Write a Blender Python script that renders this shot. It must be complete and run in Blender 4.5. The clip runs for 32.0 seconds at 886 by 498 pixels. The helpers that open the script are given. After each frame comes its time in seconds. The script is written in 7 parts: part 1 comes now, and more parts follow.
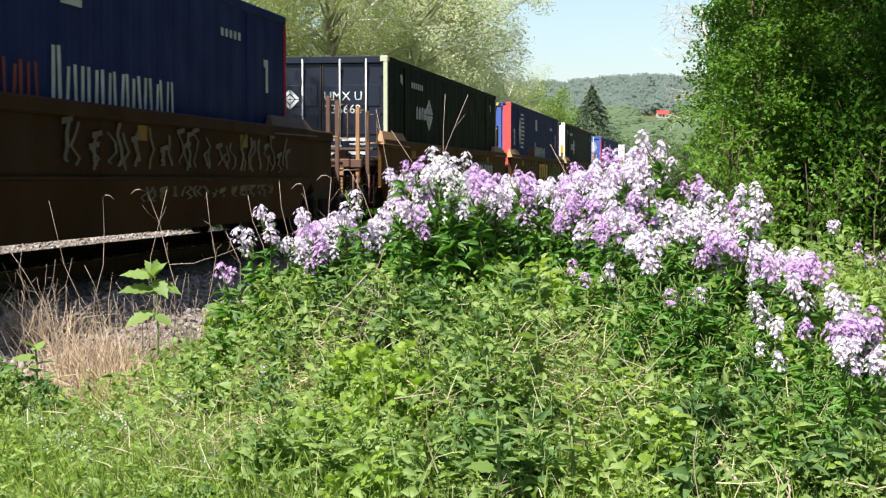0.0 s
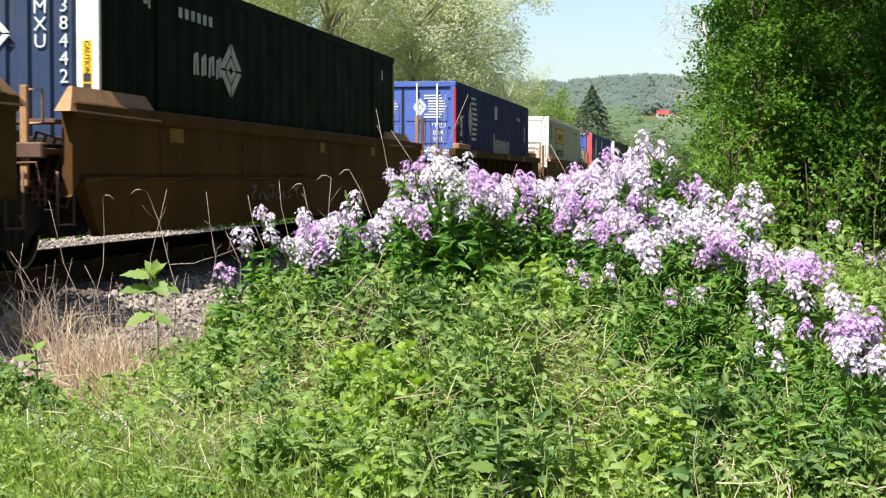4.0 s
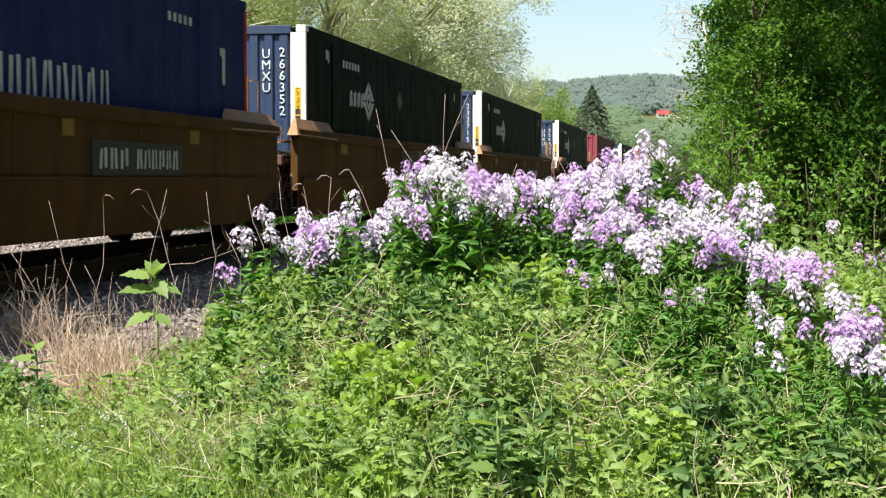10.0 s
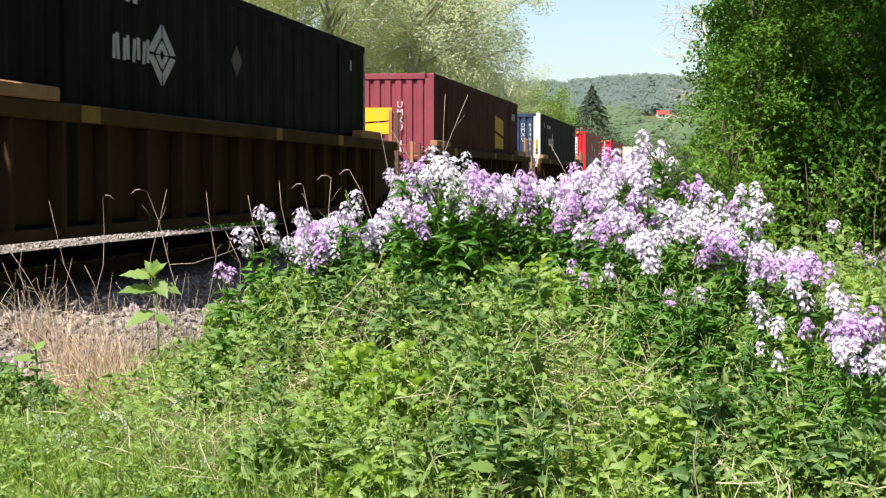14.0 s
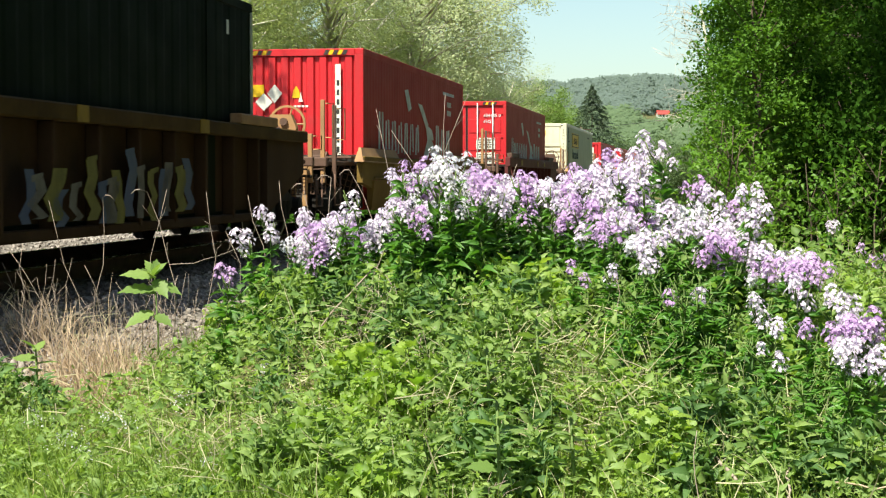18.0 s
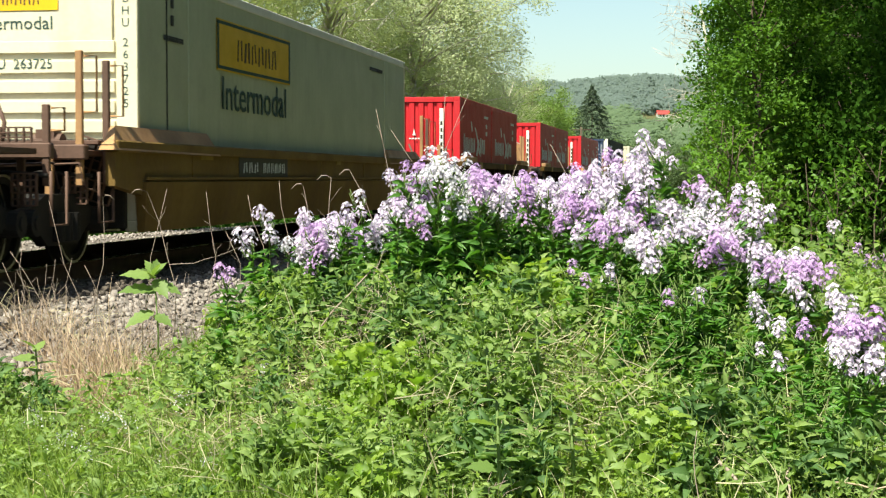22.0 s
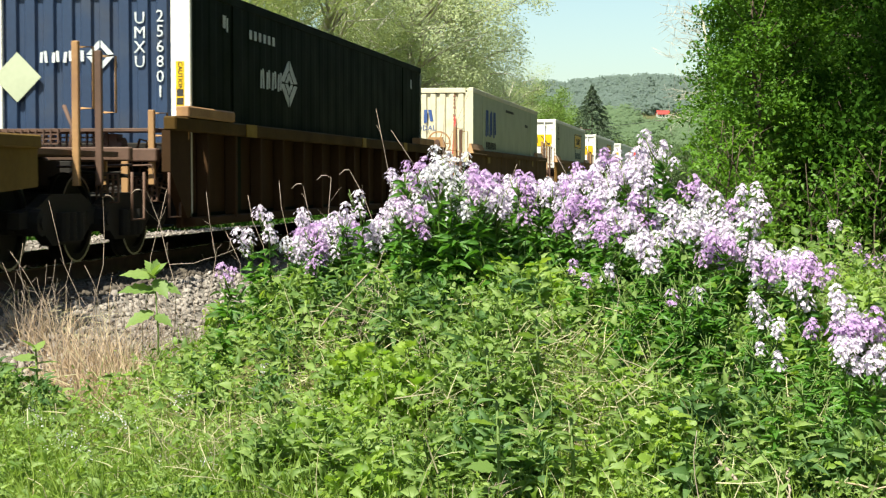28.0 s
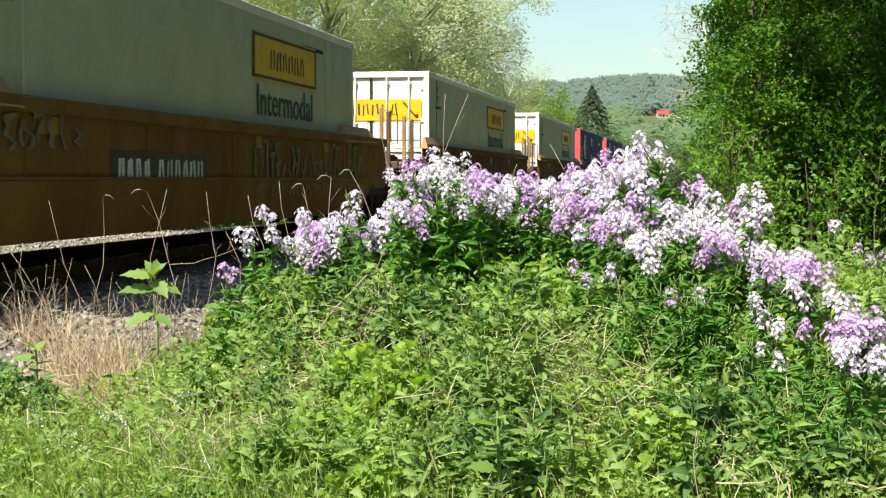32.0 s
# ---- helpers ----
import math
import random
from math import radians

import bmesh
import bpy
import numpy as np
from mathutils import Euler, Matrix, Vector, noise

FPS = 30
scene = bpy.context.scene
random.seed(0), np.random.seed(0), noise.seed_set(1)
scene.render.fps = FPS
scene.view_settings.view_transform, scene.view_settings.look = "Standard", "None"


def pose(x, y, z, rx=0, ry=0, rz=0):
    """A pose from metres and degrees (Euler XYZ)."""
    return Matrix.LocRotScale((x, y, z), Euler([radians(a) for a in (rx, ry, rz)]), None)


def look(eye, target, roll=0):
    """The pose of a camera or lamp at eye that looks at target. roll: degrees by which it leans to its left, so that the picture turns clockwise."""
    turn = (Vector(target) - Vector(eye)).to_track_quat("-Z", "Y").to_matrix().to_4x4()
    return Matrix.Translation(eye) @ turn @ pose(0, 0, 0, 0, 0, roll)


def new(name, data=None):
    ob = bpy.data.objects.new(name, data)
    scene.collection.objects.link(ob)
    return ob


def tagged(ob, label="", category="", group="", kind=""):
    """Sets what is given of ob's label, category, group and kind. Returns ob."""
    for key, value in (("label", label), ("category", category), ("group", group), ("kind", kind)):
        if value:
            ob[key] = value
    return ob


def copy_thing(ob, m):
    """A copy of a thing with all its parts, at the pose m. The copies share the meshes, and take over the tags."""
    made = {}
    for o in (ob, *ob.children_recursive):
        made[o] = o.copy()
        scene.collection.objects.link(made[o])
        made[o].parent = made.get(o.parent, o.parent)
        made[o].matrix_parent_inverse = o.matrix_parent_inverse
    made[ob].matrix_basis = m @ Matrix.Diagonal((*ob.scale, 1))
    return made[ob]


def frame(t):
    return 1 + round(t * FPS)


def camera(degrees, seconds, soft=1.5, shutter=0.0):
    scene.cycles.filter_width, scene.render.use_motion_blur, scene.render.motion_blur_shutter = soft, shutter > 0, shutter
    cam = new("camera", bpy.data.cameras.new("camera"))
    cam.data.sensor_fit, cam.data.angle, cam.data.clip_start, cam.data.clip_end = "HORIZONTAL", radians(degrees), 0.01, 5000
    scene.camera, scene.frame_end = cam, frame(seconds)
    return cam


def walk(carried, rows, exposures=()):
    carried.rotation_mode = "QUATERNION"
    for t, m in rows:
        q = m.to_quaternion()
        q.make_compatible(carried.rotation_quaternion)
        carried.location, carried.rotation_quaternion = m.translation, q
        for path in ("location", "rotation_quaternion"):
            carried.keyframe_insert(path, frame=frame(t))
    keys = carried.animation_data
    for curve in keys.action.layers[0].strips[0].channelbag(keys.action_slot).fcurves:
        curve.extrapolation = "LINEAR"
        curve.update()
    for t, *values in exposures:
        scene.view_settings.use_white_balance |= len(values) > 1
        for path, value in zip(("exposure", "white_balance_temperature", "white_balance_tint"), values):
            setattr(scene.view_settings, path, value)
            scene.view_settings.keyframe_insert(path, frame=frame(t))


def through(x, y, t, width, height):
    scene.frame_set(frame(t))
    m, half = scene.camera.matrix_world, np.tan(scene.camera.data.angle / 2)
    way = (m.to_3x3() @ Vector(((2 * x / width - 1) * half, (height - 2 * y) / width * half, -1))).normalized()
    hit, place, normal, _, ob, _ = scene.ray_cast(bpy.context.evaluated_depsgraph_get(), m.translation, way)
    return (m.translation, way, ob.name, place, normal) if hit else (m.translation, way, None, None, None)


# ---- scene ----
# ---- camera ----
EYE_Z = 0.878
cam = camera(29.32, 32.0, soft=1.2, shutter=0.1)
walk(cam, [(0, pose(0, 0, EYE_Z, 87.599, 0, 0)), (32, pose(0, 0, EYE_Z, 87.599, 0, 0))],
     exposures=[(0, 1.10, 6500, 10), (14, 1.10, 6500, 10), (18.5, 1.08, 6900, -2), (32, 1.08, 6900, -2)])

# ---- the railway line: heading, curvature and the train's run ----
HEADING0, SIDE_D, HALF_W = 0.1388, 5.8305, 1.295
CURVE_S = [0.0, 25.0, 50.0, 90.0, 150.0]
CURVE_K = [-7.63e-4, -5.04e-4, 2.61e-4, -2.61e-4, -7.1e-5]
SPEED = 13.6623


def track_table():
    """Centre line of the track: s, x, y, heading (from +y to the right)."""
    step = 0.5
    out = []
    for sign, n in ((-1, 1400), (1, 1400)):
        x = -math.cos(HEADING0) * (SIDE_D + HALF_W)
        y = math.sin(HEADING0) * (SIDE_D + HALF_W)
        h, s = HEADING0, 0.0
        rows = [(s, x, y, h)]
        for _ in range(n):
            k = float(np.interp(s + sign * step / 2, CURVE_S, CURVE_K)) if s >= 0 else 0.0
            h2 = h - sign * k * step
            hm = (h + h2) / 2
            x += sign * step * math.sin(hm)
            y += sign * step * math.cos(hm)
            s += sign * step
            h = h2
            rows.append((s, x, y, h))
        out.append(rows)
    return np.array(out[0][:0:-1] + out[1])


TRACK = track_table()


def on_track(s, side=0.0, z=0.0):
    """Pose at run s of the track, local y along the track away from the eye, local x to the right."""
    x, y, h = (float(np.interp(s, TRACK[:, 0], TRACK[:, i])) for i in (1, 2, 3))
    return pose(x + side * math.cos(h), y - side * math.sin(h), z, 0, 0, -math.degrees(h))


def train_s(s0, t):
    return s0 - SPEED * t + 0.002575 * t * (t - 32)


U0 = np.array([math.sin(HEADING0), math.cos(HEADING0)])
N0 = np.array([-math.cos(HEADING0), math.sin(HEADING0)])
TS = TRACK[:, 1] * U0[0] + TRACK[:, 2] * U0[1]
TL = TRACK[:, 1] * N0[0] + TRACK[:, 2] * N0[1]


def lateral(x, y):
    """Distance to the right of the track's centre line."""
    s = x * U0[0] + y * U0[1]
    return np.interp(s, TS, TL) - (x * N0[0] + y * N0[1])


def ground_z(x, y):
    """Height of the ground: track bed, verge, the overgrown mound, the far hills."""
    x, y = np.asarray(x, float), np.asarray(y, float)
    a = np.abs(lateral(x, y))
    lat = lateral(x, y)
    run = x * U0[0] + y * U0[1]
    z = np.interp(lat, [-9.0, -3.8, -2.6, -1.7, -1.45, 0, 1.75, 2.75, 4.0], [-0.75, -0.62, -0.2, -0.2, -0.2, -0.2, -0.23, -0.56, -0.62])
    berm = np.interp(run, [0, 18, 25, 31, 38, 60, 90], [0.17, 0.16, 0.12, 0.06, -0.02, -0.05, 0.0])
    z = z + berm * np.interp(lat, [-3.6, -2.5, -1.95, -1.6], [0, 1, 1, 0])
    z = z + 0.70 * np.exp(-((x - 0.9) / 2.35) ** 4 - ((y - 10.4) / 2.7) ** 2) * np.clip((lat - 2.4) / 1.2, 0, 1)
    z = z + 0.20 * np.exp(-((x - 3.0) / 1.2) ** 2 - ((y - 9.5) / 2.5) ** 2)
    z = z + 0.05 * np.sin(x * 2.1 + 0.4) * np.sin(y * 1.7) * np.clip((a - 3.0) / 1.0, 0, 1)
    r = np.hypot(x, y)
    far = np.clip((r - 260) / 1200, 0, 1)
    ridge = np.interp(np.where(y > 0, x / np.maximum(y, 1.0), 0.2), [0.0, 0.061, 0.075, 0.089, 0.103, 0.125, 0.147, 0.2], [0.93, 0.93, 0.95, 0.985, 1.02, 1.025, 1.0, 0.96])
    z = z + ridge * (58 * far ** 1.3 + 30 * np.exp(-((r - 1650) / 330) ** 2)) * (1 + 0.012 * np.sin(x * 0.031) + 0.02 * np.sin(x * 0.011 + 2) * far)
    bank = np.clip((-lat - 6) / 14, 0, 1)
    return z + 1.6 * bank * np.clip(1 - r / 260, 0, 1)


# ---- world and sun ----
SUN_TO = Vector((-0.586 * math.cos(radians(57)), -0.810 * math.cos(radians(57)), math.sin(radians(57))))
world = bpy.data.worlds.new("world")
scene.world = world
world.use_nodes = True
wn = world.node_tree.nodes
sky = wn.new("ShaderNodeTexSky")
sky.sky_type = "NISHITA"
sky.sun_disc = False
sky.sun_elevation, sky.sun_rotation = radians(57), radians(216)
sky.air_density, sky.dust_density, sky.ozone_density = 1.0, 1.0, 1.4
world.node_tree.links.new(sky.outputs[0], wn["Background"].inputs[0])
wn["Background"].inputs[1].default_value = 0.080
sun = new("sun", bpy.data.lights.new("sun", "SUN"))
sun.data.energy, sun.data.angle, sun.data.color = 5.0, radians(0.53), (1.0, 0.955, 0.88)
sun.matrix_world = look(SUN_TO * 60, (0, 0, 0))

# ---- materials ----
MATS = {}


def material(name, c1, c2=None, rough=0.6, metal=0.0, scale=3.0, fine=40.0, bump=0.15, spec=0.4, streak=0.0,
             dirt=None, dirt_amount=0.0, spot=0.0):
    """Paint, steel, stone: two colours mixed by a coarse and a fine noise, dirt in runs, relief."""
    if name in MATS:
        return MATS[name]
    m = bpy.data.materials.new(name)
    m.use_nodes = True
    nt = m.node_tree
    n, link = nt.nodes, nt.links.new
    bsdf = n["Principled BSDF"]
    tc = n.new("ShaderNodeTexCoord")
    mp = n.new("ShaderNodeMapping")
    link(tc.outputs["Object"], mp.inputs[0])
    if streak:
        mp.inputs["Scale"].default_value = (1, 1, 1 - streak)
    na = n.new("ShaderNodeTexNoise")
    na.inputs["Scale"].default_value, na.inputs["Detail"].default_value = scale, 5
    nb = n.new("ShaderNodeTexNoise")
    nb.inputs["Scale"].default_value, nb.inputs["Detail"].default_value = fine, 3
    link(mp.outputs[0], na.inputs[0])
    link(tc.outputs["Object"], nb.inputs[0])
    mix = n.new("ShaderNodeMix")
    mix.data_type = "RGBA"
    add = n.new("ShaderNodeMath")
    add.operation = "MULTIPLY_ADD"
    link(nb.outputs[0], add.inputs[0])
    add.inputs[1].default_value = 0.45
    link(na.outputs[0], add.inputs[2])
    rmp = n.new("ShaderNodeMapRange")
    rmp.inputs[1].default_value, rmp.inputs[2].default_value = 0.5, 0.95
    link(add.outputs[0], rmp.inputs[0])
    link(rmp.outputs[0], mix.inputs[0])
    c2 = c2 or tuple(v * 0.72 for v in c1)
    mix.inputs[6].default_value, mix.inputs[7].default_value = (*c1, 1), (*c2, 1)
    col = mix.outputs[2]
    if dirt:
        nd = n.new("ShaderNodeTexNoise")
        nd.inputs["Scale"].default_value, nd.inputs["Detail"].default_value = scale * 0.6, 8
        m2 = n.new("ShaderNodeMapping")
        m2.inputs["Scale"].default_value = (3, 3, 0.5)
        m2.inputs["Location"].default_value = (7, 3, 1)
        link(tc.outputs["Object"], m2.inputs[0])
        link(m2.outputs[0], nd.inputs[0])
        r2 = n.new("ShaderNodeMapRange")
        r2.inputs[1].default_value, r2.inputs[2].default_value = 0.52, 0.78
        r2.inputs[4].default_value = dirt_amount
        link(nd.outputs[0], r2.inputs[0])
        mx = n.new("ShaderNodeMix")
        mx.data_type = "RGBA"
        link(r2.outputs[0], mx.inputs[0])
        link(col, mx.inputs[6])
        mx.inputs[7].default_value = (*dirt, 1)
        col = mx.outputs[2]
    if spot:
        oi = n.new("ShaderNodeObjectInfo")
        gm = n.new("ShaderNodeNewGeometry")
        ad = n.new("ShaderNodeMath")
        ad.operation = "ADD"
        link(oi.outputs["Random"], ad.inputs[0])
        link(gm.outputs["Random Per Island"], ad.inputs[1])
        hs = n.new("ShaderNodeHueSaturation")
        mr = n.new("ShaderNodeMapRange")
        mr.inputs[2].default_value = 2
        mr.inputs[3].default_value, mr.inputs[4].default_value = 1 - spot, 1 + spot
        link(ad.outputs[0], mr.inputs[0])
        link(mr.outputs[0], hs.inputs["Value"])
        link(col, hs.inputs["Color"])
        col = hs.outputs[0]
    link(col, bsdf.inputs["Base Color"])
    rr = n.new("ShaderNodeMapRange")
    rr.inputs[3].default_value, rr.inputs[4].default_value = max(rough - 0.12, 0.03), min(rough + 0.15, 1)
    link(na.outputs[0], rr.inputs[0])
    link(rr.outputs[0], bsdf.inputs["Roughness"])
    bsdf.inputs["Metallic"].default_value = metal
    bsdf.inputs["Specular IOR Level"].default_value = spec
    if bump:
        b = n.new("ShaderNodeBump")
        b.inputs["Strength"].default_value, b.inputs["Distance"].default_value = bump, 0.02
        link(add.outputs[0], b.inputs["Height"])
        link(b.outputs[0], bsdf.inputs["Normal"])
    MATS[name] = m
    return m


def leafy(name, c1, c2, through=0.35, rough=0.5, dead=None, dead_amount=0.0, spec=0.35, vein=True):
    """Leaves and petals: colour by leaf and by plant, light that shines through."""
    if name in MATS:
        return MATS[name]
    m = bpy.data.materials.new(name)
    m.use_nodes = True
    n, link = m.node_tree.nodes, m.node_tree.links.new
    bsdf, out = n["Principled BSDF"], n["Material Output"]
    gm, oi, tc = n.new("ShaderNodeNewGeometry"), n.new("ShaderNodeObjectInfo"), n.new("ShaderNodeTexCoord")
    nz = n.new("ShaderNodeTexNoise")
    nz.inputs["Scale"].default_value, nz.inputs["Detail"].default_value = 22, 3
    link(tc.outputs["Object"], nz.inputs[0])
    a = n.new("ShaderNodeMath")
    a.operation = "MULTIPLY_ADD"
    link(oi.outputs["Random"], a.inputs[0])
    a.inputs[1].default_value = 0.5
    link(gm.outputs["Random Per Island"], a.inputs[2])
    b = n.new("ShaderNodeMath")
    b.operation = "MULTIPLY_ADD"
    link(nz.outputs[0], b.inputs[0])
    b.inputs[1].default_value = 0.5 if vein else 0.15
    link(a.outputs[0], b.inputs[2])
    mr = n.new("ShaderNodeMapRange")
    mr.inputs[1].default_value, mr.inputs[2].default_value = 0.2, 1.8
    link(b.outputs[0], mr.inputs[0])
    rp = n.new("ShaderNodeValToRGB")
    rp.color_ramp.elements[0].color, rp.color_ramp.elements[1].color = (*c1, 1), (*c2, 1)
    if dead:
        rp.color_ramp.elements[1].position = 1 - dead_amount
        e = rp.color_ramp.elements.new(min(1.0, 1 - dead_amount + 0.06))
        e.color = (*dead, 1)
    link(mr.outputs[0], rp.inputs[0])
    link(rp.outputs[0], bsdf.inputs["Base Color"])
    bsdf.inputs["Roughness"].default_value = rough
    bsdf.inputs["Specular IOR Level"].default_value = spec
    tl = n.new("ShaderNodeBsdfTranslucent")
    br = n.new("ShaderNodeMix")
    br.data_type = "RGBA"
    br.blend_type = "MULTIPLY"
    br.inputs[0].default_value = 1.0
    link(rp.outputs[0], br.inputs[6])
    br.inputs[7].default_value = (1.35, 1.45, 0.7, 1) if c1[1] > c1[0] and c1[1] > c1[2] else (1.1, 1.1, 1.1, 1)
    link(br.outputs[2], tl.inputs[0])
    ms = n.new("ShaderNodeMixShader")
    ms.inputs[0].default_value = through
    link(bsdf.outputs[0], ms.inputs[1])
    link(tl.outputs[0], ms.inputs[2])
    link(ms.outputs[0], out.inputs[0])
    MATS[name] = m
    return m


# ---- mesh helpers ----
class Geo:
    """Gathers plain faces for one mesh."""

    def __init__(self):
        self.v, self.f = [], []

    def box(self, x0, x1, y0, y1, z0, z1):
        b = len(self.v)
        self.v += [(x, y, z) for z in (z0, z1) for y in (y0, y1) for x in (x0, x1)]
        self.f += [tuple(b + i for i in q) for q in
                   ((0, 2, 3, 1), (4, 5, 7, 6), (0, 1, 5, 4), (2, 6, 7, 3), (0, 4, 6, 2), (1, 3, 7, 5))]
        return self

    def prism(self, pts, axis, a, b):
        """A polygon in the plane across an axis (x: (y, z), y: (x, z), z: (x, y)), drawn out from a to b."""
        n, base = len(pts), len(self.v)
        for w in (a, b):
            for p, q in pts:
                self.v.append({"x": (w, p, q), "y": (p, w, q), "z": (p, q, w)}[axis])
        self.f.append(tuple(base + i for i in range(n)))
        self.f.append(tuple(base + n + i for i in reversed(range(n))))
        for i in range(n):
            j = (i + 1) % n
            self.f.append((base + i, base + n + i, base + n + j, base + j))
        return self

    def disc(self, c, axis, r, a, b, n=20, inner=0.0):
        """A wheel-like disc, or a ring, round an axis through c, from a to b along it."""
        base = len(self.v)
        ring = [(math.cos(2 * math.pi * i / n), math.sin(2 * math.pi * i / n)) for i in range(n)]

        def put(p, q, w):
            self.v.append({"x": (c[0] + w, c[1] + p, c[2] + q), "y": (c[0] + p, c[1] + w, c[2] + q),
                           "z": (c[0] + p, c[1] + q, c[2] + w)}[axis])
        if inner:
            for w in (a, b):
                for rad in (inner, r):
                    for p, q in ring:
                        put(p * rad, q * rad, w)
            for i in range(n):
                j = (i + 1) % n
                for k0, k1 in ((0, 1), (1, 3), (3, 2), (2, 0)):
                    self.f.append((base + k0 * n + i, base + k1 * n + i, base + k1 * n + j, base + k0 * n + j))
        else:
            for w in (a, b):
                for p, q in ring:
                    put(p * r, q * r, w)
            self.f.append(tuple(base + i for i in range(n)))
            self.f.append(tuple(base + n + i for i in reversed(range(n))))
            for i in range(n):
                j = (i + 1) % n
                self.f.append((base + i, base + n + i, base + n + j, base + j))
        return self

    def tube(self, pts, r, n=6, r_end=None, graft=False):
        """A round bar along points; a grafted one grows out of the bars before it."""
        pts = [Vector(p) for p in pts]
        base = len(self.v)
        if graft and base:
            near = int(np.argmin(((np.array(self.v) - np.array(pts[0])) ** 2).sum(1)))
            self.f.append((base, base + 1, near))
        for i, p in enumerate(pts):
            d = (pts[min(i + 1, len(pts) - 1)] - pts[max(i - 1, 0)]).normalized()
            e = d.orthogonal().normalized()
            g = d.cross(e)
            rad = r if r_end is None else r + (r_end - r) * i / (len(pts) - 1)
            for k in range(n):
                w = 2 * math.pi * k / n
                self.v.append(tuple(p + rad * (math.cos(w) * e + math.sin(w) * g)))
        for i in range(len(pts) - 1):
            for k in range(n):
                j = (k + 1) % n
                a, b = base + i * n, base + (i + 1) * n
                self.f.append((a + k, a + j, b + j, b + k))
        self.f.append(tuple(base + k for k in reversed(range(n))))
        self.f.append(tuple(base + (len(pts) - 1) * n + k for k in range(n)))
        return self

    def mesh(self, name, mat, smooth=False):
        me = bpy.data.meshes.new(name)
        me.from_pydata(self.v, [], self.f)
        bm = bmesh.new()
        bm.from_mesh(me)
        bmesh.ops.recalc_face_normals(bm, faces=bm.faces)
        bm.to_mesh(me)
        bm.free()
        me.materials.append(mat)
        if smooth:
            me.polygons.foreach_set("use_smooth", [True] * len(me.polygons))
        return me


def raw_mesh(name, v, f, mat, smooth=False):
    """A mesh straight from arrays: v (n, 3), f (m, 3 or 4)."""
    v, f = np.asarray(v, np.float32), np.asarray(f, np.int32)
    me = bpy.data.meshes.new(name)
    me.vertices.add(len(v))
    me.vertices.foreach_set("co", v.ravel())
    k = f.shape[1]
    me.loops.add(f.size)
    me.loops.foreach_set("vertex_index", f.ravel())
    me.polygons.add(len(f))
    me.polygons.foreach_set("loop_start", np.arange(0, f.size, k, dtype=np.int32))
    if smooth:
        me.polygons.foreach_set("use_smooth", np.ones(len(f), bool))
    me.update(calc_edges=True)
    me.materials.append(mat)
    return me


CACHE = {}


def cached(key, make):
    if key not in CACHE:
        CACHE[key] = make()
    return CACHE[key]


def part(name, mesh, parent, label="", m=None):
    ob = new(name, mesh)
    ob.parent = parent
    if m is not None:
        ob.matrix_basis = m
    if label:
        ob["label"] = label
    if name in ("warning_stripes", "side_marks", "small_print", "plate_print", "strip_print", "spray_paint", "side_emblem"):
        ob["kind"] = "stuff"
    return ob


def holder(name, label, category, group="", m=None):
    ob = new(name)
    ob.empty_display_size = 0.3
    if m is not None:
        ob.matrix_basis = m
    return tagged(ob, label, category, group)


def lettering(text, size, mat):
    """A word as a thin raised mesh, centred."""
    def make():
        cu = bpy.data.curves.new("lettering", "FONT")
        cu.body, cu.size, cu.extrude, cu.resolution_u = text, size, 0.003, 2
        cu.align_x, cu.align_y = "CENTER", "CENTER"
        ob = new("lettering", cu)
        me = bpy.data.meshes.new_from_object(ob.evaluated_get(bpy.context.evaluated_depsgraph_get()))
        bpy.data.objects.remove(ob)
        bpy.data.curves.remove(cu)
        me.materials.clear()
        me.materials.append(mat)
        return me
    return cached(("txt", text, size, mat.name), make)


def on_side(y, z, x):
    """A sheet's pose on the right side of a thing: it reads along +y."""
    return Matrix(((0, 0, 1, x), (1, 0, 0, y), (0, 1, 0, z), (0, 0, 0, 1)))


def on_front(x, z, y):
    """A sheet's pose on the front end: it reads along +x and faces -y."""
    return Matrix(((1, 0, 0, x), (0, 0, -1, y), (0, 1, 0, z), (0, 0, 0, 1)))


def sheet(name, polys, mat, t=0.006):
    """Flat shapes in the sheet's plane (x right, y up), t thick."""
    g = Geo()
    for p in polys:
        g.prism(p, "z", 0, t)
    return g.mesh(name, mat)


def rect(x0, x1, y0, y1):
    return [(x0, y0), (x1, y0), (x1, y1), (x0, y1)]

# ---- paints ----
# The _SIDE paints and GREYWHITE have the near side's shade in their colour.
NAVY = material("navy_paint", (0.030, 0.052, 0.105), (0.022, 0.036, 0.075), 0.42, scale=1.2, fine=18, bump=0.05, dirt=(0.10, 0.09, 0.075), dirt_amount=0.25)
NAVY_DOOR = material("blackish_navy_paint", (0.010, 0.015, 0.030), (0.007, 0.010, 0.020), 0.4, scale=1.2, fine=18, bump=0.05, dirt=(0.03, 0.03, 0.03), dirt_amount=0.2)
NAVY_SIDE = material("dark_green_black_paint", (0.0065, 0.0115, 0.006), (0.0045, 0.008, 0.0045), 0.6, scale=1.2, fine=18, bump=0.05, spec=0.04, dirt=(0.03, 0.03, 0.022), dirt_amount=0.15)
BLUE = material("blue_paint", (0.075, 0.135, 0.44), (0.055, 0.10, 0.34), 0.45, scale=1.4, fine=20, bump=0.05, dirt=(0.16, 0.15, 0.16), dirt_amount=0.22)
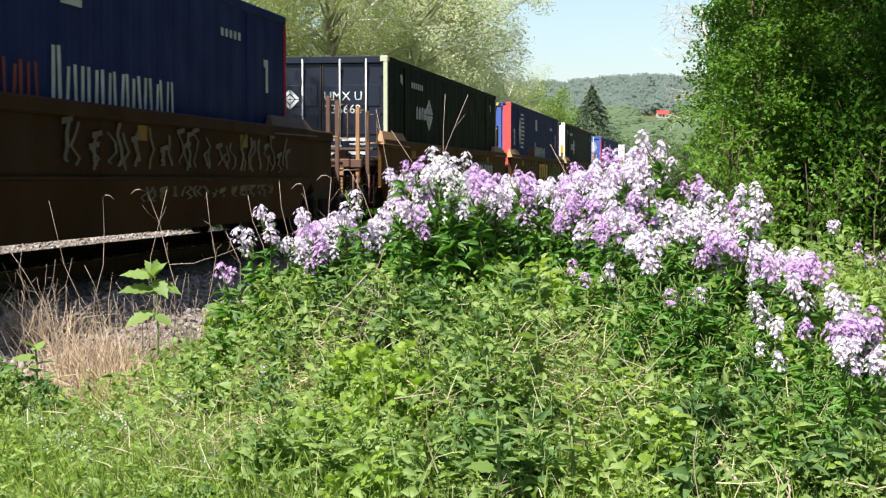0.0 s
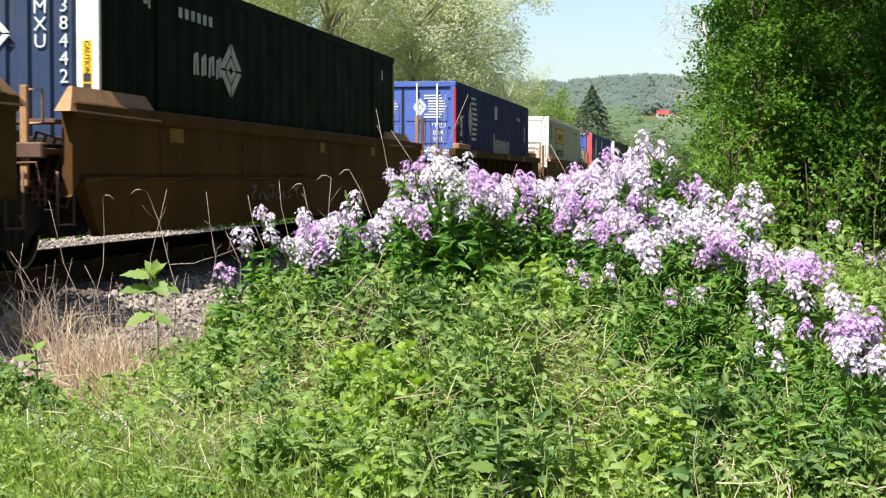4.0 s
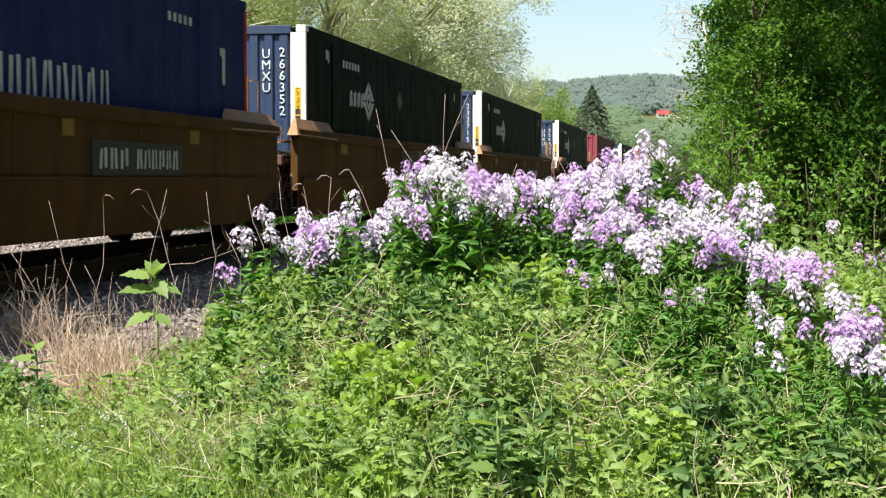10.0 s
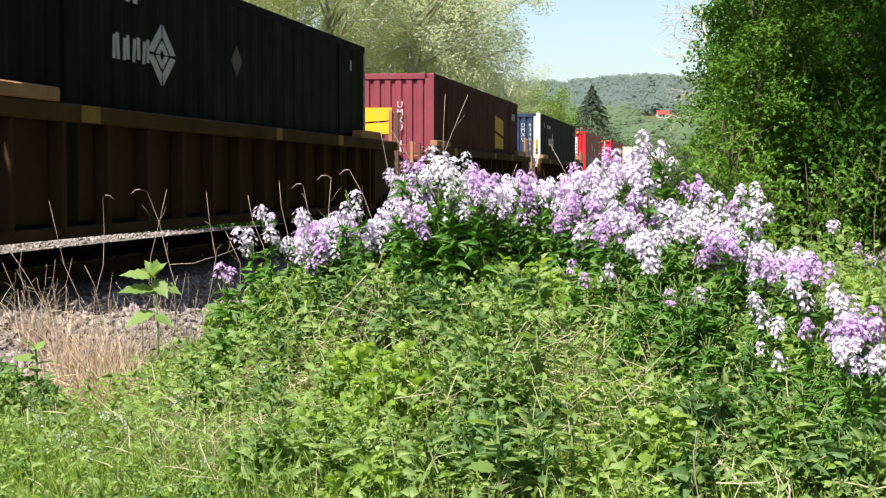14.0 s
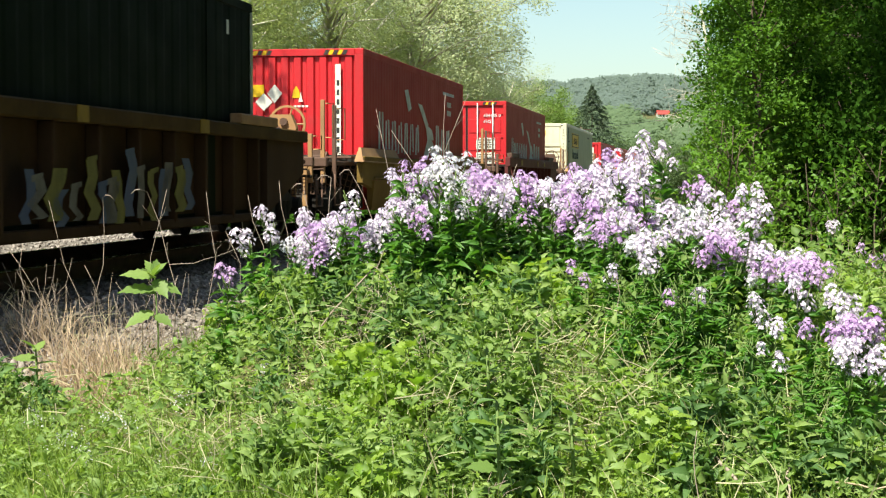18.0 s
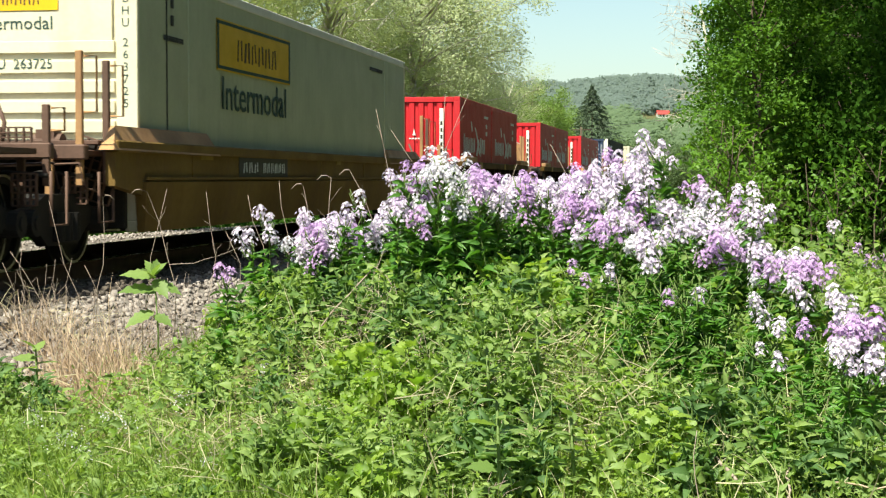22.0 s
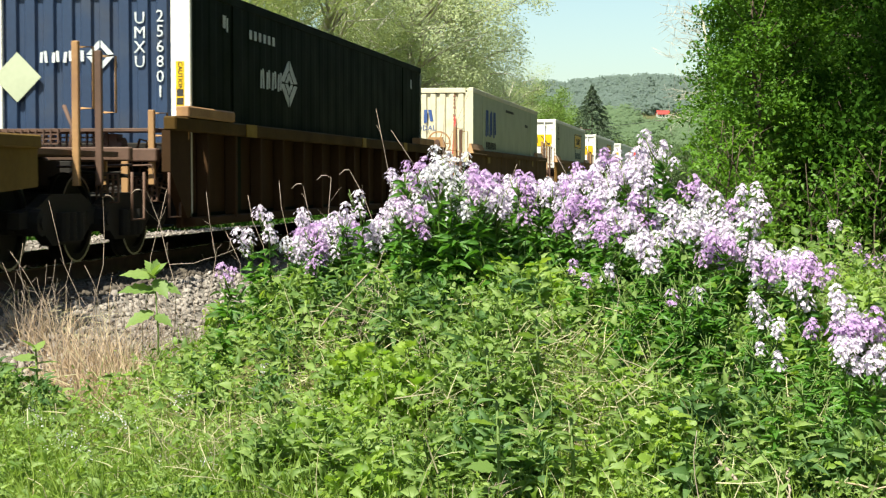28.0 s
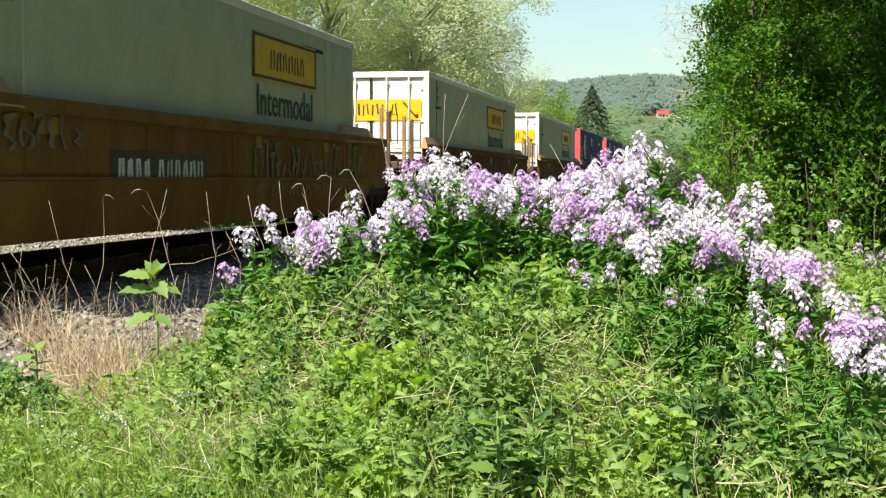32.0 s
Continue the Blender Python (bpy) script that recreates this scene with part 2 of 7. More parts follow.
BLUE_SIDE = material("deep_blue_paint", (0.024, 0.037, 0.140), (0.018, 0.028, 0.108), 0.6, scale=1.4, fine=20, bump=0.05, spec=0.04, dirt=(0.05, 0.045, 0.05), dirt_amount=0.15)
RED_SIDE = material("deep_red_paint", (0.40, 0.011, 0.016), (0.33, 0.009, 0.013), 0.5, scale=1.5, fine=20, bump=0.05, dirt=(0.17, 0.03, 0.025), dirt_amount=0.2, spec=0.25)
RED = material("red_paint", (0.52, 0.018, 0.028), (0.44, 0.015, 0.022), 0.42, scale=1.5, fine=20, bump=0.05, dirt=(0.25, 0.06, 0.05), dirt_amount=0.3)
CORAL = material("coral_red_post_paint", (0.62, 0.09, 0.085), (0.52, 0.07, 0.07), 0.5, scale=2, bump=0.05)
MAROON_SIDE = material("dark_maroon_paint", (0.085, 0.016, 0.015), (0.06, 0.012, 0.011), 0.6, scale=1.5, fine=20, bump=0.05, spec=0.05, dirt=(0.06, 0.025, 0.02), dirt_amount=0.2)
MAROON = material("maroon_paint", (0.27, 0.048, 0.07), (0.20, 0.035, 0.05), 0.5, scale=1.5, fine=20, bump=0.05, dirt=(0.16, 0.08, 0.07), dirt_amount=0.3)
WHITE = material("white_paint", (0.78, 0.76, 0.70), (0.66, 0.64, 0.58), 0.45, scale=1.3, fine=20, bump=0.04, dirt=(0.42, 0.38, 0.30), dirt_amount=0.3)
# White with shade and green bounce light put into its colour.
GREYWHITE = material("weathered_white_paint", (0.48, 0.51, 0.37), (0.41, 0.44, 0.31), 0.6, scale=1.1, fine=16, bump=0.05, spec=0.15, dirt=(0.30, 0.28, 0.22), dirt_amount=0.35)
CREAM = material("cream_paint", (0.72, 0.67, 0.50), (0.60, 0.55, 0.40), 0.5, scale=1.3, fine=20, bump=0.05, dirt=(0.34, 0.22, 0.13), dirt_amount=0.4)
LOGO_WHITE = material("worn_white_lettering", (0.72, 0.74, 0.74), (0.45, 0.48, 0.50), 0.6, scale=4, fine=60, bump=0.0)
LOGO_BLUE = material("blue_lettering", (0.03, 0.07, 0.24), (0.05, 0.10, 0.28), 0.6, scale=4, bump=0.0)
LOGO_GREEN = material("dark_green_lettering", (0.02, 0.05, 0.045), (0.03, 0.07, 0.06), 0.6, scale=4, bump=0.0)
YELLOW = material("yellow_sign", (0.75, 0.47, 0.01), (0.62, 0.38, 0.01), 0.5, scale=3, bump=0.02)
SIGNBROWN = material("dark_brown_sign_print", (0.05, 0.03, 0.02), (0.08, 0.05, 0.03), 0.6, bump=0.0)
ORANGE = material("faded_orange_print", (0.30, 0.05, 0.03), (0.20, 0.04, 0.03), 0.6, scale=4, bump=0.0)
BLACK = material("black_print", (0.02, 0.02, 0.02), (0.035, 0.033, 0.03), 0.6, bump=0.0)
GALV = material("galvanised_rod", (0.55, 0.55, 0.53), (0.42, 0.42, 0.40), 0.45, metal=0.6, scale=6, bump=0.05)
FADEDYEL = material("faded_reflective_yellow", (0.28, 0.17, 0.012), (0.20, 0.12, 0.01), 0.6, scale=3, bump=0.02)
# Car side paints hold the near side's shade; DECKTAN is the sunlit tone.
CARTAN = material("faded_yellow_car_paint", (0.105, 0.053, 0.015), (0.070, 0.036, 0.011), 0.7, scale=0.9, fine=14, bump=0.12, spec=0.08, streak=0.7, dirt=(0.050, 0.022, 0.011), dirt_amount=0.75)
CARORG = material("faded_orange_car_paint", (0.20, 0.108, 0.030), (0.13, 0.07, 0.02), 0.7, scale=0.9, fine=14, bump=0.12, spec=0.08, streak=0.7, dirt=(0.05, 0.024, 0.012), dirt_amount=0.6)
CARYEL = material("light_yellow_car_paint", (0.21, 0.135, 0.04), (0.14, 0.085, 0.028), 0.7, scale=0.9, fine=14, bump=0.10, spec=0.08, streak=0.7, dirt=(0.13, 0.075, 0.04), dirt_amount=0.6)
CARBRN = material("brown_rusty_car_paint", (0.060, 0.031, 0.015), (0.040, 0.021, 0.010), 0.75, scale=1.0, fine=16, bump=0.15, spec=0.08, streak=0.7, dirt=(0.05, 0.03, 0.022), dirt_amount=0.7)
# Half-bright copy of CARBRN, the darkness low on the car put into colour.
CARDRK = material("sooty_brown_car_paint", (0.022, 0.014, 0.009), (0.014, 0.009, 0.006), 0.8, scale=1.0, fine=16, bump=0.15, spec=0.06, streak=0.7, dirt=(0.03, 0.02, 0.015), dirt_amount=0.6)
CARMAR = material("oxide_red_car_paint", (0.12, 0.022, 0.02), (0.08, 0.016, 0.015), 0.7, scale=1.0, fine=16, bump=0.12, streak=0.6, dirt=(0.06, 0.03, 0.025), dirt_amount=0.6)
# Tan steel with the sunlight on it put into its colour.
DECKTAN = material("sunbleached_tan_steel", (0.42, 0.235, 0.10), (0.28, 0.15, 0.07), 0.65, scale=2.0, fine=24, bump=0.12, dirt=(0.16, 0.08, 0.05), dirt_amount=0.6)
DECKBRN = material("brown_deck_steel", (0.13, 0.07, 0.048), (0.08, 0.043, 0.03), 0.7, scale=2.0, fine=24, bump=0.12, dirt=(0.07, 0.045, 0.03), dirt_amount=0.5)
STEEL = material("dirty_cast_steel", (0.012, 0.011, 0.010), (0.024, 0.018, 0.014), 0.8, metal=0.2, scale=4, fine=40, bump=0.25)
TREAD = material("polished_wheel_tread", (0.40, 0.39, 0.38), (0.28, 0.27, 0.26), 0.3, metal=0.9, scale=8, bump=0.02)
TAGGREY = material("grey_spray_paint", (0.17, 0.155, 0.135), (0.09, 0.08, 0.065), 0.8, scale=5, fine=50, bump=0.0)
TAGYEL = material("olive_yellow_spray_paint", (0.20, 0.18, 0.035), (0.12, 0.11, 0.03), 0.8, scale=5, fine=50, bump=0.0)
TAGBLUE = material("blue_grey_spray_paint", (0.06, 0.08, 0.16), (0.10, 0.12, 0.16), 0.8, scale=5, fine=50, bump=0.0)
TAGTAN = material("pale_tan_spray_paint", (0.20, 0.165, 0.115), (0.12, 0.09, 0.06), 0.8, scale=5, fine=50, bump=0.0)
TAGGREEN = material("green_spray_paint", (0.10, 0.14, 0.04), (0.16, 0.17, 0.05), 0.8, scale=5, fine=50, bump=0.0)


def wave(length, pitch, depth, base=0.03, duty=0.5):
    """Outline of a pressed steel sheet: along x, outwards z."""
    n = max(2, round(length / pitch))
    p = length / n
    pts = [(-length / 2, -base)]
    for i in range(n):
        a = -length / 2 + i * p
        f, r = p * (1 - duty) * 0.5, p * 0.12
        pts += [(a, -depth), (a + f - r / 2, -depth), (a + f + r / 2, 0), (a + p - f - r / 2, 0), (a + p - f + r / 2, -depth)]
    pts += [(length / 2, -depth), (length / 2, -base - depth), (-length / 2, -base - depth)]
    return pts[1:]


def corrugated(key, length, height, pitch, depth, mat, duty=0.5):
    return cached(("corr", round(length, 2), round(height, 2), pitch, depth, mat.name, duty),
                  lambda: Geo().prism(wave(length, pitch, depth, 0.03, duty), "y", 0, height).mesh(key, mat))


def box_mesh(name, sx, sy, sz, mat):
    """A block of that size with softened edges, its origin at the middle of its base."""
    def make():
        bm = bmesh.new()
        bmesh.ops.create_cube(bm, size=1)
        for v in bm.verts:
            v.co = Vector((v.co.x * sx, v.co.y * sy, (v.co.z + 0.5) * sz))
        bmesh.ops.bevel(bm, geom=bm.edges[:], offset=min(sx, sy, sz) * 0.12, segments=1, affect="EDGES")
        me = bpy.data.meshes.new(name)
        bm.to_mesh(me)
        bm.free()
        me.materials.append(mat)
        return me
    return cached(("box", name, round(sx, 3), round(sy, 3), round(sz, 3), mat.name), make)


def at(x, y, z):
    return Matrix.Translation((x, y, z))


def diamond(cx, cy, rx, ry):
    return [(cx - rx, cy), (cx, cy - ry), (cx + rx, cy), (cx, cy + ry)]


def diamond_ring(cx, cy, rx, ry, k=0.55):
    """Four slanted bars round a hollow diamond."""
    o, i = diamond(cx, cy, rx, ry), diamond(cx, cy, rx * k, ry * k)
    out = []
    for a in range(4):
        b = (a + 1) % 4
        g = 0.06
        lerp = lambda p, q, t: (p[0] + (q[0] - p[0]) * t, p[1] + (q[1] - p[1]) * t)
        out.append([lerp(o[a], o[b], g), lerp(o[a], o[b], 1 - g), lerp(i[a], i[b], 1 - g), lerp(i[a], i[b], g)])
    return out


def word_bars(x0, x1, y0, y1, n, seed, first=1.0, lean=0.0):
    """A brand's word as plain bars: a pair of uneven strokes for each letter."""
    rng = random.Random(seed)
    p = (x1 - x0) / n
    out = []
    for i in range(n):
        w = p * rng.uniform(0.62, 0.80)
        a = x0 + i * p + (p - w) * 0.5
        top = y1 if i else y0 + (y1 - y0) * first
        h = top - y0
        k = min(w * rng.uniform(0.20, 0.30) * (1.4 if n <= 4 else 1.0), 0.30 * h)
        la, lb = lean + w * rng.uniform(0.0, 0.22), lean - w * rng.uniform(0.0, 0.22)
        up, dn = h * rng.uniform(0.0, 0.14), h * rng.uniform(0.0, 0.14)
        polys = [[(a, y0), (a + k, y0), (a + k + la, top - up), (a + la, top - up)],
                 [(a + w - k, y0 + dn), (a + w, y0 + dn), (a + w + lb, top), (a + w - k + lb, top)]]
        out.append(polys)
    return out


def brand_parts(name, key, groups, mat, t, parent, label, m):
    """Each letter-sized group of bars is a part of its own."""
    for i, one in enumerate(groups):
        part(name, cached((key, i, "bars"), lambda: sheet(name, one, mat, t)), parent, label, m)


def lined_diamond(cx, cy, r):
    """A diamond badge with a trail of level bars."""
    out = diamond_ring(cx - r * 0.55, cy, r * 0.5, r * 0.62, 0.5) + [diamond(cx - r * 0.55, cy, r * 0.18, r * 0.22)]
    for i in range(9):
        y = cy - r * 0.72 + i * r * 0.18
        e = r * (1.25 - abs(i - 4) * 0.10)
        a = -r * 0.02 - (0.0 if abs(i - 4) > 2 else -0.02 * r)
        out.append(rect(cx + a - (r * 0.25 if abs(i - 4) > 2 else 0), cx + e, y, y + r * 0.09))
    return out


def small_print(x0, x1, y0, y1, rows, seed):
    """Writing too small to read: short bars in rows."""
    rng = random.Random(seed)
    out = []
    h = (y1 - y0) / rows
    for i in range(rows):
        x = x0
        while x < x1 - 0.02:
            w = min(rng.uniform(0.03, 0.08), x1 - x)
            out.append(rect(x, x + w, y0 + i * h + h * 0.2, y0 + i * h + h * 0.8))
            x += w + 0.02
    return out


def container_shell(label, category_label, L, W, H, side, front, post, roof, front_kind="corr", group="containers on the train",
                    pitch=0.60, depth=0.005, rear_mat=None, seams=True, post_w=0.20, top=None, name="shipping_container"):
    """A steel box: rails, posts, castings, side sheets, roof, an end wall or a pair of doors at the front."""
    c = holder(name, label, category_label, group)
    top = top or side
    hw, hl = W / 2, L / 2
    for sx in (1, -1):
        sp = corrugated("side_panel", L - 0.12, H - 0.28, pitch, depth, side)
        m = on_side(0, 0.16, hw - 0.012) if sx > 0 else Matrix.Rotation(math.pi, 4, "Z") @ on_side(0, 0.16, hw - 0.012)
        part("side_panel", sp, c, "", m)
        part("top_rail", box_mesh("top_rail", 0.07, L - 0.02, 0.12, top), c, "", at(sx * (hw - 0.035), 0, H - 0.12))
        part("bottom_rail", box_mesh("bottom_rail", 0.07, L - 0.02, 0.16, side), c, "", at(sx * (hw - 0.035), 0, 0))
        if seams:
            for y in (-6.1, 6.1):
                part("stacking_post", box_mesh("stacking_post", 0.05, 0.34, H - 0.27, side), c, "", at(sx * (hw - 0.024), y, 0.15))
        for sy in (-1, 1):
            part("corner_post", box_mesh("corner_post", post_w, 0.07, H - 0.22, post), c, "",
                 at(sx * (hw - post_w / 2 - 0.004), sy * (hl - 0.034), 0.11))
            for z in (0, H - 0.118):
                part("corner_casting", box_mesh("corner_casting", 0.16, 0.178, 0.118, post if sy < 0 else side), c, "",
                     at(sx * (hw - 0.079), sy * (hl - 0.086), z + (0.002 if z else 0)))
    part("roof", corrugated("roof", L - 0.1, W - 0.14, 0.3, 0.02, top), c, "",
         Matrix.Rotation(math.pi / 2, 4, "Z") @ at(0, -(W - 0.14) / 2, H - 0.02))
    part("floor_frame", box_mesh("floor_frame", W - 0.16, L - 0.2, 0.14, STEEL), c, "", at(0, 0, 0.02))
    fw = W - 2 * post_w
    part("header", box_mesh("header", fw, 0.07, 0.13, front), c, "", at(0, -hl + 0.036, H - 0.132))
    part("sill_beam", box_mesh("sill_beam", fw, 0.08, 0.15, front), c, "", at(0, -hl + 0.042, 0.004))
    part("rear_wall", corrugated("rear_wall", fw, H - 0.28, 0.26, 0.04, rear_mat or side), c, "",
         Matrix.Rotation(math.pi, 4, "Z") @ on_front(0, 0.14, -hl + 0.03))
    if front_kind == "corr":
        part("front_wall", corrugated("front_wall", fw, H - 0.28, 0.245, 0.045, front, 0.62), c, "", on_front(0, 0.14, -hl + 0.02))
    elif front_kind == "ribbed":
        part("front_wall", box_mesh("front_wall", fw, 0.06, H - 0.27, front), c, "", at(0, -hl + 0.085, 0.138))
        for i in range(9):
            part("front_rib", box_mesh("front_rib", fw - 0.06, 0.05, 0.13, front), c, "", at(0, -hl + 0.04, 0.2 + i * 0.215))
    else:
        for sx in (-1, 1):
            d = part("door", box_mesh("door", fw / 2 - 0.012, 0.05, H - 0.29, front), c, "", at(sx * fw / 4, -hl + 0.075, 0.148))
            for z in (0.18, 0.72, 1.26, 1.80):
                part("door_panel", box_mesh("door_panel", fw / 2 - 0.16, 0.024, 0.40, front), d, "", at(0, -0.030, z))
            part("door_seal", box_mesh("door_seal", 0.022, 0.02, H - 0.3, BLACK), d, "", at(-sx * (fw / 4 - 0.02), -0.032, 0.005))
            for k in (0.30, 0.72):
                x = -sx * fw / 4 + sx * k * fw / 2
                part("lock_rod", cached(("rod", round(H, 2)), lambda: Geo().tube([(0, 0, 0), (0, 0, H - 0.1)], 0.019, 8).mesh("lock_rod", GALV, True)),
                     d, "galvanised lock rod", at(x, -0.075, -0.10))
                for z in (0.02, 0.75, 1.6, H - 0.42):
                    part("rod_bracket", box_mesh("rod_bracket", 0.09, 0.045, 0.05, front), d, "", at(x, -0.062, z))
                part("lock_handle", box_mesh("lock_handle", 0.36, 0.02, 0.035, GALV), d, "galvanised handle",
                     at(x + sx * -0.14, -0.10, 0.98 + 0.1 * k))
            for z in (0.25, 0.95, 1.65, 2.35):
                if z < H - 0.35:
                    part("hinge", box_mesh("hinge", 0.11, 0.035, 0.10, front), d, "", at(sx * (fw / 4 - 0.02), -0.04, z))
    return c


def stripes_on_header(c, W, H, L, mats):
    """Yellow and black warning slants at both ends of the front header."""
    for sx in (-1, 1):
        g1, g2 = [], []
        for i in range(5):
            x = sx * (W / 2 - 0.52) + (i - 2.5) * 0.085
            (g1 if i % 2 else g2).append([(x, 0), (x + 0.07, 0), (x + 0.11, 0.085), (x + 0.04, 0.085)])
        part("warning_stripes", cached(("ws", sx, W, 1), lambda: sheet("warning_stripes", g1, YELLOW)), c, "", on_front(0, H - 0.11, -L / 2 - 0.001))
        part("warning_stripes", cached(("ws", sx, W, 2), lambda: sheet("warning_stripes", g2, BLACK)), c, "", on_front(0, H - 0.11, -L / 2 - 0.001))


def column_text(c, text, x, z_top, step, size, mat, y):
    for i, ch in enumerate(text):
        part("letter", lettering(ch, size, mat), c, "white painted letter", on_front(x, z_top - i * step, y))


L53, W53, HC = 16.154, 2.59, 2.896


def umax(number, doors=False, placard=False, grey_rear=True):
    """Navy domestic box with white front posts and a white diamond badge."""
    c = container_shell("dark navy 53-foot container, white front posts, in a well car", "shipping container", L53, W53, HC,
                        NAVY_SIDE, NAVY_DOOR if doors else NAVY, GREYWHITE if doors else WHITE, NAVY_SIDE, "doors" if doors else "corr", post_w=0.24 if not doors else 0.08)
    yf, xs = -L53 / 2 - 0.028 + 0.03, W53 / 2 - 0.006
    if doors:
        yf = -L53 / 2 + 0.027
        part("code", lettering("UMX U", 0.24, LOGO_WHITE), c, "white painted letters", on_front(0.42, 2.13, yf))
        part("number", lettering(number, 0.24, LOGO_WHITE), c, "white painted digits", on_front(0.42, 1.88, yf))
        part("badge", cached("ubd", lambda: sheet("badge", diamond_ring(0, 0, 0.2, 0.2, 0.6) + diamond_ring(0, 0, 0.09, 0.09, 0.3), LOGO_WHITE)), c, "white diamond badge", on_front(-0.62, 2.08, yf))
        for z in (1.02, 1.28):
            part("reflector_strip", box_mesh("reflector_strip", 1.0, 0.006, 0.06, LOGO_WHITE), c, "", at(0.4, yf - 0.001, z))
    else:
        column_text(c, "UMXU", 0.67, 2.46, 0.172, 0.20, LOGO_WHITE, yf)
        column_text(c, number, 0.92, 2.48, 0.178, 0.20, LOGO_WHITE, yf)
        brand_parts("brand_bar", "ubf", word_bars(-0.60, 0.0, -0.07, 0.07, 4, 3), LOGO_WHITE, 0.006, c, "white brand bar", on_front(0, 2.02, yf))
        part("badge", cached("ubg", lambda: sheet("badge", diamond_ring(0, 0, 0.18, 0.19, 0.55), LOGO_WHITE)), c, "white diamond badge", on_front(0.18, 2.03, yf))
        for sx in (-1, 1):
            part("caution_label", cached("ucl", lambda: sheet("caution_label", [rect(-0.05, 0.05, -0.27, 0.27)], YELLOW, 0.004)), c, "yellow caution label",
                 on_front(sx * (W53 / 2 - 0.13), 1.68, -L53 / 2 - 0.001))
            part("caution_word", lettering("CAUTION", 0.075, BLACK), c, "black print", on_front(sx * (W53 / 2 - 0.13), 1.78, -L53 / 2 - 0.006) @ Matrix.Rotation(-math.pi / 2, 4, "Z"))
            part("height_mark", cached("uhm", lambda: sheet("height_mark", [rect(-0.04, 0.04, -0.2, -0.12), rect(-0.04, 0.04, -0.1, -0.02)], BLACK, 0.002)), c, "",
                 on_front(sx * (W53 / 2 - 0.13), 1.64, -L53 / 2 - 0.0055))
    if placard:
        part("placard", cached("upl", lambda: sheet("placard", [diamond(0, 0, 0.30, 0.30)], GREYWHITE, 0.01)), c, "pale diamond placard", on_front(-0.86, 1.78, yf))
    d0 = -L53 / 2
    brand_parts("side_brand_bar", "usb", word_bars(d0 + 3.1, d0 + 4.35, 1.80, 2.07, 4, 3), LOGO_WHITE, 0.006, c, "white brand bar", on_side(0, 0, xs))
    part("side_badge", cached("usd", lambda: sheet("side_badge", diamond_ring(d0 + 4.75, 1.94, 0.52, 0.36, 0.6) + diamond_ring(d0 + 4.75, 1.94, 0.24, 0.17, 0.4), LOGO_WHITE)), c, "white diamond badge", on_side(0, 0, xs))
    tagged(part("side_mark", cached("usm", lambda: sheet("side_mark", [rect(d0 + 1.36, d0 + 1.48, 2.46, 2.62), rect(d0 + 1.52, d0 + 1.58, 2.42, 2.60)] +
         [rect(d0 + 2.6 + i * 0.24, d0 + 2.72 + i * 0.24, 2.42, 2.54) for i in range(6)] + [rect(d0 + 14.9, d0 + 15.0, 2.4, 2.58)], LOGO_WHITE)), c, "", on_side(0, 0, xs)), kind="stuff")
    if number in ("266352", "256465"):
        part("small_diamond", cached("usq", lambda: sheet("small_diamond", [diamond(d0 + 7.8, 2.08, 0.26, 0.20)], TAGGREY, 0.006)), c, "pale worn diamond mark", on_side(0, 0, xs))
    part("rear_post_trim", box_mesh("rear_post_trim", 0.012, 0.08, HC - 0.26, GREYWHITE), c, "pale grey rear post", at(W53 / 2 + 0.001, L53 / 2 - 0.05, 0.13))
    return c


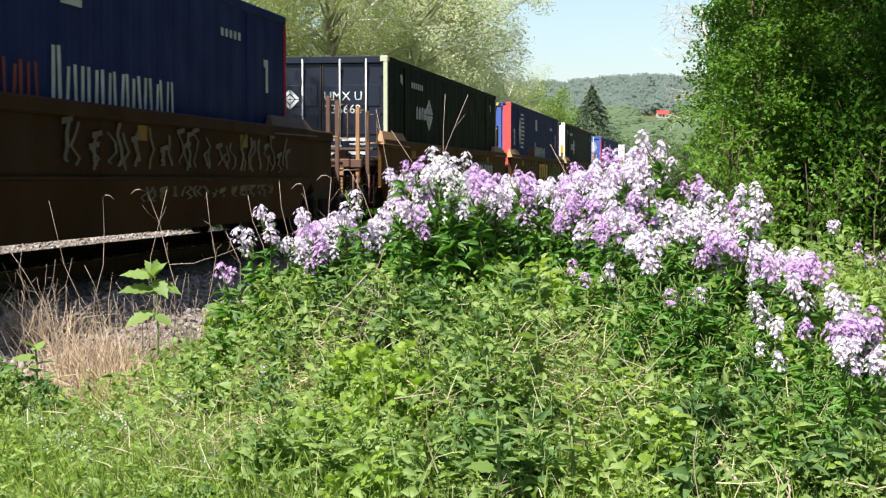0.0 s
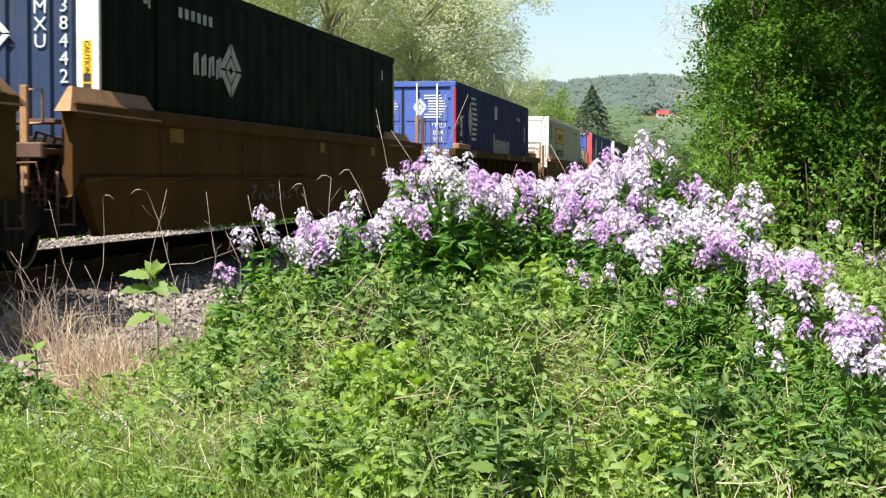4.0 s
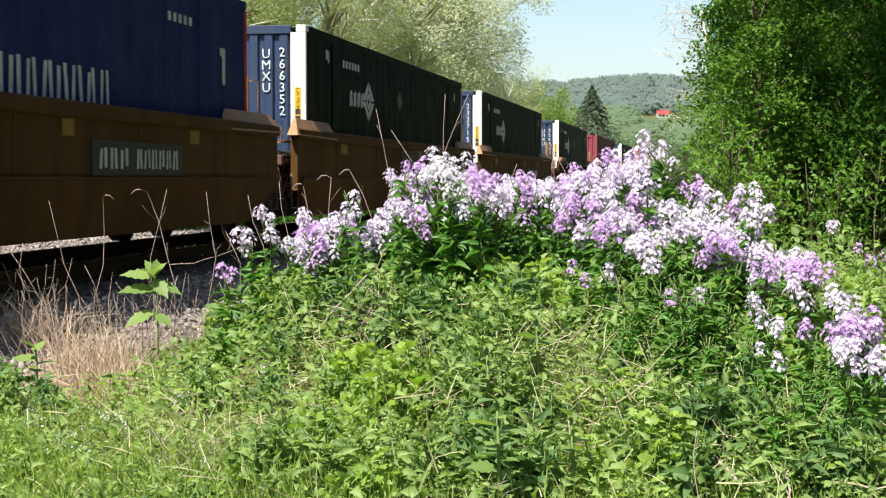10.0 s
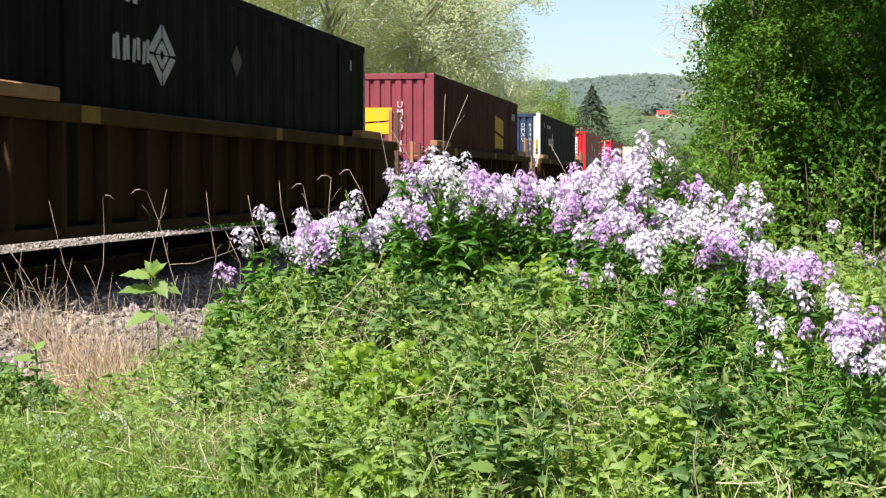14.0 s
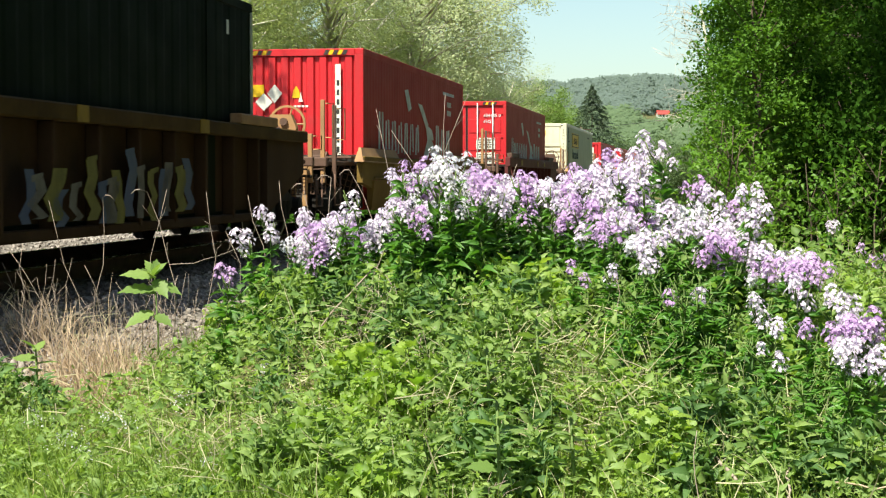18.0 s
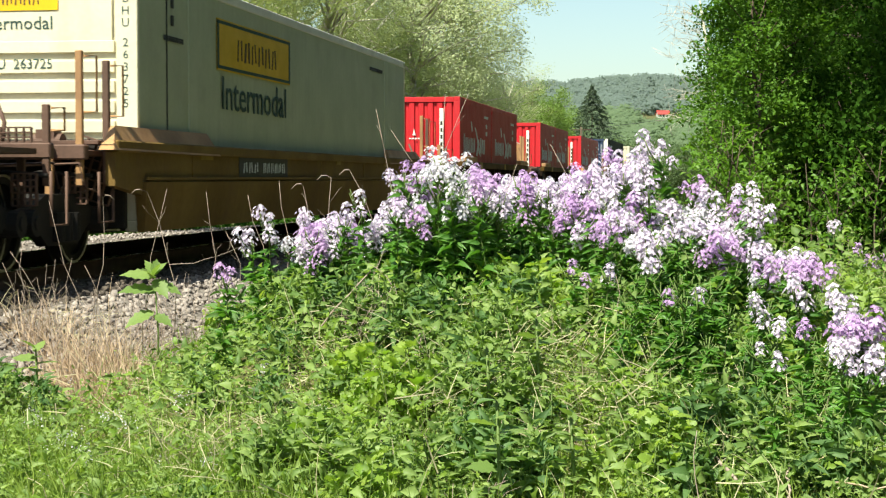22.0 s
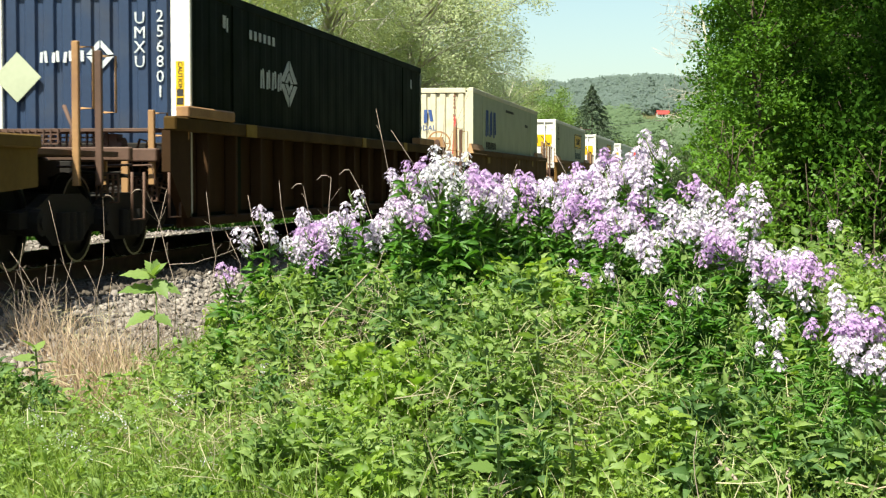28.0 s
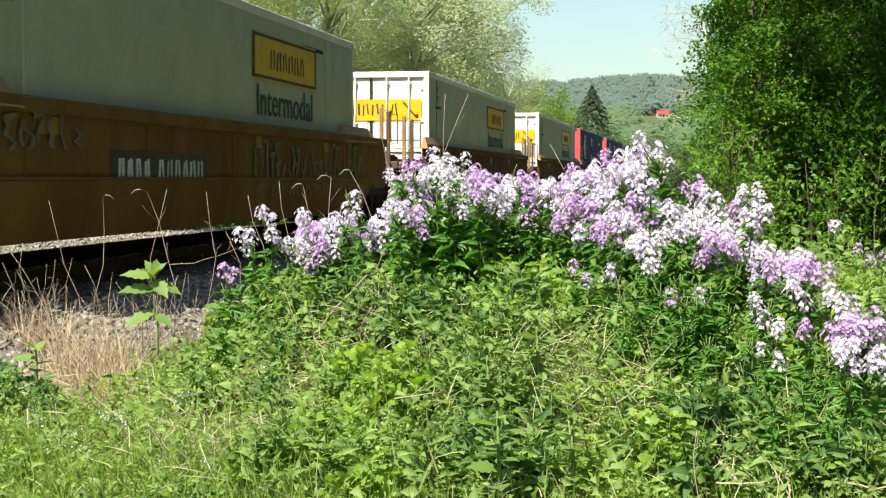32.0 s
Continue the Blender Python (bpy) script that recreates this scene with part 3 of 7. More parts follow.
def pacer(fifty_three=True, doors=False, orange=True):
    """Blue domestic box with coral red front posts."""
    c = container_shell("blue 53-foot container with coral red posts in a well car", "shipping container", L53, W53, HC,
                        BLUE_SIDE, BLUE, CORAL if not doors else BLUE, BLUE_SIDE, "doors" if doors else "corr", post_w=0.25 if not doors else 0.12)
    xs, d0 = W53 / 2 - 0.006, -L53 / 2
    yf = d0 + (0.027 if doors else 0.015)
    if doors:
        for x in (-0.56, 0.62):
            part("badge", cached("plb", lambda: sheet("badge", lined_diamond(0, 0, 0.36), LOGO_WHITE)), c, "white diamond and lines", on_front(x, 2.28, yf))
        for t, z in (("PTSU", 1.83), ("844", 1.66), ("921", 1.50)):
            part("number", lettering(t, 0.17, LOGO_WHITE), c, "white painted letters", on_front(0.86, z, yf))
        tagged(part("small_print", cached("psp", lambda: sheet("small_print", small_print(0.25, 0.75, 1.2, 1.27, 1, 2) + small_print(0.85, 1.2, 1.2, 1.27, 1, 4), LOGO_WHITE, 0.003)), c, "", on_front(0, 0, yf)), kind="stuff")
        for sx in (-1, 1):
            part("edge_trim", box_mesh("edge_trim", 0.05, 0.09, HC - 0.3, RED), c, "red corner trim", at(sx * (W53 / 2 - 0.02), d0 + 0.03, 0.13))
    else:
        stripes_on_header(c, W53, HC, L53, None)
        part("length_mark", lettering("53", 0.52, LOGO_WHITE), c, "white painted 53", on_front(0.16, 1.93, yf))
        part("height_panel", cached("php", lambda: sheet("height_panel", [rect(-0.32, 0.36, 1.30, 1.62)], LOGO_WHITE, 0.004)), c, "white panel", on_front(0.1, 0, yf))
        part("height_mark", lettering("9'10\"", 0.24, BLUE), c, "blue painted digits", on_front(0.12, 1.46, yf - 0.006))
        part("code_panel", cached("pcp", lambda: sheet("code_panel", [rect(0.70, 0.90, 1.55, 2.16)], NAVY_SIDE, 0.004)), c, "dark panel", on_front(0, 0, yf))
        column_text(c, "UMXU", 0.80, 2.06, 0.13, 0.15, LOGO_WHITE, yf - 0.005)
    part("side_badge", cached("psb", lambda: sheet("side_badge", lined_diamond(d0 + 2.9, 2.06, 0.72), LOGO_WHITE)), c, "white diamond and lines", on_side(0, 0, xs))
    brand_parts("side_brand_bar", "psw", word_bars(d0 + 7.1, d0 + 10.9, 1.22, 1.66, 10, 8, 1.35), LOGO_WHITE, 0.006, c, "white brand bar", on_side(0, 0, xs))
    if orange:
        brand_parts("faded_bar", "pso", word_bars(d0 + 5.1, d0 + 6.9, 1.2, 1.62, 5, 5), ORANGE, 0.004, c, "faded orange bar", on_side(0, 0, xs))
    tagged(part("side_mark", cached("psm", lambda: sheet("side_mark", [rect(d0 + 0.95, d0 + 1.08, 1.6, 2.1), rect(d0 + 0.75, d0 + 0.95, 1.98, 2.1), rect(d0 + 0.75, d0 + 0.95, 1.6, 1.72), rect(d0 + 0.8, d0 + 0.95, 1.8, 1.9),
         rect(d0 + 0.72, d0 + 1.1, 1.25, 1.48), rect(d0 + 7.4, d0 + 7.95, 2.22, 2.6)] + [rect(d0 + 12.8 + i * 0.2, d0 + 12.9 + i * 0.2, 2.36, 2.46) for i in range(5)] +
         [rect(d0 + 15.0, d0 + 15.12, 1.75, 2.2), rect(d0 + 14.9, d0 + 15.05, 2.1, 2.2)], LOGO_WHITE)), c, "", on_side(0, 0, xs)), kind="stuff")
    part("rear_post_trim", box_mesh("rear_post_trim", 0.012, 0.06, HC - 0.26, RED), c, "red rear post", at(W53 / 2 + 0.001, L53 / 2 - 0.04, 0.13))
    return c


def trucking(number, doors=False, front=None):
    """White domestic box with a yellow sign."""
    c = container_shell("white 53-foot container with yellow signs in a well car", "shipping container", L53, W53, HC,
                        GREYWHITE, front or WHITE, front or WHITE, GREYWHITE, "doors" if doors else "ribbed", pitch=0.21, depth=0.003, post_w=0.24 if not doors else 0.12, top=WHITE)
    xs, d0 = W53 / 2 - 0.006, -L53 / 2
    yf = d0 + (0.012 if not doors else 0.028)
    a = 9.55 if doors else 2.95
    part("side_sign", cached(("jss", doors), lambda: sheet("side_sign", [rect(d0 + a, d0 + a + 3.7, 1.92, 2.56)], YELLOW, 0.012)), c, "yellow sign", on_side(0, 0, xs))
    part("sign_edge", cached(("jse", doors), lambda: sheet("sign_edge", [rect(d0 + a, d0 + a + 3.7, 2.5, 2.54), rect(d0 + a, d0 + a + 3.7, 1.94, 1.98), rect(d0 + a, d0 + a + 0.08, 1.96, 2.52), rect(d0 + a + 3.62, d0 + a + 3.7, 1.96, 2.52)], LOGO_GREEN, 0.016)), c, "", on_side(0, 0, xs))
    brand_parts("side_brand_bar", ("jsb", doors), word_bars(d0 + a + 0.85, d0 + a + 2.95, 2.08, 2.36, 6, 4), SIGNBROWN, 0.017, c, "dark brand bar", on_side(0, 0, xs))
    sw = lettering("Intermodal", 0.62, LOGO_GREEN)
    part("side_word", sw, c, "dark green lettering", on_side(d0 + a + 1.85, 1.62, xs + 0.008) @ Matrix.Diagonal((1.22, 0.98, 1, 1)))
    tagged(part("side_mark", cached("jsm", lambda: sheet("side_mark", [rect(d0 + 1.15, d0 + 1.25, 2.5, 2.62), rect(d0 + 1.15, d0 + 1.25, 2.3, 2.42)] + small_print(d0 + 0.9, d0 + 1.6, 2.1, 2.2, 1, 5) +
         small_print(d0 + 12.6, d0 + 13.8, 2.5, 2.6, 1, 9), BLACK, 0.005)), c, "", on_side(0, 0, xs)), kind="stuff")
    part("side_seam", box_mesh("side_seam", 0.014, 0.02, HC - 0.3, BLACK), c, "", at(W53 / 2 - 0.006, d0 + 1.0, 0.15))
    if doors:
        part("front_sign", cached("jfd", lambda: sheet("front_sign", [rect(-1.12, 1.12, 1.83, 2.29)], YELLOW, 0.008)), c, "yellow sign", on_front(0, 0, yf))
        brand_parts("front_brand_bar", "jfe", word_bars(-0.64, 0.62, 1.94, 2.2, 6, 4), SIGNBROWN, 0.013, c, "dark brand bar", on_front(0, 0, yf))
        part("scroll_mark", cached("jff", lambda: sheet("scroll_mark", [[(0.70, 2.22), (0.73, 2.24), (1.03, 1.90), (1.0, 1.88)], [(0.98, 1.95), (1.05, 1.98), (1.06, 1.90), (1.0, 1.87)],
             [(-1.03, 2.22), (-1.0, 2.24), (-0.70, 1.90), (-0.73, 1.88)], [(-1.05, 2.14), (-0.98, 2.2), (-0.95, 2.15), (-1.0, 2.1)]], SIGNBROWN, 0.013)), c, "", on_front(0, 0, yf))
        part("placard", cached("jpl", lambda: sheet("placard", [diamond(-0.86, 1.62, 0.24, 0.24)], GREYWHITE, 0.02)), c, "pale diamond placard", on_front(0, 0, yf - 0.05))
    else:
        part("front_panel", box_mesh("front_panel", 2.0, 0.03, 0.82, front or WHITE), c, "smooth white panel", at(0, d0 + 0.035, 1.95))
        yf = d0 + 0.018
        part("front_sign", cached("jfs", lambda: sheet("front_sign", [rect(-0.5, 0.5, 2.38, 2.62)], YELLOW, 0.008)), c, "yellow sign", on_front(-0.1, 0, yf))
        brand_parts("front_brand_bar", "jfb", word_bars(-0.30, 0.30, 2.44, 2.56, 6, 4), SIGNBROWN, 0.012, c, "dark brand bar", on_front(-0.1, 0, yf))
        part("front_word", lettering("Intermodal", 0.2, LOGO_GREEN), c, "dark green lettering", on_front(-0.1, 2.24, yf - 0.001))
        part("number", lettering("JBHU  " + number, 0.15, LOGO_GREEN), c, "dark green digits", on_front(-0.1, 1.80, d0 + 0.012))
        column_text(c, number, 1.16, 2.02, 0.13, 0.13, LOGO_GREEN, d0 - 0.001)
        column_text(c, "JBHU", 1.16, 2.62, 0.13, 0.13, LOGO_GREEN, d0 - 0.001)
    return c


def ocean(length, H=2.896, doors=False, marks=True):
    """Red ocean-going box with a pale name along its side."""
    c = container_shell("red ocean container with pale lettering bars, in a well car", "shipping container", length, 2.44, H,
                        RED_SIDE, RED, RED, RED_SIDE, "doors" if doors else "corr", pitch=0.27, depth=0.003, seams=False, post_w=0.10 if doors else 0.16)
    xs, d0 = 1.22 - 0.006, -length / 2
    yf = d0 + (0.046 if doors else 0.015)
    k = (length - 0.9) / 11.3
    X = lambda v: d0 + v * k
    z0 = H - 1.86 if length > 7 else H - 1.38
    zz = lambda v: z0 + v * (1.0 if length > 7 else 0.62)
    brand_parts("side_brand_bar", ("osb", length, H), word_bars(X(1.3), X(5.9), zz(0.02), zz(0.66), 7, 6, 1.2) + word_bars(X(7.9), X(10.1), zz(0.02), zz(0.66), 3, 9, 1.1), LOGO_WHITE, 0.006, c, "pale grey brand bar", on_side(0, 0, xs))
    part("side_emblem", cached(("ose", length, H), lambda: sheet("side_emblem", [
        [(X(4.1), zz(1.32)), (X(4.5), zz(1.35)), (X(4.9), zz(0.98)), (X(4.55), zz(0.9))],
        [(X(5.7), zz(1.12)), (X(6.2), zz(1.10)), (X(7.0), zz(0.70)), (X(6.7), zz(0.62))],
        [(X(6.6), zz(0.72)), (X(7.5), zz(0.60)), (X(7.7), zz(0.38)), (X(6.9), zz(0.36))],
        [(X(6.9), zz(0.38)), (X(7.5), zz(0.36)), (X(8.3), zz(-0.10)), (X(7.5), zz(0.02))],
        [(X(6.9), zz(0.38)), (X(7.3), zz(0.3)), (X(6.8), zz(-0.08)), (X(6.3), zz(-0.06))]], LOGO_WHITE, 0.007)), c, "pale star emblem", on_side(0, 0, xs))
    tagged(part("side_mark", cached(("osm", length), lambda: sheet("side_mark", small_print(d0 + length * 0.74, d0 + length * 0.88, H - 0.42, H - 0.3, 1, 5) + small_print(d0 + length * 0.79, d0 + length * 0.84, H - 0.9, H - 0.5, 2, 6), LOGO_WHITE, 0.005)), c, "", on_side(0, 0, xs)), kind="stuff")
    if length > 7:
        stripes_on_header(c, 2.44, H, length, None)
    if doors:
        part("star_mark", cached("ost", lambda: sheet("star_mark", [[(-0.62, 2.52), (-0.60, 2.46), (-0.40, 2.42), (-0.40, 2.38), (-0.54, 2.18), (-0.36, 2.34), (-0.02, 2.16), (-0.30, 2.40), (-0.36, 2.47)]], LOGO_WHITE)), c, "white star emblem", on_front(-0.18, 0, yf - 0.02))
        for tx, x, z in (("45G1", 0.66, 2.28), ("484685 0", 0.78, 2.46)):
            part("number", lettering(tx, 0.14, LOGO_WHITE), c, "white digits", on_front(x, z, yf - 0.02))
        for x in (0.42, 0.72):
            for z in (1.62, 1.18):
                part("data_plate", cached("odp", lambda: sheet("data_plate", [rect(-0.12, 0.15, -0.17, 0.17)], WHITE, 0.006)), c, "white data plate", on_front(x, z, yf - 0.03))
                tagged(part("plate_print", cached("opp", lambda: sheet("plate_print", small_print(-0.1, 0.13, -0.14, 0.14, 4, 8), TAGGREY, 0.004)), c, "", on_front(x, z, yf - 0.037)), kind="stuff")
    else:
        part("number_strip", cached(("ons", H), lambda: sheet("number_strip", [rect(0.70, 0.80, 0.45, H - 0.28)], WHITE, 0.006)), c, "white number strip", on_front(0, 0, yf))
        tagged(part("strip_print", cached(("onp", H), lambda: sheet("strip_print", [rect(0.725, 0.775, 0.7 + i * 0.17, 0.8 + i * 0.17) for i in range(int((H - 1.1) / 0.17))], BLACK, 0.008)), c, "", on_front(0, 0, yf)), kind="stuff")
        if marks and length > 7:
            part("warning_label", cached("owl", lambda: sheet("warning_label", [rect(-0.98, -0.62, H - 0.86, H - 0.64)], YELLOW, 0.006)), c, "yellow warning label", on_front(0, 0, yf))
            part("warning_triangle", cached("owt", lambda: sheet("warning_triangle", [[(-0.10, H - 0.88), (0.06, H - 0.88), (0.03, H - 0.74), (-0.02, H - 0.66), (-0.07, H - 0.74)]], YELLOW, 0.006)), c, "yellow warning sign", on_front(0, 0, yf))
        if marks:
            part("placard", cached(("opl", H), lambda: sheet("placard", [diamond(-0.62, H - 0.95, 0.16, 0.16), diamond(-0.42, H - 0.8, 0.14, 0.17)], WHITE, 0.01)), c, "white diamond placards", on_front(0, 0, yf))
            tagged(part("small_print", cached(("osp", H), lambda: sheet("small_print", [[(0.02, H - 0.95), (0.1, H - 0.95), (0.06, H - 0.78)]] + small_print(-0.06, 0.2, H - 1.06, H - 1.0, 1, 3), WHITE, 0.004)), c, "", on_front(0, 0, yf)), kind="stuff")
    return c


def maroon_box():
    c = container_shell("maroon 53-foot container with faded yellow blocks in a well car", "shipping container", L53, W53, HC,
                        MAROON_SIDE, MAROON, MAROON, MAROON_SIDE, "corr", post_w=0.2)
    xs, d0 = W53 / 2 - 0.006, -L53 / 2
    yf = d0 + 0.015
    part("yellow_block", cached("myb", lambda: sheet("yellow_block", [[(-0.95, 1.7), (-0.35, 1.82), (-0.35, 2.12), (-0.95, 2.02)], [(-0.33, 1.82), (0.34, 1.86), (0.34, 2.14), (-0.33, 2.14)],
        [(-0.95, 1.66), (-0.35, 1.78), (-0.35, 1.55), (-0.95, 1.42)], [(-0.33, 1.78), (0.34, 1.82), (0.34, 1.56), (-0.33, 1.53)], [(-0.4, 1.45), (0.1, 1.5), (-0.1, 1.38), (-0.4, 1.36)]], YELLOW, 0.004)), c, "faded yellow blocks", on_front(0, 0, yf))
    column_text(c, "UMXU 93", 0.52, 2.2, 0.17, 0.2, LOGO_WHITE, yf)
    part("side_block", cached("msb", lambda: sheet("side_block", [[(d0 + 10.6, 1.42), (d0 + 12.5, 1.42), (d0 + 12.5, 1.72), (d0 + 10.6, 1.85)], [(d0 + 10.6, 1.92), (d0 + 12.5, 1.80), (d0 + 12.5, 2.25), (d0 + 10.6, 2.35)]], YELLOW, 0.004)), c, "faded yellow blocks", on_side(0, 0, xs))
    part("side_number", lettering("U  93302", 0.3, LOGO_WHITE), c, "white digits", on_side(d0 + 14.9, 2.42, xs))
    return c


def cream_box():
    c = container_shell("cream 53-foot container with dark blue brand bars in a well car", "shipping container", L53, W53, HC,
                        GREYWHITE, CREAM, CREAM, GREYWHITE, "corr", pitch=0.23, depth=0.003, post_w=0.2, top=CREAM)
    xs, d0 = W53 / 2 - 0.006, -L53 / 2
    yf = d0 + 0.015
    brand_parts("front_brand_bar", "cfb", word_bars(-0.86, 0.32, 2.0, 2.34, 3, 12), LOGO_BLUE, 0.008, c, "dark blue brand bar", on_front(0, 0, yf))
    part("front_word", lettering("INTERMODAL", 0.19, LOGO_BLUE), c, "dark blue lettering", on_front(-0.27, 1.86, yf))
    brand_parts("side_brand_bar", "csb", word_bars(d0 + 2.3, d0 + 4.8, 1.70, 2.42, 3, 12), LOGO_BLUE, 0.008, c, "dark blue brand bar", on_side(0, 0, xs))
    brand_parts("small_bar", "csw", word_bars(d0 + 2.5, d0 + 4.7, 1.36, 1.56, 7, 21), BLACK, 0.006, c, "dark small bar", on_side(0, 0, xs))
    part("rust_streak", cached("crs", lambda: sheet("rust_streak", [[(0.74, 1.2), (0.86, 1.2), (0.84, 2.1), (0.79, 2.2)]], CORAL, 0.003)), c, "rust streak", on_front(0, 0, yf + 0.001))
    column_text(c, "WARNING HIGH", 0.80, 2.68, 0.10, 0.1, ORANGE, yf)
    tagged(part("side_mark", cached("csm", lambda: sheet("side_mark", small_print(d0 + 7, d0 + 9, 2.5, 2.62, 1, 5) + small_print(d0 + 12.2, d0 + 13, 2.2, 2.34, 1, 6), BLACK, 0.005)), c, "", on_side(0, 0, xs)), kind="stuff")
    return c


# ---- well cars ----
def axle_set(parent, y, cars_rows):
    ws = part("wheelset", cached("axle", lambda: Geo().tube([(-0.95, 0, 0), (0.95, 0, 0)], 0.08, 10).mesh("axle", STEEL, True)), parent, "", at(0, y, 0.457))

    def wheel():
        g = Geo()
        g.disc((0, 0, 0), "x", 0.455, -0.065, 0.065, 32, 0.37)
        g.disc((0, 0, 0), "x", 0.375, -0.012, 0.012, 24, 0.10)
        g.disc((0, 0, 0), "x", 0.12, -0.09, 0.09, 16)
        g.disc((0, 0, 0), "x", 0.483, -0.095, -0.066, 32, 0.38)
        return g.mesh("wheel", STEEL)
    for sx in (1, -1):
        w = part("wheel", cached("wheel", wheel), ws, "", at(sx * 0.76, 0, 0) @ (Matrix() if sx > 0 else Matrix.Rotation(math.pi, 4, "Z")))
        part("tread", cached("tread", lambda: Geo().disc((0, 0, 0), "x", 0.457, 0.066, 0.070, 32, 0.435).mesh("tread", TREAD)), ws, "bright worn rim", at(sx * 0.76, 0, 0) @ (Matrix() if sx > 0 else Matrix.Rotation(math.pi, 4, "Z")))
    WHEELS.append((ws, y, cars_rows))
    return ws


WHEELS = []


def truck(parent, y, s0):
    """Two-axle freight truck under a car's end."""
    def frame_side():
        g = Geo()
        g.prism([(-1.2, 0.40), (-1.2, 0.55), (-0.75, 0.60), (-0.42, 0.72), (0.42, 0.72), (0.75, 0.60), (1.2, 0.55), (1.2, 0.40), (0.72, 0.42), (0.38, 0.22), (-0.38, 0.22), (-0.72, 0.42)], "x", -0.06, 0.06)
        for yy in (-0.89, 0.89):
            g.disc((0, yy, 0.457), "x", 0.13, -0.08, 0.16, 14)
            g.disc((0, yy, 0.457), "x", 0.07, 0.16, 0.18, 10)
        return g.mesh("side_frame", STEEL)

    def springs():
        g = Geo()
        for yy in (-0.2, 0, 0.2):
            g.disc((0, yy, 0.4), "z", 0.07, -0.14, 0.14, 10)
        return g.mesh("spring", STEEL)
    for sx in (1, -1):
        part("side_frame", cached("sframe", frame_side), parent, "cast steel side frame", at(sx * 1.0, y, 0) @ (Matrix() if sx > 0 else Matrix.Rotation(math.pi, 4, "Z")))
        part("spring", cached("springs", springs), parent, "", at(sx * 1.09, y, 0))
    part("bolster", box_mesh("bolster", 2.1, 0.4, 0.3, STEEL), parent, "", at(0, y, 0.42))
    part("brake_beam", box_mesh("brake_beam", 1.7, 0.1, 0.12, STEEL), parent, "", at(0, y - 0.35, 0.42))
    for dy in (-0.89, 0.89):
        axle_set(parent, y + dy, s0)


def grab_iron(w, h):
    def make():
        return Geo().tube([(0, 0, 0), (w, 0, 0), (w, 0, h), (0, 0, h)], 0.013, 6).mesh("grab_iron", DECKTAN, True)
    return cached(("grab", w, h), make)


def lattice(w, h, nx, nz, t=0.02):
    """A grating that stands upright: crossing bars."""
    def make():
        g = Geo()
        for i in range(nx + 1):
            x = -w / 2 + i * w / nx
            g.box(x - 0.008, x + 0.008, -t, t, 0, h)
        for k in range(nz + 1):
            z = k * h / nz
            g.box(-w / 2, w / 2, -t * 0.6, t * 0.6, z - 0.008, z + 0.008)
        return g.mesh("step_grating", DECKBRN)
    return cached(("lat", w, h, nx, nz), make)


CHORD = material("yellow_chord_paint", (0.085, 0.048, 0.012), (0.05, 0.028, 0.009), 0.7, scale=1.0, fine=14, bump=0.1, spec=0.08, dirt=(0.05, 0.03, 0.015), dirt_amount=0.6)
STYLES = {
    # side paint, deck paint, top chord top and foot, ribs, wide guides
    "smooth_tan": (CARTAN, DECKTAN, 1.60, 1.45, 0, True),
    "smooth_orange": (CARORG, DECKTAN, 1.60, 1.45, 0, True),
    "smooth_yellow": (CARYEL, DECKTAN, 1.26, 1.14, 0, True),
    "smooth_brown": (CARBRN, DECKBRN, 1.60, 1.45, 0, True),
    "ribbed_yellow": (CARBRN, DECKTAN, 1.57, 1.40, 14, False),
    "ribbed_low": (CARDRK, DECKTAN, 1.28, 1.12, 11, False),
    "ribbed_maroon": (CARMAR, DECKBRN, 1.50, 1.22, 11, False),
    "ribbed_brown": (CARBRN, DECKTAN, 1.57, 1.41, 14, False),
}
LABELS = {
    "smooth_tan": "faded tan steel well car with smooth plate sides",
    "smooth_orange": "faded orange steel well car with sprayed scrawls",
    "smooth_yellow": "pale yellow steel well car with smooth plate sides",
    "smooth_brown": "rusty brown steel well car with sprayed scrawls",
    "ribbed_yellow": "rib-sided well car with a yellow top chord",
    "ribbed_low": "low rib-sided well car with a yellow chord",
    "ribbed_maroon": "oxide red rib-sided steel well car",
    "ribbed_brown": "dark brown rib-sided steel well car",
}


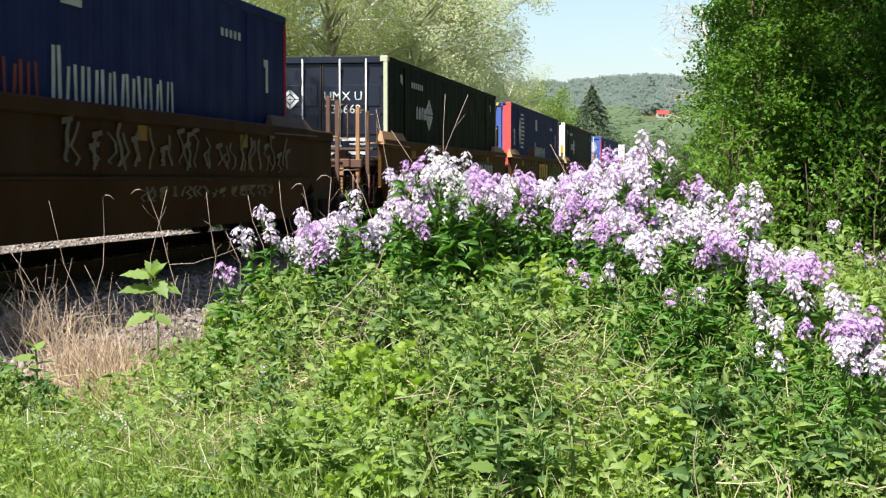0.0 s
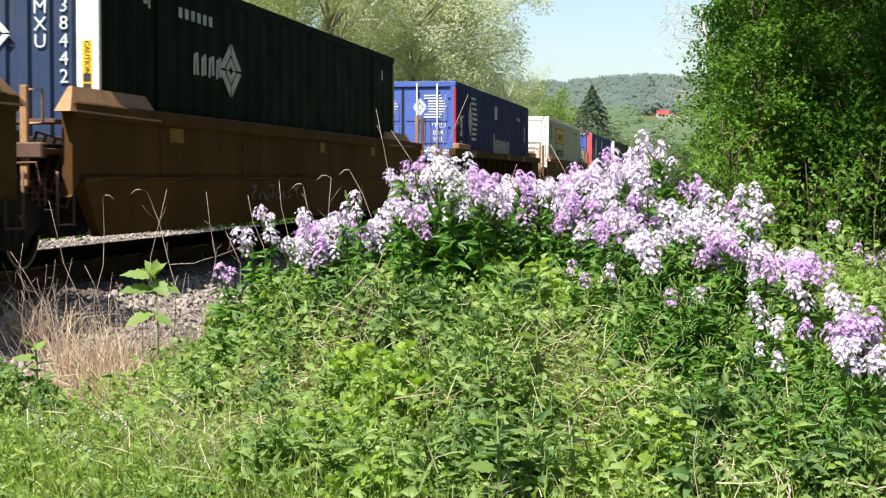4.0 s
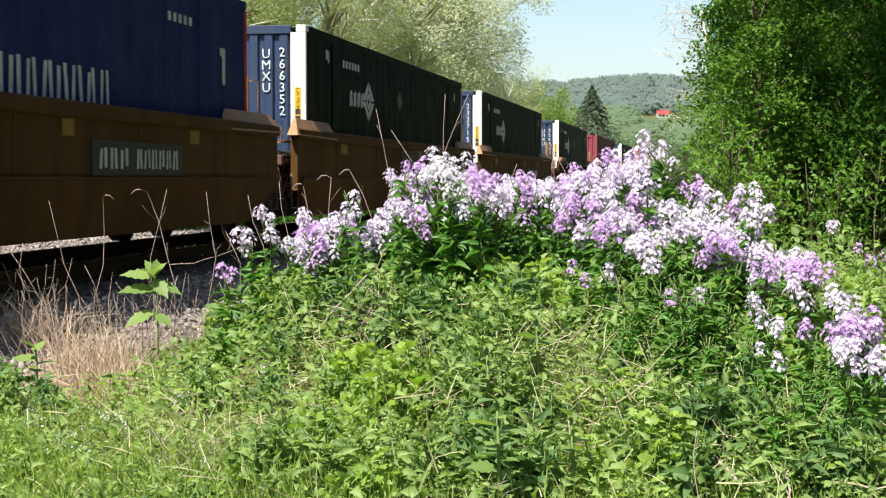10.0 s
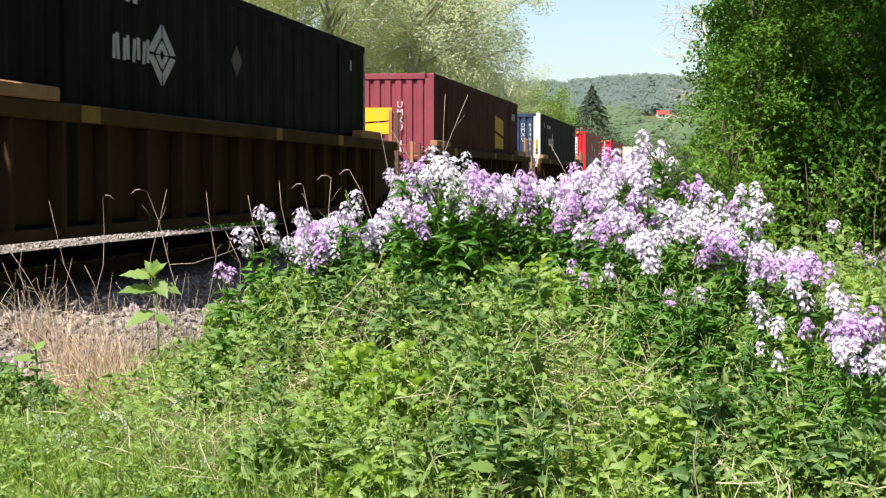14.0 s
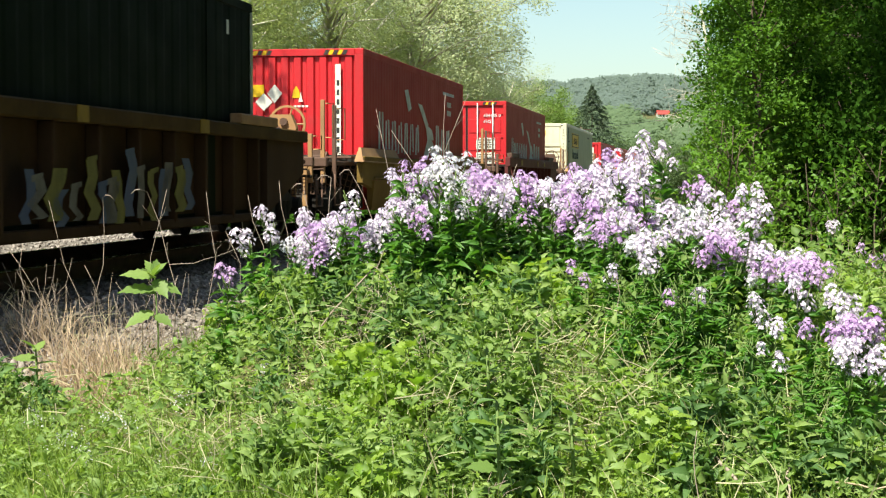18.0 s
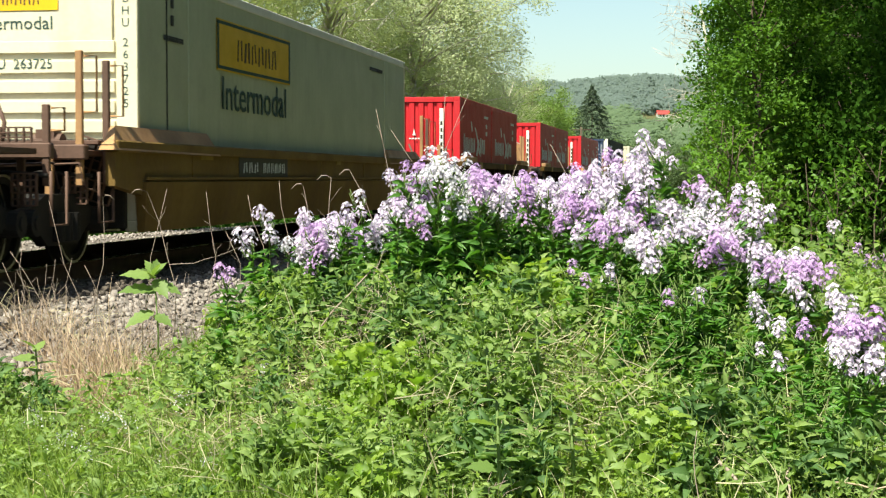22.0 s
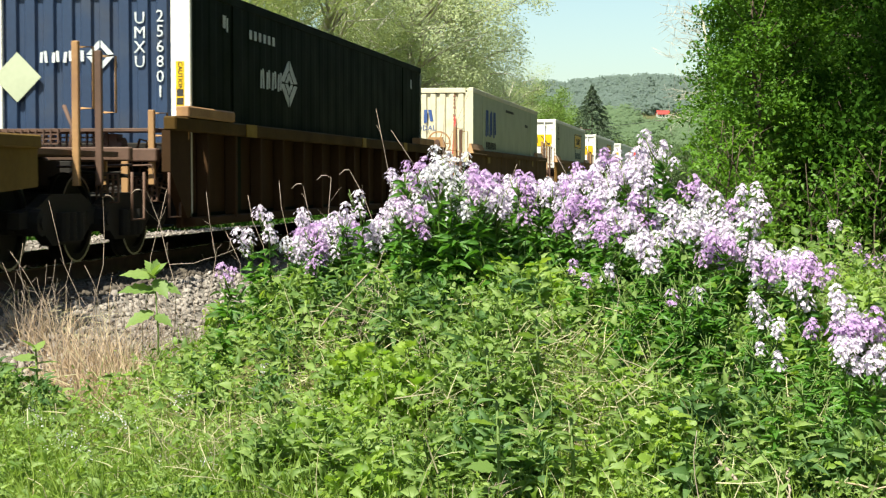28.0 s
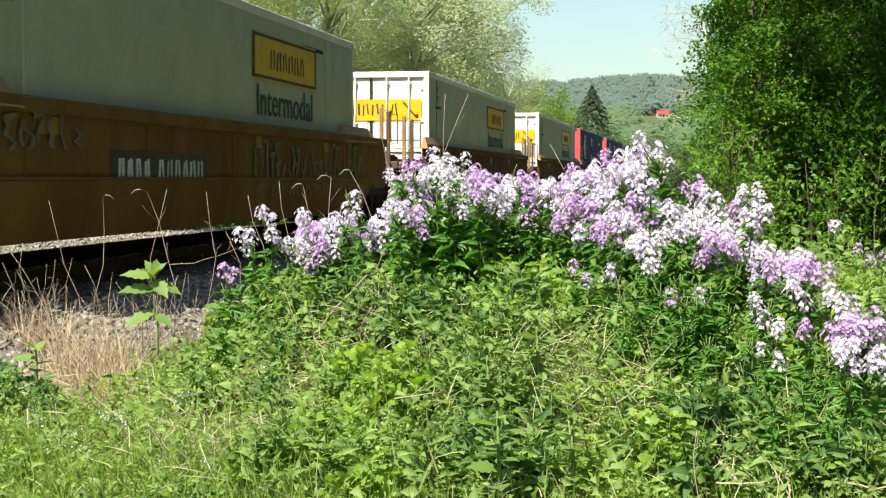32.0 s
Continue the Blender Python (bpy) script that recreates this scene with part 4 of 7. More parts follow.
def well_car(style, wl, fa, fb, front_joint, rear_joint, s0, longer=0.0, brake=0.0):
    """A well car unit: local y along the track, origin on the rail under the well's middle. wl: half the well; fa, fb: half lengths."""
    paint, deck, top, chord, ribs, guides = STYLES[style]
    c = holder("well_car", LABELS[style] + " on the track", "well car", "well cars of the train")
    xo = 1.45
    for sx in (1, -1):
        R = Matrix() if sx > 0 else Matrix.Diagonal((-1, 1, 1, 1))
        key = (style, round(wl, 2), sx, longer)
        e, er = wl + 0.95, wl + 0.95 + longer
        if not ribs:
            def sill():
                g = Geo()
                mid = 0.86 if top > 1.4 else 0.84
                sl = 1.0 if top > 1.4 else 0.12
                lo = 0.70 if top > 1.4 else 0.80
                g.prism([(-e, lo), (-e, chord), (er, chord), (er, lo), (wl + 0.98 * sl, 0.70), (wl + 0.78 * sl, mid), (-wl - 0.78 * sl, mid), (-wl - 0.98 * sl, 0.70)], "x", sx * 1.33, sx * (xo - 0.02))
                b = len(g.v)
                ends = [(wl + 0.76 * sl, mid - 0.004), (wl + 0.05 - (0.2 if sl < 1 else 0), 0.30)]
                for w, off in ((sx * (xo + 0.02), sx * 1.36), (sx * 1.33, sx * 1.28)):
                    g.v += [(w, -ends[0][0], ends[0][1]), (w, ends[0][0], ends[0][1]), (off, ends[1][0], ends[1][1]), (off, -ends[1][0], ends[1][1])]
                g.f += [(b, b + 1, b + 2, b + 3), (b + 7, b + 6, b + 5, b + 4), (b, b + 4, b + 5, b + 1), (b + 1, b + 5, b + 6, b + 2), (b + 2, b + 6, b + 7, b + 3), (b + 3, b + 7, b + 4, b)]
                return g.mesh("side_plate", paint)
            part("side_plate", cached(("sill",) + key, sill), c)
            part("seam_bar", box_mesh("seam_bar", 0.02, 2 * wl + (1.4 if top > 1.4 else 0.1), 0.03, paint), c, "", at(sx * (xo + 0.012), 0, 0.86))
            for k in range(5):
                y = -wl * 0.8 + k * wl * 0.4
                part("weld_strip", box_mesh("weld_strip", 0.012, 0.05, chord - 0.9, paint), c, "", at(sx * (xo - 0.017), y, 0.895))
        else:
            part("side_plate", cached(("rsill",) + key, lambda: Geo().prism([(-wl - 0.25, 0.30), (-wl - 0.25, chord), (wl + 0.25, chord), (wl + 0.25, 0.30)], "x", sx * 1.24, sx * 1.29).mesh("side_plate", paint)), c)
            for sy in (-1, 1):
                part("end_plate", cached(("rend", sy) + key, lambda: Geo().prism([(sy * (e if sy < 0 else er), 0.95), (sy * (e if sy < 0 else er), chord), (sy * (wl + 0.2), chord), (sy * (wl + 0.2), 0.42), (sy * (wl + 0.35), 0.42)], "x", sx * 1.30, sx * 1.40).mesh("end_plate", paint)), c)
            part("bottom_sill", box_mesh("bottom_sill", 0.16, 2 * wl + 0.3, 0.10, paint), c, "", at(sx * 1.35, 0, 0.32))
            for k in range(ribs):
                y = -wl + 0.4 + k * (2 * wl - 0.8) / (ribs - 1)
                part("rib", box_mesh("rib", 0.15, 0.09, chord - 0.37, paint), c, "", at(sx * 1.365, y, 0.375))
        part("top_chord", box_mesh("top_chord", 0.15, e + er, top - chord, CHORD if ribs and paint in (CARBRN, CARDRK) else paint), c, "", at(sx * (xo - 0.055), (er - e) / 2, chord))
        for sy in (-1, 1):
            if guides:
                def guide():
                    k = 0.0 if top > 1.4 else 1.1
                    y0, y1 = sy * (wl - 1.55 - k), sy * (wl + 1.12)
                    ya, yb = sy * (wl - 1.35 - k), sy * (wl + 0.75)
                    g = Geo()
                    b = len(g.v)
                    xi, xt = sx * (xo - 0.03), sx * (xo + 0.03)
                    g.v += [(xt, y0, top - 0.12), (xt, y1, top - 0.10), (xi - sx * 0.06, yb, top + 0.15), (xi - sx * 0.06, ya, top + 0.15),
                            (xi - sx * 0.10, y0, top - 0.12), (xi - sx * 0.10, y1, top - 0.10), (xi - sx * 0.10, yb, top + 0.15), (xi - sx * 0.10, ya, top + 0.15)]
                    g.f += [(b, b + 1, b + 2, b + 3), (b + 7, b + 6, b + 5, b + 4), (b, b + 4, b + 5, b + 1), (b + 1, b + 5, b + 6, b + 2), (b + 2, b + 6, b + 7, b + 3), (b + 3, b + 7, b + 4, b)]
                    return g.mesh("guide_plate", deck)
                part("guide_plate", cached(("guide",) + key + (sy,), guide), c)
            else:
                part("guide_block", box_mesh("guide_block", 0.16, 1.9, 0.13, deck), c, "", at(sx * (xo - 0.05), sy * (wl - 0.45), top + 0.002))
        for y, w in ((-wl + 2.2, 0.5), (wl - 3.0, 0.36), (wl * 0.15, 0.3)):
            part("yellow_patch", box_mesh("yellow_patch", 0.008, w, 0.16, FADEDYEL), c, "yellow reflective patch", at(sx * ((xo - 0.013) if not ribs else xo + 0.024), y, (1.405 if ribs and chord > 1.3 else 1.27) if top > 1.4 else (1.12 if ribs else 1.09)))
    part("well_floor", box_mesh("well_floor", 1.0, 2 * wl + 0.2, 0.05, STEEL), c, "", at(0, 0, 0.25))
    for sy, half, joint in ((-1, fa, front_joint), (1, fb, rear_joint)):
        zone = half - wl
        ym = sy * (wl + zone / 2)
        part("bulkhead", box_mesh("bulkhead", 2.5, 0.10, 0.95, STEEL), c, "", at(0, sy * (wl + 0.12), 0.34))
        part("centre_sill", box_mesh("centre_sill", 0.72, zone - 0.3, 0.34, STEEL), c, "", at(0, ym, 0.76))
        part("platform", box_mesh("platform", 2.3, max(0.5, zone - 0.75), 0.06, DECKBRN), c, "", at(0, sy * (wl + 0.2 + max(0.5, zone - 0.75) / 2), 1.10))
        ye = sy * (half - 0.42)
        part("end_sill", box_mesh("end_sill", 2.5, 0.12, 0.15, DECKBRN), c, "", at(0, ye, 1.06))
        part("walkway_plate", box_mesh("walkway_plate", 2.4, 0.5, 0.04, DECKBRN), c, "", at(0, sy * (wl + 0.55), 1.40 if top > 1.4 else 1.22))
        part("step_grating", lattice(1.3, 0.15, 16, 3), c, "", at(-0.1, ye - sy * 0.3, 1.24))
        for sx in (1, -1):
            part("step_grating", lattice(0.24, 0.30, 4, 5), c, "", at(sx * 1.05, sy * (half - 0.62), 0.62))
            part("corner_stirrup", cached("stirrup", lambda: Geo().tube([(0, -0.2, 0.5), (0, -0.2, 0), (0, 0.2, 0), (0, 0.2, 0.5)], 0.016, 6).mesh("corner_stirrup", deck, True)), c, "", at(sx * 1.38, sy * (half - 0.6), 0.44))
        px = 1.15
        tall = 0.92 if not ribs else 0.42
        if joint:
            posts = ((1.05, 0.0, 0.52), (0.43, 0.0, 0.80), (-0.95, 0.0, 0.5)) if sy < 0 else ((0.95, 0.0, 1.08), (0.40, 0.0, 1.02), (-0.95, 0.0, 0.6))
        elif sy < 0:
            posts = ((1.17, 0.0, tall), (1.22, 0.62, tall - 0.06), (-0.95, 0.0, 0.5))
        elif brake:
            posts = ((1.20, 0.0, 0.35), (-0.95, 0.0, 0.6))
        else:
            posts = ((1.20, 1.5, 1.0), (1.22, 0.9, 0.95), (-0.95, 0.0, 0.6))
        for pi, (x, inb, h) in enumerate(posts):
            part("end_post", box_mesh("end_post", 0.07, 0.06, h + 0.42, deck if pi != 1 else DECKBRN), c, "tall steel end post", at(x, ye - sy * (0.02 + inb), 0.80))
            part("grab_iron", grab_iron(0.13, h * 0.6), c, "bent bar", at(x + 0.05, ye - sy * (0.02 + inb), 1.20 + h * 0.36))
        part("hanging_bar", box_mesh("hanging_bar", 0.08, 0.05, 0.78, deck), c, "", at(px - 0.25, ye + sy * 0.10, 0.42))
        part("reservoir", cached("resv", lambda: Geo().disc((0, 0, 0), "x", 0.2, -0.5, 0.5, 16).disc((0, 0, 0), "x", 0.14, -0.56, 0.56, 12).mesh("reservoir", STEEL)), c, "dark air tank", at(-0.45, sy * (wl + 0.55), 0.98))
        part("valve", cached("valve", lambda: Geo().disc((0, 0, 0), "x", 0.12, -0.16, 0.16, 12).box(-0.1, 0.1, -0.1, 0.1, -0.2, 0.16).mesh("valve", DECKBRN)), c, "", at(0.55, sy * (wl + 0.5), 1.22))
        part("brake_pipe", cached("bpipe", lambda: Geo().tube([(-1.2, 0, 0), (-0.6, 0.08, 0.05), (0.2, 0.0, -0.06), (0.7, 0.1, 0.04), (1.25, 0, 0)], 0.022, 6).mesh("brake_pipe", STEEL, True)), c, "", at(0, sy * (half - 0.55), 0.9))
        part("uncoupling_lever", cached("ulever", lambda: Geo().tube([(0.1, 0, 0), (0.5, 0.04, 0.0), (1.2, 0.04, 0.02), (1.25, 0.04, -0.22), (1.36, 0.04, -0.24)], 0.014, 6).mesh("uncoupling_lever", deck, True)), c, "", at(0, sy * (half - 0.30), 1.0))
        tagged(part("gusset", lattice(0.5, 0.62, 5, 6), c, "", at(0.92, sy * (wl + 0.42), 0.66) @ Matrix.Rotation(0.3, 4, "Y")), kind="stuff")
        part("lever_arm", cached("larm", lambda: Geo().tube([(0, 0, 0), (0.02, 0.05, 0.35), (-0.1, 0.1, 0.6)], 0.025, 6).mesh("lever_arm", DECKBRN, True)), c, "", at(0.2, sy * (wl + 0.9), 1.1))
        if not joint:
            part("coupler", cached("coupler", lambda: Geo().prism([(-0.12, 0.78), (0.12, 0.78), (0.12, 1.02), (-0.12, 1.02)], "y", -0.5, 0.32)
                 .box(-0.2, 0.16, 0.30, 0.42, 0.74, 1.06).mesh("coupler", STEEL)), c, "", at(0, sy * (half - 0.16), 0) @ (Matrix() if sy > 0 else Matrix.Rotation(math.pi, 4, "Z")))
            part("air_hose", cached("hose", lambda: Geo().tube([(0.3, 0, 0.85), (0.34, 0.1, 0.6), (0.3, 0.22, 0.42), (0.2, 0.34, 0.5)], 0.025, 6).mesh("air_hose", BLACK, True)), c, "black rubber air hose",
                 at(0, sy * (half - 0.3), 0) @ (Matrix() if sy > 0 else Matrix.Rotation(math.pi, 4, "Z")))
            truck(c, sy * max(half - 1.85, wl + 1.42), s0)
        else:
            part("joint_arm", box_mesh("joint_arm", 0.5, 0.5, 0.22, STEEL), c, "", at(0, sy * (half - 0.25 + (0.02 if sy > 0 else 0)), 0.62 if sy > 0 else 0.86))
            if sy < 0:
                truck(c, -half, s0)
        if sy > 0 and brake:
            def brake_wheel():
                g = Geo().disc((0, 0, 0), "y", 0.29, -0.016, 0.016, 28, 0.255)
                for a in range(5):
                    w = 2 * math.pi * a / 5
                    g.tube([(0, 0, 0), (0.27 * math.cos(w), 0, 0.27 * math.sin(w))], 0.014, 5)
                g.disc((0, 0, 0), "y", 0.055, -0.03, 0.03, 12)
                return g.mesh("brake_wheel", deck)
            part("brake_stand", box_mesh("brake_stand", 0.12, 0.10, 0.62, DECKBRN), c, "", at(0.95, half - brake, 1.0))
            hs = part("brake_housing", Geo().prism([(-0.2, -0.22), (0.2, -0.22), (0.24, 0.0), (0.16, 0.2), (-0.16, 0.2), (-0.24, 0.0)], "y", -0.09, 0.06).mesh("brake_housing", deck), c, "hand brake gear housing", at(0.95, half - brake, 1.64))
            for bx, bz, br in ((0.05, 0.09, 0.06), (-0.06, -0.04, 0.07), (0.12, -0.12, 0.04)):
                part("boss", cached(("boss", br), lambda: Geo().disc((0, 0, 0), "y", br, -0.03, 0.03, 12).mesh("boss", DECKBRN)), hs, "", at(bx, -0.1, bz))
            part("brake_wheel", cached(("bw", deck.name), brake_wheel), c, "round hand brake wheel", at(1.0, half - brake + 0.13, 1.70))
    return c


def sprayed(car, style, seed, y0, y1, z0, z1, mats, n=26, fat=1.0):
    """Sprayed scrawls on a car's right side: loose strokes that form no letters."""
    rng = random.Random(seed)
    x = 1.452 if STYLES[style][4] == 0 else 1.46
    per = {m.name: (m, Geo()) for m in mats}
    names = sorted(per)
    for i in range(n):
        g = per[names[i % len(names)]][1]
        a = y0 + (y1 - y0) * (i + rng.random()) / n
        zt = rng.uniform(z0 + (z1 - z0) * 0.45, z1)
        pts = [(a, rng.uniform(z0, z0 + 0.1))]
        for k in range(4):
            pts.append((a + rng.uniform(-0.13, 0.16), z0 + (zt - z0) * (k + 1) / 4))
        w = rng.uniform(0.025, 0.05) * fat
        for (p, q), (r, s) in zip(pts, pts[1:]):
            g.prism([(p - w, q), (p + w, q), (r + w, s), (r - w, s)], "x", x, x + 0.004)
        if rng.random() < 0.5:
            g.prism([(a - 0.12, zt - 0.04), (a + 0.15, zt), (a + 0.15, zt + 0.05), (a - 0.12, zt + 0.02)], "x", x, x + 0.005)
    for nme in names:
        part("spray_paint", per[nme][1].mesh("spray_paint", per[nme][0]), car, "sprayed scrawl")


def car_mark(car, y0, y1, z0, z1, n, seed, split=0.36):
    """The car's mark: pale bars on a black panel."""
    x = 1.436
    part("mark_panel", Geo().box(x, x + 0.006, y0 - 0.15, y1 + 0.15, z0 - 0.05, z1 + 0.05).mesh("mark_panel", BLACK), car, "black panel")
    a = y0 + (y1 - y0) * split
    bars = word_bars(y0, a, z0 + 0.02, z1 - 0.02, max(2, int(n * 0.4)), seed) + word_bars(a + 0.2, y1, z0 + 0.02, z1 - 0.02, n - int(n * 0.4), seed + 1)
    brand_parts("mark_bar", ("mark", y0, seed), bars, LOGO_WHITE, 0.004, car, "pale bar", on_side(0, 0, x + 0.006))


def build_train():
    """All units in running order: run of the container's front corner at 0 s, its kind, the car under it."""
    c40 = 12.19
    rows = [
        # front run, length, car style, joint before, joint behind
        (-11.9, L53, lambda: pacer(), "smooth_brown", True, True),
        (7.9, L53, lambda: pacer(), "smooth_brown", True, False),
        (31.84, L53, lambda: umax("236662", doors=True), "smooth_tan", False, True),
        (51.63, L53, lambda: pacer(), "smooth_tan", True, True),
        (71.32, L53, lambda: umax("238442"), "smooth_tan", True, False),
        (95.32, L53, lambda: pacer(doors=True, orange=False), "ribbed_yellow", False, False),
        (118.90, L53, lambda: trucking("278958"), "smooth_tan", False, False),
        (142.96, L53, lambda: pacer(orange=False), "smooth_tan", False, True),
        (162.47, L53, lambda: umax("266352"), "smooth_tan", True, True),
        (182.18, L53, lambda: umax("232715"), "smooth_tan", True, False),
        (205.51, L53, lambda: umax("256465"), "ribbed_yellow", False, False),
        (229.16, L53, lambda: maroon_box(), "ribbed_yellow", False, False),
        (252.64, L53, lambda: umax("634894"), "ribbed_yellow", False, False),
        (276.51, c40, lambda: ocean(c40), "smooth_yellow", False, False),
        (297.65, c40, lambda: ocean(c40, doors=True), "ribbed_maroon", False, False),
        (318.69, L53, lambda: trucking("263725", front=CREAM), "smooth_yellow", False, False),
        (342.77, 12.3, None, "ribbed_low", False, True),
        (362.68, 12.3, None, "ribbed_low", True, True),
        (382.64, 12.3, None, "smooth_yellow", True, False),
        (402.28, L53, lambda: umax("256801", placard=True), "ribbed_brown", False, False),
        (426.21, L53, lambda: cream_box(), "smooth_tan", False, False),
        (449.82, L53, lambda: trucking("266123", doors=True), "smooth_orange", False, False),
        (473.77, L53, lambda: trucking("266124", doors=True), "smooth_tan", False, False),
        (497.46, L53, lambda: trucking("266125", doors=True), "smooth_tan", False, True),
        (517.29, L53, lambda: pacer(orange=False), "smooth_brown", True, True),
        (537.10, L53, lambda: pacer(orange=False), "smooth_brown", True, False),
        (561.0, L53, lambda: umax("238911"), "smooth_tan", False, True),
    ]
    mids = [r[0] + r[1] / 2 for r in rows]
    # the couplings lie this far behind the middle between two loads
    lag = {1: 1.3, 4: 1.2, 5: 1.2, 6: 1.2, 9: 1.15, 10: 1.2, 11: 1.2, 12: 1.4, 13: 1.2, 14: 1.6, 15: 1.5, 18: 1.2, 20: 0.8}
    for i, (s, length, make, style, jf, jr) in enumerate(rows):
        mid = mids[i]
        fa = round((mid - mids[i - 1]) / 2, 2) if i else 9.9
        fb = round((mids[i + 1] - mid) / 2, 2) if i + 1 < len(rows) else 9.9
        fa = fa if jf or not i else round(fa - lag.get(i - 1, 1.1), 2)
        more = 0.0 if jr else lag.get(i, 1.1)
        car = well_car(style, length / 2 + 0.16, fa, round(fb + more, 2), jf, jr, mid, more, {5: 1.15, 12: 1.25, 14: 2.0, 19: 0.9}.get(i, 0.0))
        MOVERS.append((car, mid, 0.0))
        CARS.append(car)
        if make:
            MOVERS.append((make(), mid, 0.304))
        else:
            for k in (0, 1):
                MOVERS.append((ocean(6.058, 2.591, marks=(k == 0)), s + 3.029 + k * 6.16, 0.296))
    sprayed(CARS[1], "smooth_brown", 1, -1.0, 7.6, 0.95, 1.45, (TAGGREY, TAGTAN), 34)
    sprayed(CARS[1], "smooth_brown", 2, 1.0, 6.8, 0.62, 0.84, (TAGGREY, TAGTAN), 24)
    hand_brake(CARS[17], 0.62, -9.3, 1.46)
    car_mark(CARS[2], 3.2, 6.2, 0.95, 1.25, 8, 3)
    sprayed(CARS[3], "smooth_tan", 4, -4.5, -1.2, 0.7, 1.4, (TAGGREY,), 12)
    sprayed(CARS[3], "smooth_tan", 5, 2.6, 7.4, 0.7, 1.42, (TAGGREEN, TAGYEL), 26, 2.2)
    part("maker_panel", Geo().box(1.432, 1.440, -0.7, 2.2, 0.66, 1.36).mesh("maker_panel", YELLOW), CARS[3], "yellow panel")
    brand_parts("maker_bar", "mk3", word_bars(-0.5, 1.9, 0.74, 1.30, 3, 31), SIGNBROWN, 0.004, CARS[3], "dark brand bar", on_side(0, 0, 1.440))
    sprayed(CARS[4], "smooth_tan", 6, -3.0, -0.5, 0.55, 0.8, (TAGTAN, TAGGREY), 10)
    car_mark(CARS[7], 2.0, 4.6, 0.95, 1.2, 9, 7)
    part("maker_panel", Geo().box(1.432, 1.438, -0.85, 1.75, 0.80, 1.42).mesh("maker_panel", BLACK), CARS[8], "black panel")
    brand_parts("maker_bar", "mk8", word_bars(-0.6, 1.5, 0.86, 1.24, 3, 31), TAGGREY, 0.004, CARS[8], "pale brand bar", on_side(0, 0, 1.438))
    car_mark(CARS[9], 2.35, 5.05, 0.89, 1.14, 10, 9)
    sprayed(CARS[12], "ribbed_yellow", 10, -0.3, 4.6, 0.42, 1.2, (TAGYEL, TAGBLUE, TAGGREY), 16, 3.4)
    car_mark(CARS[15], -4.5, -2.3, 0.92, 1.10, 9, 11)
    car_mark(CARS[21], -4.3, -1.3, 0.84, 1.10, 10, 12)
    sprayed(CARS[21], "smooth_orange", 13, 1.0, 8.0, 0.62, 1.42, (TAGTAN, TAGGREY, TAGGREEN), 30)
    sprayed(CARS[21], "smooth_orange", 14, -8.6, -5.2, 1.1, 1.5, (TAGTAN,), 12)


MOVERS, CARS = [], []


def hand_brake(car, x, y, z):
    """A tall arched hand brake plate with its wheel behind and a stand below."""
    arch = [(-0.30, 0.0), (0.30, 0.0), (0.30, 0.66)] + [(0.30 * math.cos(a), 0.66 + 0.30 * math.sin(a)) for a in np.linspace(0.25, math.pi - 0.25, 9)] + [(-0.30, 0.66)]
    hs = part("brake_housing", Geo().prism(arch, "y", -0.05, 0.05).mesh("brake_housing", DECKTAN), car, "tall arched tan hand brake housing", at(x, y, z) @ Matrix.Scale(0.68, 4))
    part("raised_panel", Geo().box(-0.17, 0.19, -0.066, -0.048, 0.16, 0.56).mesh("raised_panel", DECKTAN), hs)
    for bx, bz, br in ((0.0, 0.80, 0.05), (0.02, 0.36, 0.07), (-0.24, 0.1, 0.025), (0.24, 0.1, 0.025), (-0.24, 0.62, 0.025), (0.24, 0.62, 0.025)):
        part("boss", Geo().disc((0, 0, 0), "y", br, -0.03, 0.03, 12).mesh("boss", DECKBRN), hs, "", at(bx, -0.07, bz))
    g = Geo().disc((0, 0, 0), "y", 0.20, -0.014, 0.016, 28, 0.175)
    for a in range(5):
        w = 2 * math.pi * a / 5
        g.tube([(0, 0, 0), (0.19 * math.cos(w), 0, 0.19 * math.sin(w))], 0.013, 5)
    part("brake_wheel", g.mesh("brake_wheel", GALV), car, "round hand brake wheel", at(x + 0.04, y + 0.16, z + 0.46))
    part("brake_stand", box_mesh("brake_stand", 0.3, 0.12, z - 1.1, DECKBRN), car, "", at(x, y, 1.10))
    post = part("end_post", box_mesh("end_post", 0.10, 0.07, 1.20, DECKTAN), car, "tall steel end post", at(x + 0.30, y, 1.10))
    part("grab_iron", grab_iron(0.16, 0.62), post, "bent bar", at(0.05, 0, 0.5))


# ---- ground, track bed and rails ----
SOIL = material("soil_and_dead_thatch", (0.13, 0.105, 0.05), (0.06, 0.085, 0.025), 0.95, scale=3.5, fine=70, bump=0.6, spec=0.1, dirt=(0.30, 0.23, 0.13), dirt_amount=0.6)
STONE = material("grey_limestone_ballast", (0.40, 0.35, 0.315), (0.15, 0.125, 0.115), 0.9, scale=9, fine=80, bump=0.4, spec=0.2, spot=0.35)
# Darker stones along the rails: the train's shade put into their colour.
DARKSTONE = material("oily_dark_ballast", (0.07, 0.058, 0.048), (0.13, 0.105, 0.085), 0.85, scale=9, fine=80, bump=0.4, spec=0.2, spot=0.35)
BEDMAT = material("ballast_bed", (0.24, 0.21, 0.185), (0.09, 0.075, 0.065), 0.95, scale=14, fine=42, bump=1.0, spec=0.15)
WOODTIE = material("creosoted_tie_wood", (0.05, 0.04, 0.032), (0.085, 0.07, 0.055), 0.9, scale=5, fine=60, bump=0.4)
